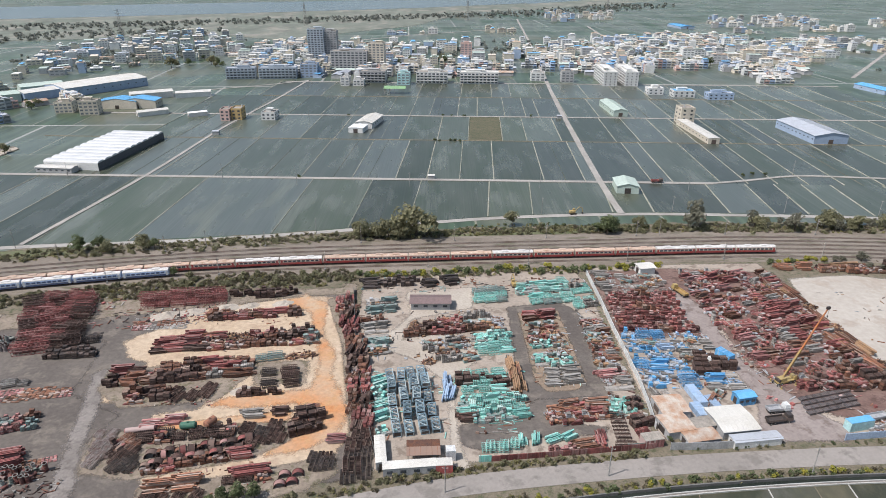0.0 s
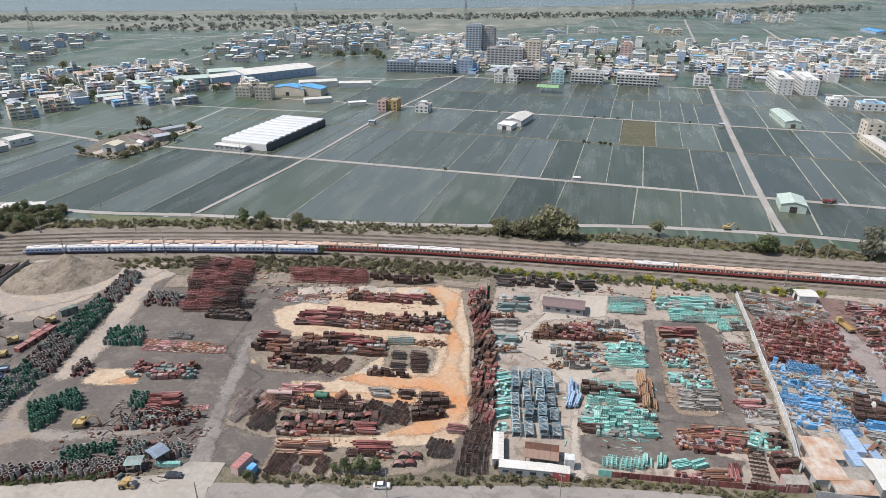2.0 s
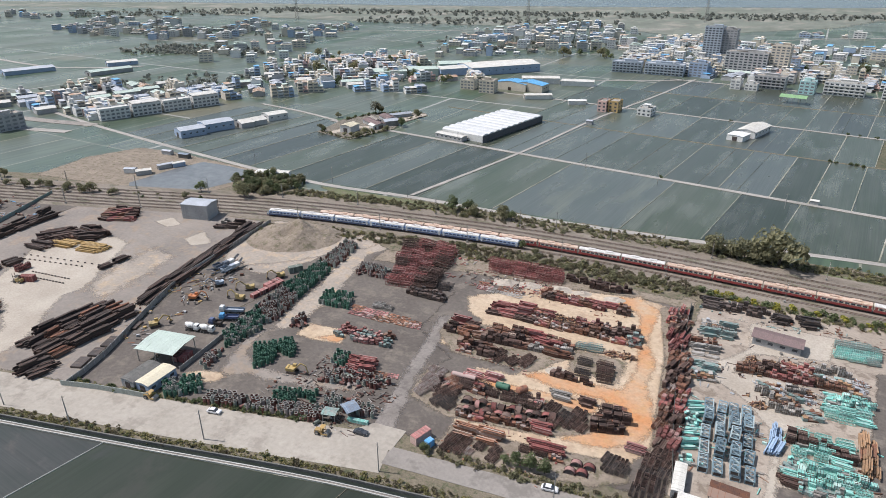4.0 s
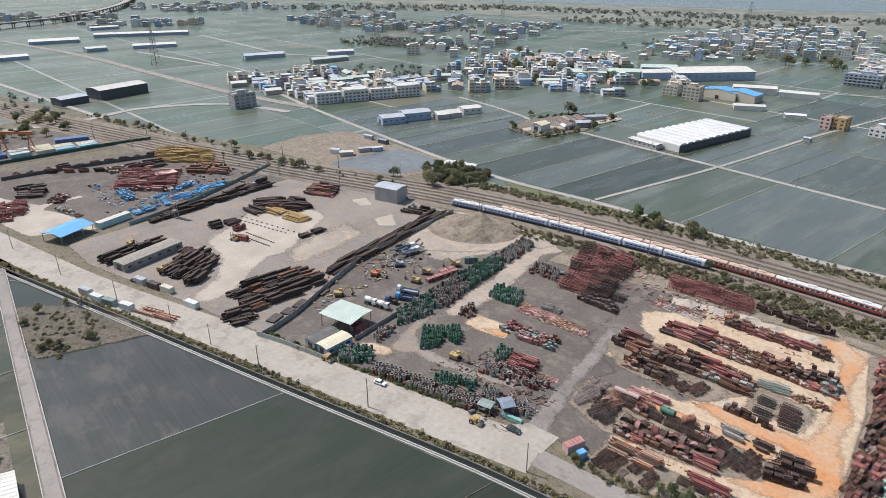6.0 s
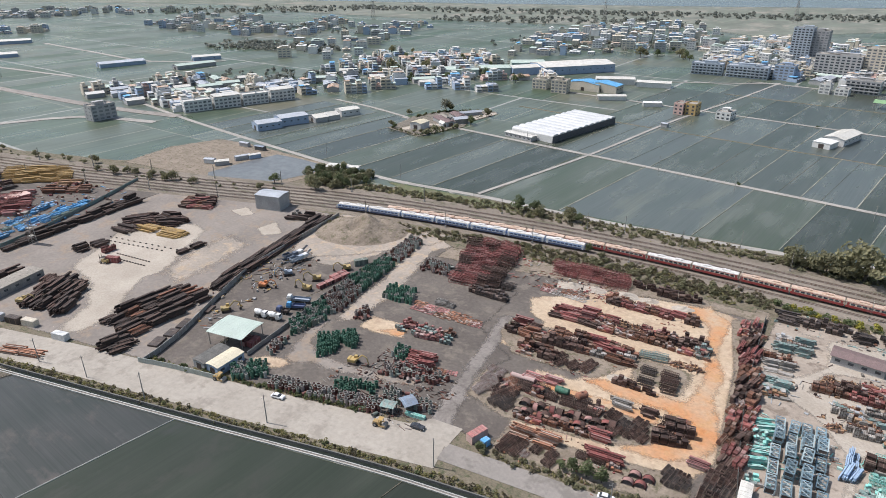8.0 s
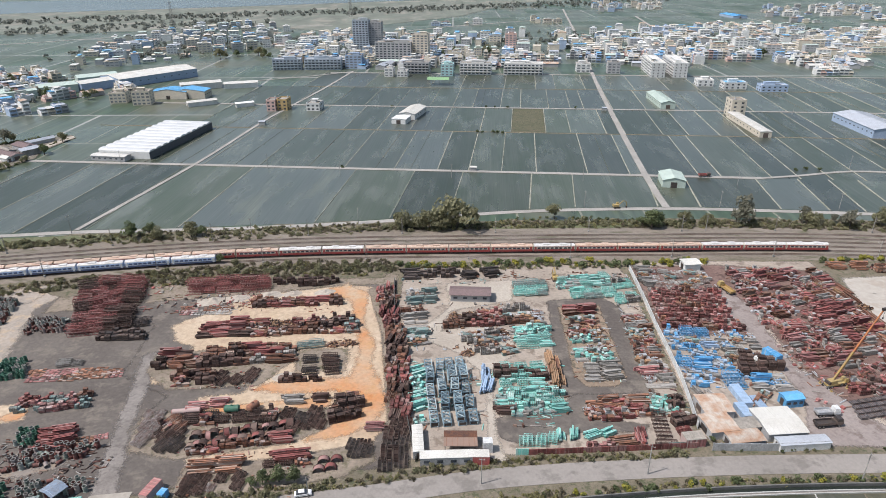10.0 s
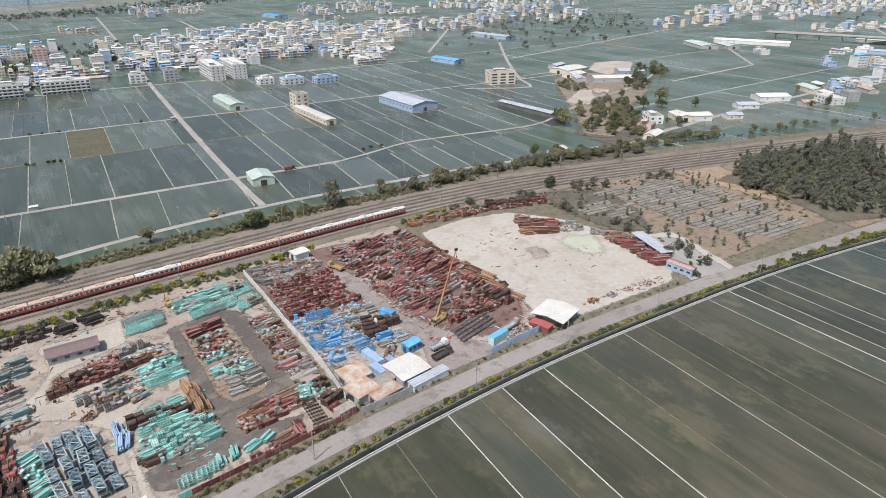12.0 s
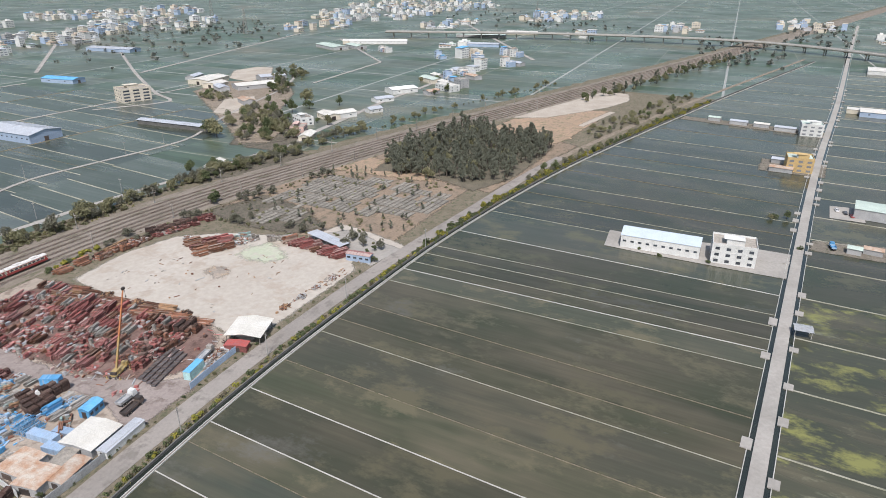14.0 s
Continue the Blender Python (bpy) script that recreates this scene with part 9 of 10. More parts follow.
house_at(478, -30, 95, "farmhouse", "orange and white three-storey house beside the lane", "house", 16, 14, 3, "wall_yellow", "roof_green", bays=3, seed=13, single=False)
house_at(592, -40, 95, "farmhouse", "white house with a green roof beside the lane", "house", 16, 14, 3, "wall_white", "roof_green", bays=3, seed=14, single=False)
house_at(405, 328, 25, "farmhouse", "white and pink two-storey house by the rails", "house", 14, 11, 2, "wall_pink", bays=3, seed=15, single=False)
house_at(250, 678, 0, "villa", "white villa with a blue roof", "house", 22, 14, 2, "wall_white", "roof_blue", bays=4, seed=16)
house_at(225, 692, 0, "villa", "white villa among trees", "house", 16, 13, 2, "wall_white", "roof_white", bays=3, seed=17)
house_at(283, 664, 0, "villa", "blue-grey house with a pale roof", "house", 26, 12, 2, "wall_blue", "roof_grey", bays=5, seed=18)
put_at(shed("barn_hall", "long white hall with rounded white roof", "hall", 36, 13, 6.2, "wall_white", "roof_pale", 2.4, 0.2, windows=10), 302, 31, 92, 0.3)
put_at(shed("lane_shelter", "small shelter with a pale metal roof", "shelter", 6, 5, 3, "wall_grey", "galvanised", 0.4, 0.3, True), 243, -29.5, 95, 0.3)
patch("ground_villa", [(292, -24), (322, -26), (322, -12), (314, 48), (314, 58), (293, 56), (292, 40)], 0.25, "lane", 0.3)
patch("ground_farm", [(466, -46), (500, -48), (498, -8), (466, -6)], 0.2, "mud", 1.5)
patch("ground_farm_long", [(584, -54), (606, -56), (618, 60), (604, 62)], 0.2, "mud", 1.5)

# town blocks
house_at(-176, 938, 0, "apartment_tower", "dark-glazed fourteen-storey apartment tower", "apartment tower", 22, 20, 14, "wall_bluegrey", bays=5, seed=20, single=False)
house_at(-157, 944, 0, "apartment_tower", "white-framed fourteen-storey apartment tower", "apartment tower", 18, 18, 13, "wall_grey", bays=4, seed=21, single=False)
house_at(-118, 846, -3, "apartment_block", "grey-beige eight-storey apartment block", "apartment block", 46, 18, 8, "wall_grey", bays=9, seed=22, single=False)
house_at(-84, 852, -3, "apartment_block", "beige ten-storey apartment block", "apartment block", 20, 18, 11, "wall_cream", bays=4, seed=23, single=False)
house_at(-239, 782, 8, "terrace_block", "blue-grey four-storey terrace with white frames", "terrace", 34, 14, 4, "wall_bluegrey", "roof_grey", bays=8, seed=24, balcony=True, single=False)
house_at(-196, 786, 4, "terrace_block", "blue-grey four-storey terrace with white frames", "terrace", 44, 14, 4, "wall_bluegrey", "roof_grey", bays=10, seed=25, balcony=True, single=False)
house_at(-160, 796, 0, "terrace_block", "pale blue four-storey terrace end", "terrace", 20, 16, 5, "wall_blue", bays=4, seed=26, single=False)
house_at(-12, 758, -3, "terrace_block", "grey and white four-storey terrace by the paddies", "terrace", 36, 16, 4, "wall_white", bays=8, seed=27, balcony=True, single=False)
house_at(42, 756, -3, "terrace_block", "grey and white four-storey terrace by the paddies", "terrace", 44, 16, 4, "wall_white", "roof_white", bays=10, seed=28, balcony=True, single=False)
house_at(-80, 760, -3, "terrace_block", "dark-windowed four-storey terrace by the paddies", "terrace", 30, 14, 4, "wall_grey", bays=7, seed=29, balcony=True, single=False)
house_at(190, 768, 88, "terrace_block", "long white five-storey terrace", "terrace", 62, 15, 5, "wall_white", "roof_white", bays=14, seed=30, single=False)
house_at(214, 768, 88, "terrace_block", "long white five-storey terrace", "terrace", 62, 15, 5, "wall_white", "roof_white", bays=14, seed=31, single=False)
house_at(112, 775, -3, "office_house", "white house with a wide glazed front", "house", 16, 14, 3, "wall_white", bays=3, seed=32, single=False)
house_at(145, 766, -3, "row_house", "grey-brown four-storey house by the farm road", "house", 14, 14, 4, "wall_grey", bays=3, seed=33, single=False)
house_at(34, 962, -3, "apartment_block", "brick-red seven-storey block in the town", "apartment block", 16, 14, 7, "wall_pink", bays=3, seed=34, single=False)

WALLS = ("wall_white", "wall_white", "wall_cream", "wall_white", "wall_grey", "wall_pink", "wall_cream", "wall_blue")
WORDS = {"wall_white": "white", "wall_cream": "cream", "wall_grey": "grey", "wall_pink": "pinkish", "wall_blue": "pale blue"}


def town_house(x, y, rz, v):
    if v >= 14:
        low = ("roof_grey", "roof_white", "roof_rust", "roof_green")[v - 14]
        label = "low workshop with a " + low.split("_")[1].replace("white", "cream") + " sheet-metal roof"
        stamp(("town", v), lambda: shed("workshop", label, "workshop", 16 + v % 3 * 4, 11, 4.2, "wall_grey", low, 1.5, 0.4, doors=0, group="town houses"), at(x, y, rz))
        return
    stamp(("town", v), lambda: terrace(v), at(x, y, rz))


def terrace(v):
    """A row of narrow joined houses of uneven height, with sheet-metal shelters on their roofs."""
    r = random.Random(v + 100)
    units = 3 + v % 3
    mats = [r.choice(WALLS) for i in range(units)]
    lead = max(set(mats), key=mats.count)
    t = thing("town_terrace", f"row of joined {WORDS[lead]} town houses with uneven roofs", "houses", "town terraces")
    walls, tops, panes = bmesh.new(), bmesh.new(), bmesh.new()
    slots = sorted(set(mats))
    x, deep = -units * 2.7, r.uniform(10, 14)
    for i in range(units):
        w, d, floors = r.uniform(4.4, 6.4), deep * r.uniform(0.85, 1.05), r.choice((1, 1, 2, 2, 3, 3))
        H, cx, mi = floors * 3.2, x + w / 2, slots.index(mats[i])
        x += w
        box(walls, (cx, 0, H / 2), (w - 0.06, d, H), mi=mi)
        for k in range(1, floors + 1):
            box(walls, (cx, -d / 2 - 0.5, k * 3.2 - 0.12), (w - 0.2, 1.1, 0.2), mi=mi)
        for s2 in (-1, 1):
            box(walls, (cx, s2 * (d / 2 - 0.12), H + 0.45), (w - 0.06, 0.2, 0.9), mi=mi)
        box(tops, (cx, 0, H + 0.08), (w - 0.2, d - 0.5, 0.14), mi=r.choice((0, 1)))
        u = r.random()
        if u < 0.55:
            box(tops, (cx, r.uniform(-1, 1), H + 2.3), (w - 0.1, d * r.uniform(0.45, 0.95), 0.14), mi=r.choice((0, 0, 1, 2, 3, 4)), ry=r.uniform(-6, 6))
            box(walls, (cx, d * 0.12, H + 1.1), (w * 0.8, d * 0.4, 2.2), mi=mi)
        elif u < 0.85:
            box(walls, (cx, d * 0.2, H + 1.2), (w * 0.6, d * 0.3, 2.4), mi=mi)
        if r.random() < 0.4:
            tube(tops, (cx - 1, d * 0.3, H + 0.9), (cx - 1, d * 0.3, H + 2.2), 0.55, 8, 1)
        for k in range(floors):
            box(panes, (cx, -d / 2 - 0.02, k * 3.2 + 1.7), (w * 0.72, 0.1, 1.5))
            box(panes, (cx, d / 2 + 0.02, k * 3.2 + 1.7), (w * 0.4, 0.1, 1.2))
    part("wall", walls, tuple(slots), t)
    part("roof", tops, ("roof_white", "roof_grey", "roof_green", "roof_rust", "roof_blue"), t)
    tagged(part("window", panes, "shaded_glass", t), kind="stuff")
    return t


def inside(x, y, poly):
    c = False
    for i in range(len(poly)):
        (x0, y0), (x1, y1) = poly[i], poly[i - 1]
        if (y0 > y) != (y1 > y) and x < (x1 - x0) * (y - y0) / (y1 - y0) + x0:
            c = not c
    return c


def plots(poly, px, py, full, rz, r):
    """Building plots in crooked rows over a stretch of town; green gaps follow a slow noise."""
    xs, ys = [p[0] for p in poly], [p[1] for p in poly]
    cx, cy = sum(xs) / len(xs), sum(ys) / len(ys)
    R = max(max(xs) - min(xs), max(ys) - min(ys))
    n, k = int(R / px) + 1, int(R / py) + 1
    c, s = math.cos(radians(rz)), math.sin(radians(rz))
    for i in range(-n, n + 1):
        for j in range(-k, k + 1):
            u, v = i * px + r.uniform(-4, 4), j * py + r.uniform(-3, 3) + (i % 3) * 4
            x, y = cx + c * u - s * v, cy + s * u + c * v
            if inside(x, y, poly) and noise.noise((x * 0.012, y * 0.012, 3.0)) * 0.9 + r.random() < full + 0.1:
                yield x, y, rz + r.choice((0, 0, 90)) + r.uniform(-5, 5)


for i in range(4):
    q = Vector((-537, 297)).lerp(Vector((-507, 398)), (i + 0.5) / 4)
    house_at(q.x, q.y, 74, "terrace_block", "white three-storey terrace with rooftop shelters", "terrace", 24, 12, 3, "wall_white", "roof_white", bays=6, seed=40 + i, hut=False, single=False, shed_top="roof_white" if i % 2 else None)
ZONES = [
    ([(-250, 808), (-120, 775), (-60, 785), (75, 778), (92, 885), (-40, 880), (-180, 890), (-275, 890)], 25, 18, 0.85, -3),
    ([(112, 845), (157, 835), (175, 805), (240, 805), (262, 828), (354, 865), (372, 775), (400, 770), (467, 840), (490, 890), (300, 905), (110, 905)], 25, 18, 0.88, -3),
    ([(-548, 300), (-520, 405), (-501, 431), (-560, 470), (-640, 420), (-710, 350), (-712, 275), (-600, 283)], 25, 17, 0.85, 74),
    ([(-501, 431), (-425, 508), (-373, 539), (-330, 600), (-345, 640), (-450, 610), (-470, 720), (-560, 740), (-650, 700), (-640, 560), (-560, 480)], 26, 19, 0.62, 50),
]
for poly, px, py, full, rz in ZONES:
    for x, y, a in plots(poly, px, py, full, rz, rng):
        town_house(x, y, a, rng.choice((0, 1, 2, 3, 4, 5, 7, 8, 9, 10, 11, 12, 13, 6, 14, 15, 16, 17, 14, 15)))
house_at(632, 306, 66, "villa", "white modern two-storey house beside the railway", "house", 24, 14, 2, "wall_white", "roof_white", bays=5, seed=51, hut=False, single=False)
house_at(655, 300, 66, "villa", "grey-white three-storey house beside the railway", "house", 12, 12, 3, "wall_grey", bays=3, seed=52, hut=False, single=False)
house_at(434, 346, 60, "villa", "white and pink two-storey house with dark windows", "house", 17, 12, 2, "wall_white", bays=4, seed=50)
put_at(shed("field_barn", "cream hall with a low gable roof", "barn", 20, 13, 4.5, "wall_cream", "roof_white", 1.4, 0.4, windows=3), 461, 339, 62)
for x, y, rz, v in ((700, 352, 60, 15), (732, 328, 60, 1), (745, 345, 60, 14), (828, 312, 70, 3), (842, 306, 70, 14), (935, 355, 80, 9), (925, 335, 80, 3), (852, 424, 60, 6), (895, 390, 60, 2), (880, 532, 60, 1), (690, 330, 60, 6), (660, 322, 60, 15), (715, 312, 60, 16), (560, 600, 20, 14), (378, 762, -3, 1), (398, 764, -3, 4), (520, 520, 60, 14), (478, 448, 60, 16)):
    town_house(x, y, rz, v)


# far town, too small to tell apart
def far_town(name, label, clusters, seed):
    r = random.Random(seed)
    bm = bmesh.new()
    for poly, full, rz in clusters:
        for x, y, a in plots(poly, 21, 24, full, rz, r):
            w, d, h = r.uniform(8, 20), r.uniform(8, 15), 3.2 * r.choice((1, 1, 2, 2, 3, 3, 4))
            mi, top = r.choice((0, 0, 0, 1, 1, 2, 5)), r.choice((3, 3, 4, 1, 6, 8, 0))
            box(bm, (x, y, h / 2), (w, d, h), a, mi)
            box(bm, (x, y, h + 0.2), (w * 1.03, d * 1.03, 0.4), a, top)
            u = r.random()
            if u < 0.35:
                box(bm, (x + r.uniform(-2, 2), y, h + 1.5), (w * 0.4, d * 0.4, 2.4), a, mi)
            elif u < 0.75:
                box(bm, (x, y, h + 2.2), (w * r.uniform(0.6, 1.0), d * r.uniform(0.5, 0.9), 0.25), a, r.choice((3, 4, 6, 8, 9)), r.uniform(-6, 6))
                box(bm, (x, y, h + 1.2), (w * 0.5, d * 0.4, 1.9), a, mi)
            k = 0
            while (k + 1) * 3.2 <= h + 0.1:
                for e in (-0.3, 0.0, 0.3):
                    box(bm, (x + e * w * math.cos(radians(a)), y + e * w * math.sin(radians(a)), k * 3.2 + 1.8), (w * 0.2, d + 0.24, 1.2), a, 7)
                k += 1
    return tagged(finish(name, bm, ("wall_white", "wall_cream", "wall_grey", "roof_white", "roof_grey", "wall_blue", "roof_green", "shaded_glass", "roof_rust", "roof_blue")), label, "town", kind="stuff")


def blob(x, y, sx, sy, rz=0):
    """A rounded outline."""
    c, s = math.cos(radians(rz)), math.sin(radians(rz))
    return [(x + c * sx * math.cos(t) - s * sy * math.sin(t), y + s * sx * math.cos(t) + c * sy * math.sin(t)) for t in [k * math.pi / 5 for k in range(10)]]


far_town("distant_town", "pale houses of a distant town on the plain", [
    ([(110, 910), (490, 896), (600, 1000), (696, 1218), (573, 1203), (487, 1294), (288, 1223), (165, 1156), (100, 1147)], 0.8, -3),
    ([(-276, 895), (92, 890), (95, 985), (-20, 989), (85, 1147), (-100, 1150), (-287, 1155), (-325, 1023)], 0.65, -3),
    ([(-501, 753), (-382, 864), (-350, 935), (-292, 1000), (-353, 1096), (-356, 1198), (-484, 1290), (-621, 1078), (-563, 932)], 0.65, 20),
    ([(-660, 560), (-660, 700), (-767, 781), (-850, 683), (-700, 498)], 0.22, 45)], 3)
far_town("distant_village", "scattered pale houses across the far plain", [
    ([(-1287, 645), (-952, 689), (-850, 683), (-767, 781), (-772, 927), (-864, 1052), (-1079, 928), (-1466, 890)], 0.3, 30), (blob(-1420, 420, 130, 60, 50), 0.4, 50), (blob(-1700, 300, 160, 90, 50), 0.35, 50), (blob(-1750, 700, 260, 120, 50), 0.3, 50),
    ([(581, 1474), (830, 1505), (965, 1760), (674, 1720)], 0.4, 0), ([(246, 1613), (405, 1634), (468, 1899), (290, 1916)], 0.35, 0), (blob(-60, 1320, 60, 40), 0.35, 0), (blob(118, 1378, 30, 30), 0.5, 0), (blob(610, 1370, 40, 30), 0.5, 0), (blob(820, 1420, 60, 40), 0.5, 0), (blob(720, 1120, 90, 110), 0.45, 0)], 5)
far_town("distant_village", "scattered pale houses across the far plain", [
    (blob(1000, 1180, 180, 120), 0.4, 0), (blob(1200, 1500, 240, 160), 0.35, 0), (blob(1150, 860, 110, 60), 0.45, 0), (blob(1350, 640, 120, 50), 0.4, 0), (blob(1500, 930, 220, 130), 0.3, 0), (blob(1250, 330, 80, 30), 0.5, 0),
    (blob(1700, 500, 180, 100), 0.35, 0), (blob(1500, 180, 120, 50), 0.4, 0), (blob(1700, -60, 150, 80), 0.35, 0), (blob(1450, -200, 110, 50), 0.35, 0), (blob(770, 335, 60, 20, -20), 0.5, -20), (blob(880, 400, 50, 26, -20), 0.35, -20), (blob(1000, 480, 60, 24, 20), 0.3, 20), (blob(1900, 1000, 280, 240), 0.25, 0)], 6)

# flyover across the eastern railway, and the far western viaduct
for name, pts, w in (("road_bridge", [(1060, 640), (1130, 480), (1185, 330), (1216, 158), (1214, 33), (1178, -57), (1110, -150), (980, -270)], 8.5), ("road_viaduct", [(-1400, 40), (-1500, 180), (-1590, 309), (-1760, 430), (-2050, 570), (-2500, 720)], 10)):
    line = smooth_line(pts, 20)
    t = thing(name, "long grey concrete road bridge on round piers", "bridge")
    for nm, prof, mat in (("deck", [(w, 9.6), (w, 10.4), (-w, 10.4), (-w, 9.6), (-w * 0.6, 8.4), (w * 0.6, 8.4), (w, 9.6)], "lane"), ("parapet", [(w, 10.4), (w, 11.4), (w - 0.3, 11.4), (w - 0.3, 10.4)], "coping"), ("parapet", [(-w, 10.4), (-w, 11.4), (-w + 0.3, 11.4), (-w + 0.3, 10.4)], "coping")):
        ribbon(nm, line, prof, mat, 0.0, t)
    pier, s = None, 15.0
    while s < length(line):
        q, h = along(line, s)
        m = at(q.x, q.y, h)
        if pier is None:
            bm = bmesh.new()
            for y in (-3, 3):
                tube(bm, (0, y, 0), (0, y, 7.4), 0.9, 10)
            box(bm, (0, 0, 7.9), (2.2, w * 1.5, 1.1))
            pier = part("pier", bm, "concrete_wall", t)
            pier.matrix_basis = m
        else:
            again(pier, m)
        s += 32
road = smooth_line([(-1800, 60), (-1321, 150), (-1028, 211), (-805, 238), (-622, 262), (-524, 286)], 40)
ribbon("road_west", road, [(5, 0.02), (5, 0.3), (-5, 0.3), (-5, 0.02)], "road")
ribbon("road_west_cross", smooth_line([(-520, 262), (-590, 232), (-620, 160), (-600, 110), (-610, 20), (-620, -70)], 20), [(4, 0.02), (4, 0.28), (-4, 0.28), (-4, 0.02)], "lane")
ribbon("farm_road", smooth_line([(-1168, 433), (-1004, 432), (-845, 436), (-770, 499)], 40), [(3, 0.02), (3, 0.25), (-3, 0.25), (-3, 0.02)], "lane")
ribbon("farm_road", smooth_line([(-470, 419), (-418, 415), (-366, 405)], 20), [(1.7, 0.02), (1.7, 0.26), (-1.7, 0.26), (-1.7, 0.02)], "lane")
ribbon("road_east", smooth_line([(360, 306), (405, 318), (470, 326), (560, 336), (660, 340), (760, 352)], 20), [(2.6, 0.02), (2.6, 0.25), (-2.6, 0.25), (-2.6, 0.02)], "lane")
ribbon("farm_road", smooth_line([(388, 551), (450, 520), (470, 560), (560, 700), (700, 900)], 20), [(2.0, 0.02), (2.0, 0.25), (-2.0, 0.25), (-2.0, 0.02)], "lane")
for x0, y0, x1, y1, w in ((-340, 1000, -60, 1290, 3), (-60, 1290, 120, 1420, 3), (280, 880, 320, 1500, 2.5), (560, 690, 1050, 820, 2.5), (600, 460, 780, 480, 2), (780, 480, 1000, 700, 2), (500, 800, 900, 1300, 2.5), (-1013, 282, -805, 320, 3), (-879, 613, -766, 641, 3), (-860, 86, -592, 132, 2.5), (-700, 1250, -300, 1300, 2.5), (900, 300, 1500, 700, 3), (-900, 900, -500, 1200, 3)):
    ribbon("farm_road", [Vector((x0, y0)), Vector((x1, y1))], [(w, 0.02), (w, 0.25), (-w, 0.25), (-w, 0.02)], "lane")
EAST_TREES = [(352, 352), (398, 381), (443, 420), (478, 436), (476, 420), (446, 373), (408, 334), (381, 323), (360, 335)]
patch("ground_brick_yard", [(431, 446), (483, 481), (510, 466), (487, 445), (441, 424), (431, 432)], 0.1, "gravel", 1.5)
patch("ground_works_yard", [(582, 568), (628, 603), (666, 600), (671, 577), (620, 537), (573, 530)], 0.1, "gravel", 3.0)
patch("ground_houses_east", EAST_TREES, 0.08, "brush", 4)
patch("ground_lineside_east", [(265, 312), (312, 325), (346, 304), (364, 300), (400, 322), (380, 330), (352, 340), (358, 282), (300, 290)], 0.07, "brush", 3)
patch("ground_farmyard", [(-353, 367), (-317, 362), (-314, 378), (-307, 407), (-314, 424), (-311, 461), (-319, 468), (-342, 453), (-357, 440), (-364, 411)], 0.32, "mud", 0.7)
patch("ground_farmyard_path", [(-345, 372), (-338, 371), (-336, 392), (-322, 400), (-312, 412), (-314, 416), (-326, 405), (-342, 395)], 0.34, "gravel", 1.0)
patch("ground_farmyard_lot", [(-316, 430), (-312, 461), (-316, 466), (-321, 458), (-321, 432)], 0.34, "gravel", 0.7)

# low buildings beside the southern lane
patch("ground_lane_yard", [(-200, -1.5), (-150, -4), (-146, -22), (-204, -20)], 0.12, "mud", 0.6)
put_at(shed("lane_workshop", "wide low workshop with a cream sheet roof", "workshop", 17, 13, 3.6, "wall_grey", "roof_white", 0.9, 0.4, windows=3), -162, -10, -4, 0.13)
for x, y, w, d, h, rz, wall, roof, label in ((398, -69, 24, 16, 5.6, 84, "wall_grey", "roof_green", "grey steel shed with a pale green roof"), (338, -53, 6, 5, 2.8, 84, "wall_grey", "roof_green", "small hut with a green sheet roof"), (341, -61, 8, 5, 2.6, 84, "wall_grey", "roof_rust", "low rusty-roofed lean-to on the lane strip"),
                                             (470, -20, 14, 7, 2.8, 84, "wall_grey", "roof_rust", "low lean-to with patched roofs"), (492, -20, 12, 7, 2.8, 84, "wall_grey", "roof_grey", "low lean-to with patched roofs"), (598, -22, 16, 8, 3.0, 84, "wall_grey", "roof_grey", "low farm shed with a grey roof"), (604, -4, 12, 7, 3.0, 84, "wall_grey", "roof_white", "low farm shed with a pale roof"), (606, 14, 14, 8, 3.0, 84, "wall_grey", "roof_grey", "low farm shed with a grey roof"), (612, 34, 10, 7, 3.0, 84, "wall_grey", "roof_green", "low farm shed with a green roof"), (706, -80, 14, 12, 4.0, 84, "wall_cream", "roof_white", "cream shed beside the lane")):
    put_at(shed("lane_shed", label, "shed", w, d, h, wall, roof, 0.7, 0.3), x, y, rz, 0.2)
patch("ground_lane_paved", [(386, -45), (386, -62), (410, -62), (408, -46)], 0.2, "lane", 0.5)
patch("ground_lane_strip", [(332, -34), (332, -68), (353, -70), (346, -36)], 0.18, "mud", 1.0)
put_at(truck("blue", "blue", "small bright blue truck on the lane strip", 6), 339, -44, 10, 0.2)
for x, y, mat, lab in ((400, -49, "car_white", "white car parked on pale paving"), (397, -53, "car_black", "dark car parked on pale paving"), (393, -56, "train_red", "red car parked on pale paving")):
    put_at(car(mat, lab), x, y, 10, 0.2)
put_at(shed("long_barn", "long low dark barn with a grey sheet roof", "barn", 74, 9, 3.6, "wall_dark", "roof_grey", 0.9, 0.5), 376, 432, 95)

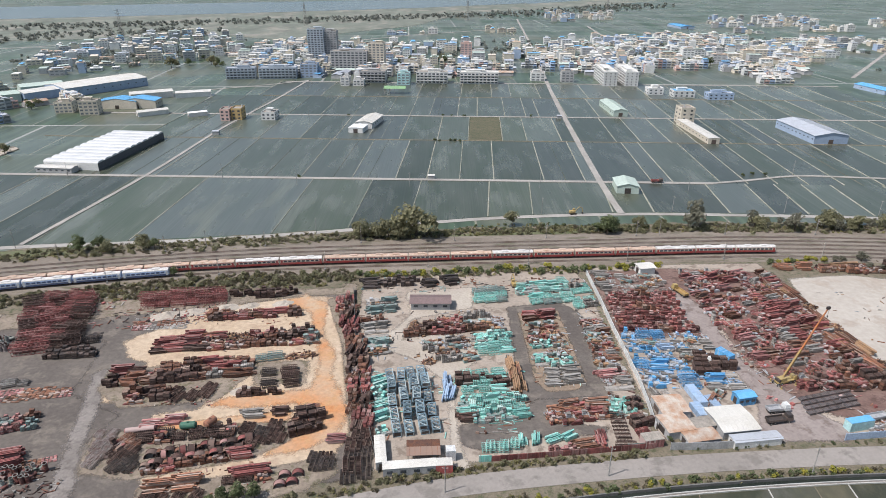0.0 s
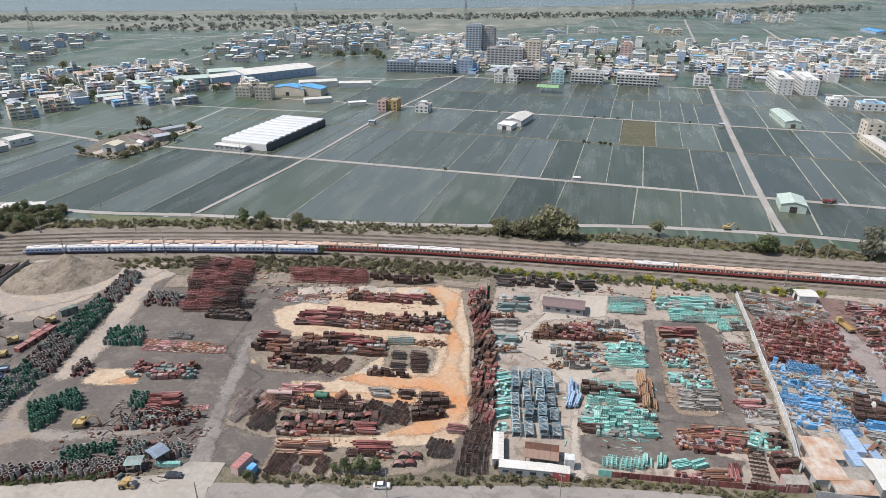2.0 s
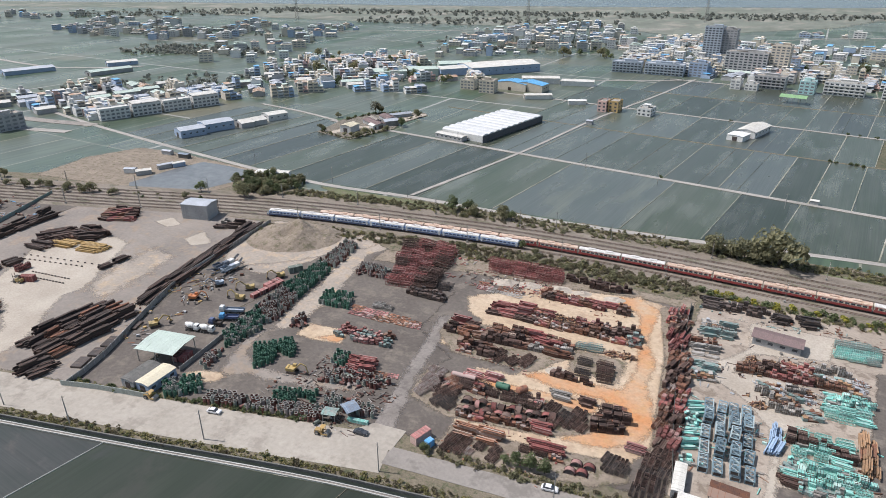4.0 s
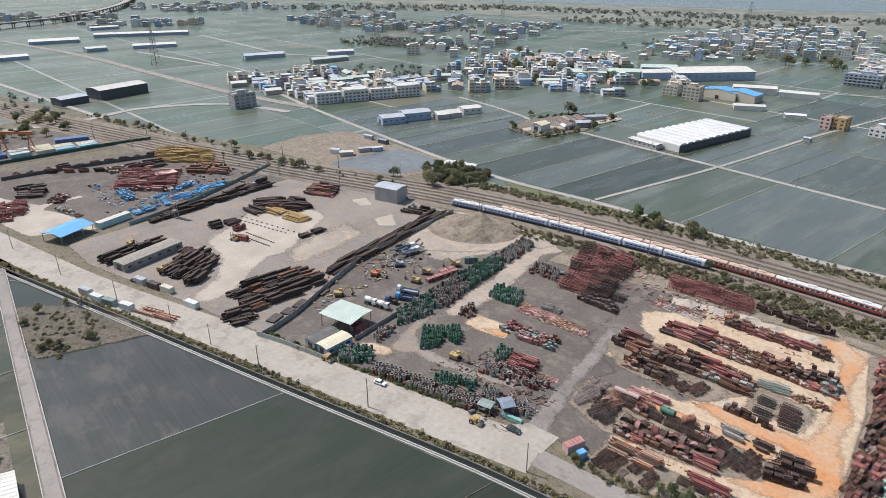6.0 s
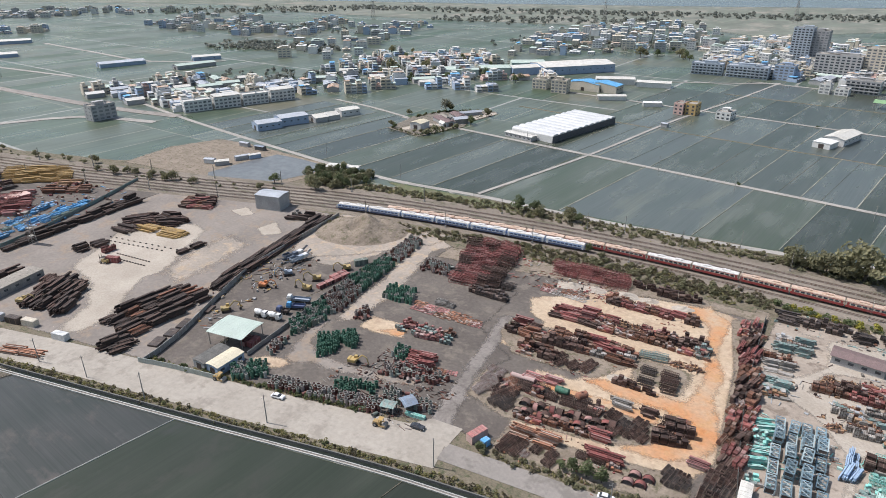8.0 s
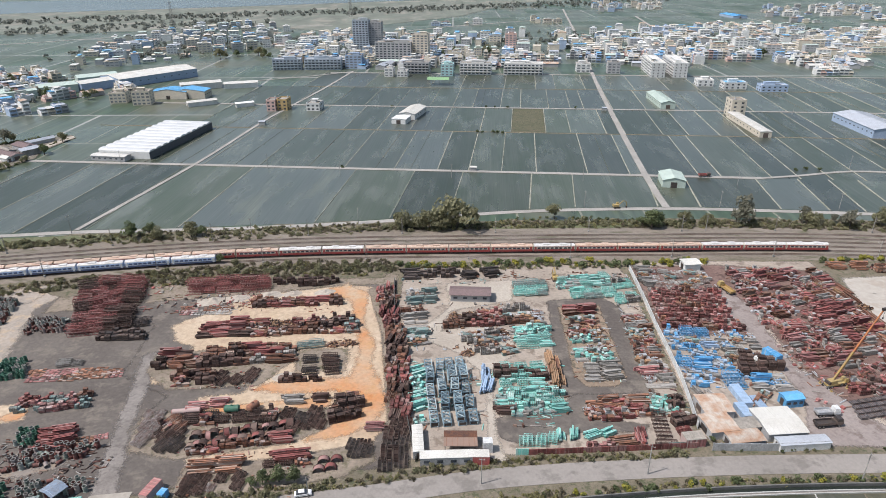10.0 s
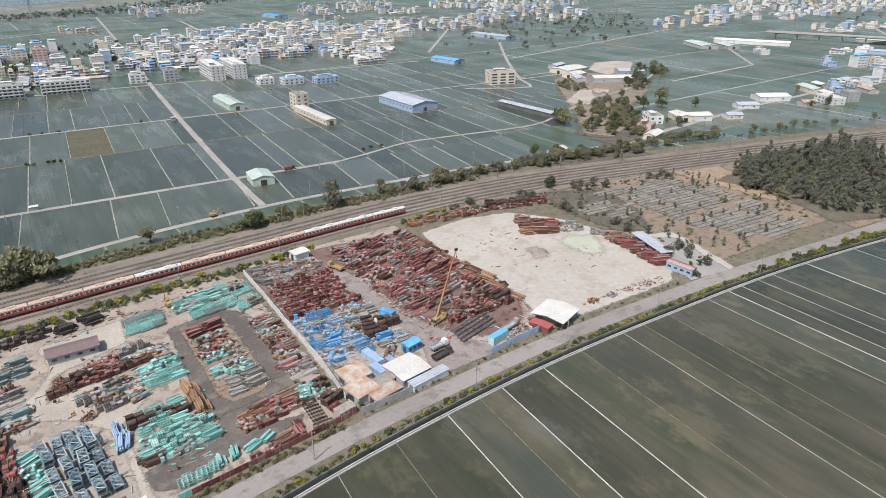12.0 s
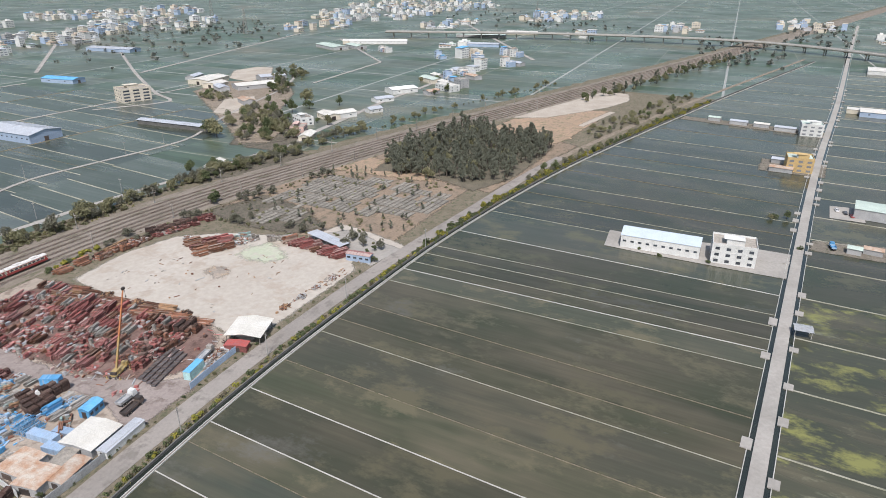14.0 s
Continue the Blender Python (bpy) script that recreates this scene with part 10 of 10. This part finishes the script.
# ---- vegetation ----
def leaf_cloud(bm, r, lumps, n, size):
    for i in range(n):
        c, rad = lumps[i % len(lumps)]
        a, b = r.uniform(0, 6.283), math.acos(r.uniform(-0.75, 1))
        k = rad * r.uniform(0.62, 1.05)
        p = Vector(c) + Vector((math.cos(a) * math.sin(b) * k, math.sin(a) * math.sin(b) * k, math.cos(b) * k * 0.85))
        nrm = ((p - Vector(c)).normalized() + Vector((r.uniform(-0.7, 0.7), r.uniform(-0.7, 0.7), r.uniform(-0.3, 0.7)))).normalized()
        u = nrm.orthogonal().normalized()
        w = nrm.cross(u)
        s = size * r.uniform(0.6, 1.3)
        v = [bm.verts.new(p + s * (math.cos(t) * u + math.sin(t) * w * 0.8) + nrm * s * 0.25 * (1 if j % 2 else -0.6)) for j, t in enumerate((0.2, 1.7, 3.0, 4.6))]
        bm.faces.new(v)


KINDS = {
    "round": ("tree", "leafy dark green broadleaf tree", "leaf", 8.0, 3.6, 640, 0.4),
    "olive": ("tree", "olive-green scrubby tree beside the railway", "leaf_olive", 6.2, 4.0, 620, 0.4),
    "dark": ("pine_tree", "dark feathery casuarina tree", "leaf_dark", 10.0, 2.9, 430, 0.42),
    "grey": ("tree", "grey dusty sparse-leaved tree", "leaf_grey", 5.5, 3.2, 420, 0.36),
    "shrub": ("shrub", "low green shrub on the verge", "leaf", 2.0, 1.5, 110, 0.34),
    "scrub": ("shrub", "low olive dry shrub on bare ground", "leaf_olive", 1.7, 1.5, 100, 0.34),
    "tuft": ("grass_tuft", "straw-coloured tall grass tuft on the verge", "leaf_straw", 1.0, 1.0, 34, 0.24),
    "weed": ("weed", "brown dry weed clump on bare ground", "leaf_brown", 1.2, 1.2, 44, 0.27),
    "bloom": ("flowering_shrub", "shrub covered in yellow blossom", "blossom", 2.4, 1.7, 150, 0.34),
}


def tree_meshes(kind, seed):
    r = random.Random(seed)
    h, wide, n, size = KINDS[kind][3:]
    wood = bmesh.new()
    low = h * (0.3 if h > 3 else 0.12)
    tube(wood, (0, 0, -0.1), (r.uniform(-0.2, 0.2), r.uniform(-0.2, 0.2), low + h * 0.15), 0.035 * h, 6, r2=0.02 * h)
    lumps = []
    for i in range(9 if h > 3 else 5):
        a = r.uniform(0, 6.283)
        d = r.uniform(0.15, 0.75) * wide
        z = low + r.uniform(0.1, 0.62) * h * (1 - 0.35 * d / wide)
        if kind == "dark":
            z = low + (i + 0.5) / 9 * h * 0.68
            d = wide * 0.62 * (1 - i / 13)
        c = (math.cos(a) * d, math.sin(a) * d, z)
        lumps.append((c, wide * r.uniform(0.32, 0.55) * (1 - 0.05 * i if kind == "dark" else 1)))
        tube(wood, (0, 0, low), c, 0.014 * h, 4, r2=0.005 * h)
    crown = bmesh.new()
    leaf_cloud(crown, r, lumps, n, size)
    return wood, crown


def tree(kind, seed):
    name, label = KINDS[kind][:2]
    t = thing(name, label, "tree", "trees by the railway and town")
    wood, crown = tree_meshes(kind, seed)
    part("trunk", wood, "bark", t)
    part("crown", crown, KINDS[kind][2], t)
    return t


RAW = {}


def raw(kind, v):
    """Plain arrays of a plant, for planting many as one."""
    if (kind, v) not in RAW:
        vs, fs, ms = [], [], []
        for bm, mi in zip(tree_meshes(kind, v), (0, 1)):
            o = len(vs)
            bm.verts.index_update()
            vs += [q.co[:] for q in bm.verts]
            for f in bm.faces:
                fs.append([o + q.index for q in f.verts])
                ms.append(mi)
            bm.free()
        RAW[kind, v] = np.array(vs), fs, ms
    return RAW[kind, v]


def thicket(name, label, spots):
    """Many plants as one uncounted growth; spots: (kind, x, y, size)."""
    leaves = sorted({KINDS[k][2] for k, *rest in spots})
    vs, fs, ms, o = [], [], [], 0
    for kind, x, y, s in spots:
        a, f, m = raw(kind, rng.randrange(3))
        k, t = s * rng.uniform(0.8, 1.2), rng.uniform(0, 6.283)
        c, d = math.cos(t) * k, math.sin(t) * k
        vs.append(a @ np.array([[c, d, 0], [-d, c, 0], [0, 0, k * rng.uniform(0.85, 1.15)]]) + np.array([x, y, 0]))
        fs += [[o + i for i in q] for q in f]
        ms += [0 if i == 0 else 1 + leaves.index(KINDS[kind][2]) for i in m]
        o += len(a)
    me = bpy.data.meshes.new(name)
    me.from_pydata(np.concatenate(vs).tolist(), [], fs)
    for m in ["bark"] + leaves:
        me.materials.append(M[m])
    me.polygons.foreach_set("material_index", ms)
    return tagged(new(name, me), label, "plants", kind="stuff")


def plant(kind, x, y, s=1.0):
    v = rng.randrange(3)
    k = s * rng.uniform(0.8, 1.2)
    stamp((kind, v), lambda: tree(kind, v), at(x, y, rng.uniform(0, 360), (k, k, k * rng.uniform(0.85, 1.15))))


WORDS_FOR = {"scrub": "dry olive scrub and green shrubs along the verge", "bloom": "yellow-flowering shrubs and green bushes in a row", "olive": "olive and grey scrub trees in a dense belt"}


def hedge(line, menu, step, spread, s=1.0, gap=0.0):
    q, spots = 0.0, []
    while q < length(line):
        p, h = along(line, q)
        e = Vector((-math.sin(radians(h)), math.cos(radians(h))))
        if rng.random() > gap:
            p = p + e * rng.uniform(-spread, spread)
            spots.append((rng.choice(menu), p.x, p.y, s * rng.uniform(0.7, 1.25)))
        q += step * rng.uniform(0.6, 1.4)
    word = "bloom" if "bloom" in menu else "olive" if "olive" in menu else "scrub"
    thicket({"bloom": "flowering_hedge", "olive": "tree_belt", "scrub": "verge_scrub"}[word], WORDS_FOR[word], spots)


def line_of(*pts):
    return smooth_line(pts, 8)


# along the north side of the railway
for x, y, k, s in ((-172, 278, "round", 1.0), (-163, 279, "round", 1.15), (-158, 277, "olive", 1.0), (-143, 281, "olive", 1.1), (-138, 282, "round", 0.7), (-40, 295, "olive", 1.6), (-34, 297, "olive", 1.3), (-30, 295, "olive", 1.2), (-16, 298, "olive", 1.3), (-27, 296, "olive", 1.45), (-20, 297, "olive", 1.0), (-13, 299, "olive", 1.45)):
    plant(k, x, y, s)
for x, y, k, s in ((37, 313, "olive", 1.1), (84, 302, "round", 1.5), (88, 304, "round", 1.35), (80, 304, "round", 1.2), (128, 310, "grey", 1.5), (133, 311, "grey", 1.3), (114, 310, "olive", 0.9), (182, 307, "grey", 1.5), (112, 309, "olive", 0.9), (163, 311, "olive", 0.9), (181, 312, "grey", 1.0), (203, 312, "olive", 1.0), (249, 268, "round", 1.0), (253, 269, "round", 0.8),
                   (-312, 224, "round", 0.9), (-294, 236, "round", 0.9), (-287, 241, "round", 0.8), (-281, 247, "round", 0.9), (-275, 254, "round", 0.8), (-268, 258, "round", 0.7), (-300, 248, "round", 0.8), (-304, 254, "round", 0.7), (-284, 232, "olive", 0.9), (-278, 240, "olive", 0.9), (-290, 250, "olive", 0.9), (-117, 252, "round", 0.5), (-110, 251, "olive", 0.5)):
    plant(k, x, y, s)
hedge(line_of((-266, 253), (-220, 264), (-180, 272), (-60, 292), (20, 304), (60, 307), (130, 308), (230, 308)), ["scrub", "weed", "tuft", "scrub", "weed"], 1.1, 4.2, 1.25, 0.1)
hedge(line_of((-5, 300), (20, 309), (60, 311), (110, 311)), ["tuft", "shrub", "tuft", "tuft"], 1.0, 4.0, 0.9)
hedge(line_of((95, 311), (160, 313), (230, 312), (290, 308), (330, 300)), ["scrub", "scrub", "shrub", "grey", "weed", "shrub", "olive"], 2.6, 4.0, 0.95)
hedge(line_of((200, 312), (260, 312), (330, 301), (380, 296), (440, 288)), ["olive", "grey", "olive", "grey"], 4.2, 4.4, 1.0)
def grove(name, label, poly, n, menu, size):
    """Trees and bushes filling a stretch of land."""
    xs, ys = [p[0] for p in poly], [p[1] for p in poly]
    spots = []
    while len(spots) < n:
        x, y = rng.uniform(min(xs), max(xs)), rng.uniform(min(ys), max(ys))
        if inside(x, y, poly):
            spots.append((rng.choice(menu), x, y, size * rng.uniform(0.6, 1.25)))
    thicket(name, label, spots)


MIXED_TREES = ["olive", "grey", "olive", "grey", "round", "scrub", "shrub"]
grove("orchard_trees", "grey-olive trees and bushes round the houses", EAST_TREES, 120, MIXED_TREES, 1.0)
grove("lineside_trees", "grey and green bushes beside the railway", [(262, 311), (293, 324), (322, 312), (346, 306), (366, 302), (360, 288), (330, 290), (300, 298), (270, 302)], 80, MIXED_TREES, 0.85)
grove("works_trees", "grey-olive trees beside the works", [(467, 482), (487, 524), (518, 501), (490, 476)], 36, MIXED_TREES, 1.0)
grove("works_trees", "grey-olive trees beside the works", [(528, 440), (529, 467), (560, 492), (655, 554), (600, 490), (564, 462)], 60, MIXED_TREES, 1.0)
grove("works_trees", "green bushy trees beside the field road", [(609, 483), (618, 507), (681, 551), (641, 500)], 30, MIXED_TREES, 1.0)
grove("canal_bank_trees", "green and grey bushes between canal and bare ground", [(500, 126), (560, 116), (640, 96), (720, 72), (720, 62), (640, 72), (560, 92), (500, 108)], 90, MIXED_TREES, 0.7)
hedge(line_of((380, 300), (480, 278), (600, 250), (720, 215)), ["scrub", "olive"], 7, 6, 0.8)
hedge(line_of((640, 160), (760, 125), (900, 90), (1050, 50)), ["dark", "olive", "round"], 6.5, 8, 0.95)
hedge(line_of((-430, 166), (-360, 193), (-300, 216)), ["scrub", "olive", "shrub"], 5, 4, 0.8)
hedge(line_of((-620, 120), (-520, 150), (-440, 176)), ["scrub", "olive"], 6, 4, 0.7)
hedge(shifted([q for q in RAIL if -260 < q.x < 200], 33), ["weed", "tuft", "scrub"], 0.6, 4.5, 0.95, 0.1)
# south side of the railway
hedge(line_of((-245, 205), (-150, 236), (-80, 250), (-36, 254)), ["weed", "tuft", "weed", "scrub", "weed"], 0.45, 5.5, 1.15, 0.05)
hedge(line_of((-150, 233), (-100, 243), (-50, 249)), ["weed", "tuft", "scrub", "weed"], 0.4, 7.0, 1.15, 0.05)
hedge(line_of((-36, 254), (0, 257), (60, 261), (100, 264)), ["bloom", "shrub", "shrub", "bloom"], 2.8, 1.8, 1.2)
hedge(line_of((-34, 251), (10, 255), (60, 259)), ["weed", "tuft", "scrub", "shrub"], 0.9, 2.4, 1.0)
hedge(line_of((150, 268), (165, 270), (178, 270)), ["bloom", "bloom", "shrub"], 2.4, 1.4, 1.1)
plant("round", 80, 262, 0.55)
plant("round", 86, 261, 0.5)
hedge(line_of((176, 268), (230, 262), (330, 244)), ["scrub", "weed", "weed", "tuft", "grey"], 1.4, 5, 0.8, 0.2)
# along the southern road and canal
hedge([q for q in shifted(CANAL, 3.4) if -330 < q.x < 30], ["tuft", "tuft", "tuft", "weed"], 0.6, 1.5, 0.9, 0.05)
hedge([q for q in shifted(CANAL, 3.0) if -330 < q.x < 20], ["scrub", "shrub", "scrub"], 5.0, 1.0, 0.55, 0.1)
hedge([q for q in shifted(CANAL, 3.0) if 30 < q.x < 420], ["tuft", "weed", "shrub", "tuft"], 0.8, 1.3, 0.8, 0.1)
hedge([q for q in shifted(CANAL, 3.0) if 20 < q.x < 300], ["bloom", "shrub", "bloom"], 2.6, 0.7, 0.72, 0.25)
hedge([q for q in shifted(CANAL, 3.6) if 250 < q.x < 700], ["shrub", "bloom", "bloom", "shrub"], 2.6, 1.6, 1.15)
hedge([q for q in shifted(CANAL, 5.0) if 370 < q.x < 640], ["olive", "round", "grey"], 7.0, 2.2, 0.7)
hedge(shifted([q for q in ROAD_E if -84 < q.x < 62], 5.0), ["tuft", "weed", "tuft", "scrub"], 0.7, 1.5, 0.85)
hedge(shifted([q for q in ROAD_E if 62 < q.x < 230], 5.2), ["scrub", "shrub"], 4.0, 0.8, 0.5, 0.3)
hedge(shifted([q for q in ROAD_W if -196 < q.x < -112], 9.0), ["tuft", "shrub", "tuft"], 0.8, 0.9, 0.8)
for x, y, s in ((-56, 123.5, 0.6), (-52, 124.5, 0.62), (-48, 125, 0.55), (-59, 122.5, 0.4), (-80, 115.5, 0.45), (66, 146.5, 0.4), (236, 152, 0.5), (226, 146, 0.45)):
    plant("round", x, y, s)
thicket("pond_thicket", "dense dark green thicket between the pond and a field", [(rng.choice(("olive", "round", "olive", "shrub")), x, y, 0.75) for x, y in ((rng.uniform(-314, -270), rng.uniform(233, 271)) for i in range(170)) if inside(x, y, [(-312, 250), (-299, 270), (-273, 271), (-270, 244), (-296, 234)])])
# the wood, its rough edges and garden trees
wood = [(374, 230), (423, 238), (480, 222), (494, 203), (474, 180), (476, 145), (462, 134), (424, 132), (394, 137), (362, 135), (350, 154), (346, 206)]
k, inner = 0, []
while k < 520:
    x, y = rng.uniform(335, 490), rng.uniform(132, 234)
    if inside(x, y, wood):
        if x < 372 and k % 5 == 0:
            plant("dark", x, y, 0.95)
        else:
            inner.append(("dark" if rng.random() < 0.85 else "olive", x, y, rng.uniform(0.7, 1.15)))
        k += 1
thicket("casuarina_wood", "dense dark feathery casuarina wood on dry ground", inner)
thicket("slab_scrub", "dry scrub and small dark pines among concrete beds", [("scrub" if i % 3 else "dark", rng.uniform(242, 345), rng.uniform(152, 246), 0.8 if i % 3 else 0.42) for i in range(180)])
thicket("yard_edge_scrub", "dusty grey-green scrub along the pale yard", [(rng.choice(("scrub", "shrub", "grey")), rng.uniform(232, 246), rng.uniform(150, 252), 0.8) for i in range(40)])
thicket("mud_bank_scrub", "olive scrub clumps on a grey mud bank", [("scrub", rng.uniform(-262, -226), rng.uniform(14, 36), rng.choice((0.4, 0.6, 0.8))) for i in range(110)] + [(k, x, y, s2) for k, x, y, s2 in (("olive", -266, 20, 0.5), ("olive", -259, 14, 0.45), ("olive", -236, 15, 0.55), ("olive", -234, 21, 0.5), ("olive", -233, 31, 0.6), ("olive", -266, 30, 0.5), ("grey", -262, 34, 0.6), ("olive", -238, 18, 0.4))])
for x, y, k, m in ((-306, 415, "round", 1.0), (-309, 419, "round", 0.9), (-355, 444, "grey", 1.5), (-352, 446, "olive", 1.2), (-349, 371, "round", 0.7), (-354, 373, "olive", 0.7), (-372, 414, "olive", 0.8), (-320, 370, "olive", 0.6), (-326, 369, "olive", 0.5)):
    plant(k, x, y, m)
hedge(line_of((-318, 365), (-314, 378), (-309, 402)), ["shrub", "scrub", "olive"], 1.6, 1.6, 0.75)
hedge(line_of((-350, 369), (-334, 366), (-319, 364)), ["shrub", "scrub", "weed"], 2.0, 1.4, 0.9)
hedge(line_of((-361, 412), (-355, 438), (-341, 451), (-321, 466)), ["shrub", "scrub", "shrub"], 2.2, 2.0, 1.0)
hedge(line_of((-318, 440), (-315, 458)), ["shrub", "scrub", "olive"], 2.0, 2.6, 0.8)
thicket("field_shrubs", "low green shrubs beside the farm roads", [("shrub", x, y, 1.1) for x, y in ((-92, 396), (-85, 580), (0, 579), (8, 579), (196, 402), (204, 405), (212, 404), (-6, 490), (6, 489), (14, 489), (-2, 489), (10, 490), (20, 579), (80, 577), (296, 40), (292, 30), (294, 8), (374, -18), (330, -30))])
for x, y, k in ((-184, -7, "round"), (-180, -9, "olive"), (-188, -12, "olive"), (370, -16, "olive"), (374, -24, "round")):
    plant(k, x, y, 0.6)
for i in range(90):
    x, y = rng.choice(((-480, 640), (-600, 680), (-540, 700), (-480, 560), (-330, 900), (330, 920), (-40, 900), (640, 340), (-430, 620), (-530, 600), (440, 380), (480, 400), (410, 360)))
    plant(rng.choice(("round", "round", "olive")), x + rng.uniform(-50, 50), y + rng.uniform(-40, 40), 1.1)
thicket("roadside_trees", "olive and green trees beside the far yard", [(rng.choice(("olive", "round")), rng.uniform(-640, -560), rng.uniform(20, 100), 1.0) for i in range(40)])

# low weathered slabs set out in rows
bm = bmesh.new()
box(bm, (0, 0, 0.24), (8.3, 2.75, 0.48), taper=0.97)
for i in range(3):
    box(bm, (-2.75 + i * 2.75, 0, 0.52), (2.5, 2.5, 0.08))
stone = tagged(finish("slab_bed", bm, "bed"), "long low weathered concrete bed in dry grass", "slab", "rows of concrete beds")
PLOTS = [[(268, 247), (320, 245), (334, 197), (276, 192)], [(275, 187), (333, 193), (319, 149), (293, 153), (279, 163)], [(242, 230), (243, 216), (250, 207), (270, 220), (262, 240)]]
first = True
for i in range(13):
    for j in range(32):
        x, y = 242 + i * 8.7 + (4 if i % 3 == 0 else 0) * 0.2 + rng.uniform(-0.15, 0.15), 147 + j * 3.2 + rng.uniform(-0.12, 0.12) - i * 0.5
        if not any(inside(x, y, q) for q in PLOTS) or rng.random() < 0.07:
            continue
        m = at(x, y, rng.uniform(-1.5, 1.5) - 3, z=0.04)
        if first:
            stone.matrix_basis = m
            first = False
        else:
            tagged(again(stone, m), stone["label"], stone["category"], stone["group"])


def far_green(name, label, strips, material, seed):
    r = random.Random(seed)
    bm = bmesh.new()
    for x0, y0, x1, y1, wide, n, high in strips:
        for i in range(n):
            u = r.random()
            p = Vector((x0 + (x1 - x0) * u + r.uniform(-1, 1) * wide, y0 + (y1 - y0) * u + r.uniform(-1, 1) * wide, high * r.uniform(0.25, 0.6)))
            s = r.uniform(0.5, 1.0) * high
            for k in range(9):
                q = p + Vector((r.uniform(-1, 1), r.uniform(-1, 1), r.uniform(-0.5, 0.8))) * s * 0.7
                nrm = Vector((r.uniform(-1, 1), r.uniform(-1, 1), r.uniform(0.1, 1))).normalized()
                u2 = nrm.orthogonal().normalized()
                w = nrm.cross(u2)
                z = s * r.uniform(0.35, 0.7)
                bm.faces.new([bm.verts.new(q + z * (math.cos(t) * u2 + math.sin(t) * w)) for t in (0.1, 1.4, 2.9, 4.5)])
    return tagged(finish(name, bm, material), label, "woodland", kind="stuff")


# far tree belts wear the leaf colour with haze painted in
far_green("distant_trees", "haze-pale green trees between the distant houses", [
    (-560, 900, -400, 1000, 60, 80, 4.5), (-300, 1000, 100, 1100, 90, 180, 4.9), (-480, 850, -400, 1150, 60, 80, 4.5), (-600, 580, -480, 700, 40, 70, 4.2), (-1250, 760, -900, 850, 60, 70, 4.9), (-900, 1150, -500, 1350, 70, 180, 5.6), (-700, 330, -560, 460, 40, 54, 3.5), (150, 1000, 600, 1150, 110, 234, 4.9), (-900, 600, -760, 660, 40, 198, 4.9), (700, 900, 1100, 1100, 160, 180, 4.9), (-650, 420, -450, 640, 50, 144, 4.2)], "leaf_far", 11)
far_green("riverside_trees", "low haze-pale green woods along the distant river", [
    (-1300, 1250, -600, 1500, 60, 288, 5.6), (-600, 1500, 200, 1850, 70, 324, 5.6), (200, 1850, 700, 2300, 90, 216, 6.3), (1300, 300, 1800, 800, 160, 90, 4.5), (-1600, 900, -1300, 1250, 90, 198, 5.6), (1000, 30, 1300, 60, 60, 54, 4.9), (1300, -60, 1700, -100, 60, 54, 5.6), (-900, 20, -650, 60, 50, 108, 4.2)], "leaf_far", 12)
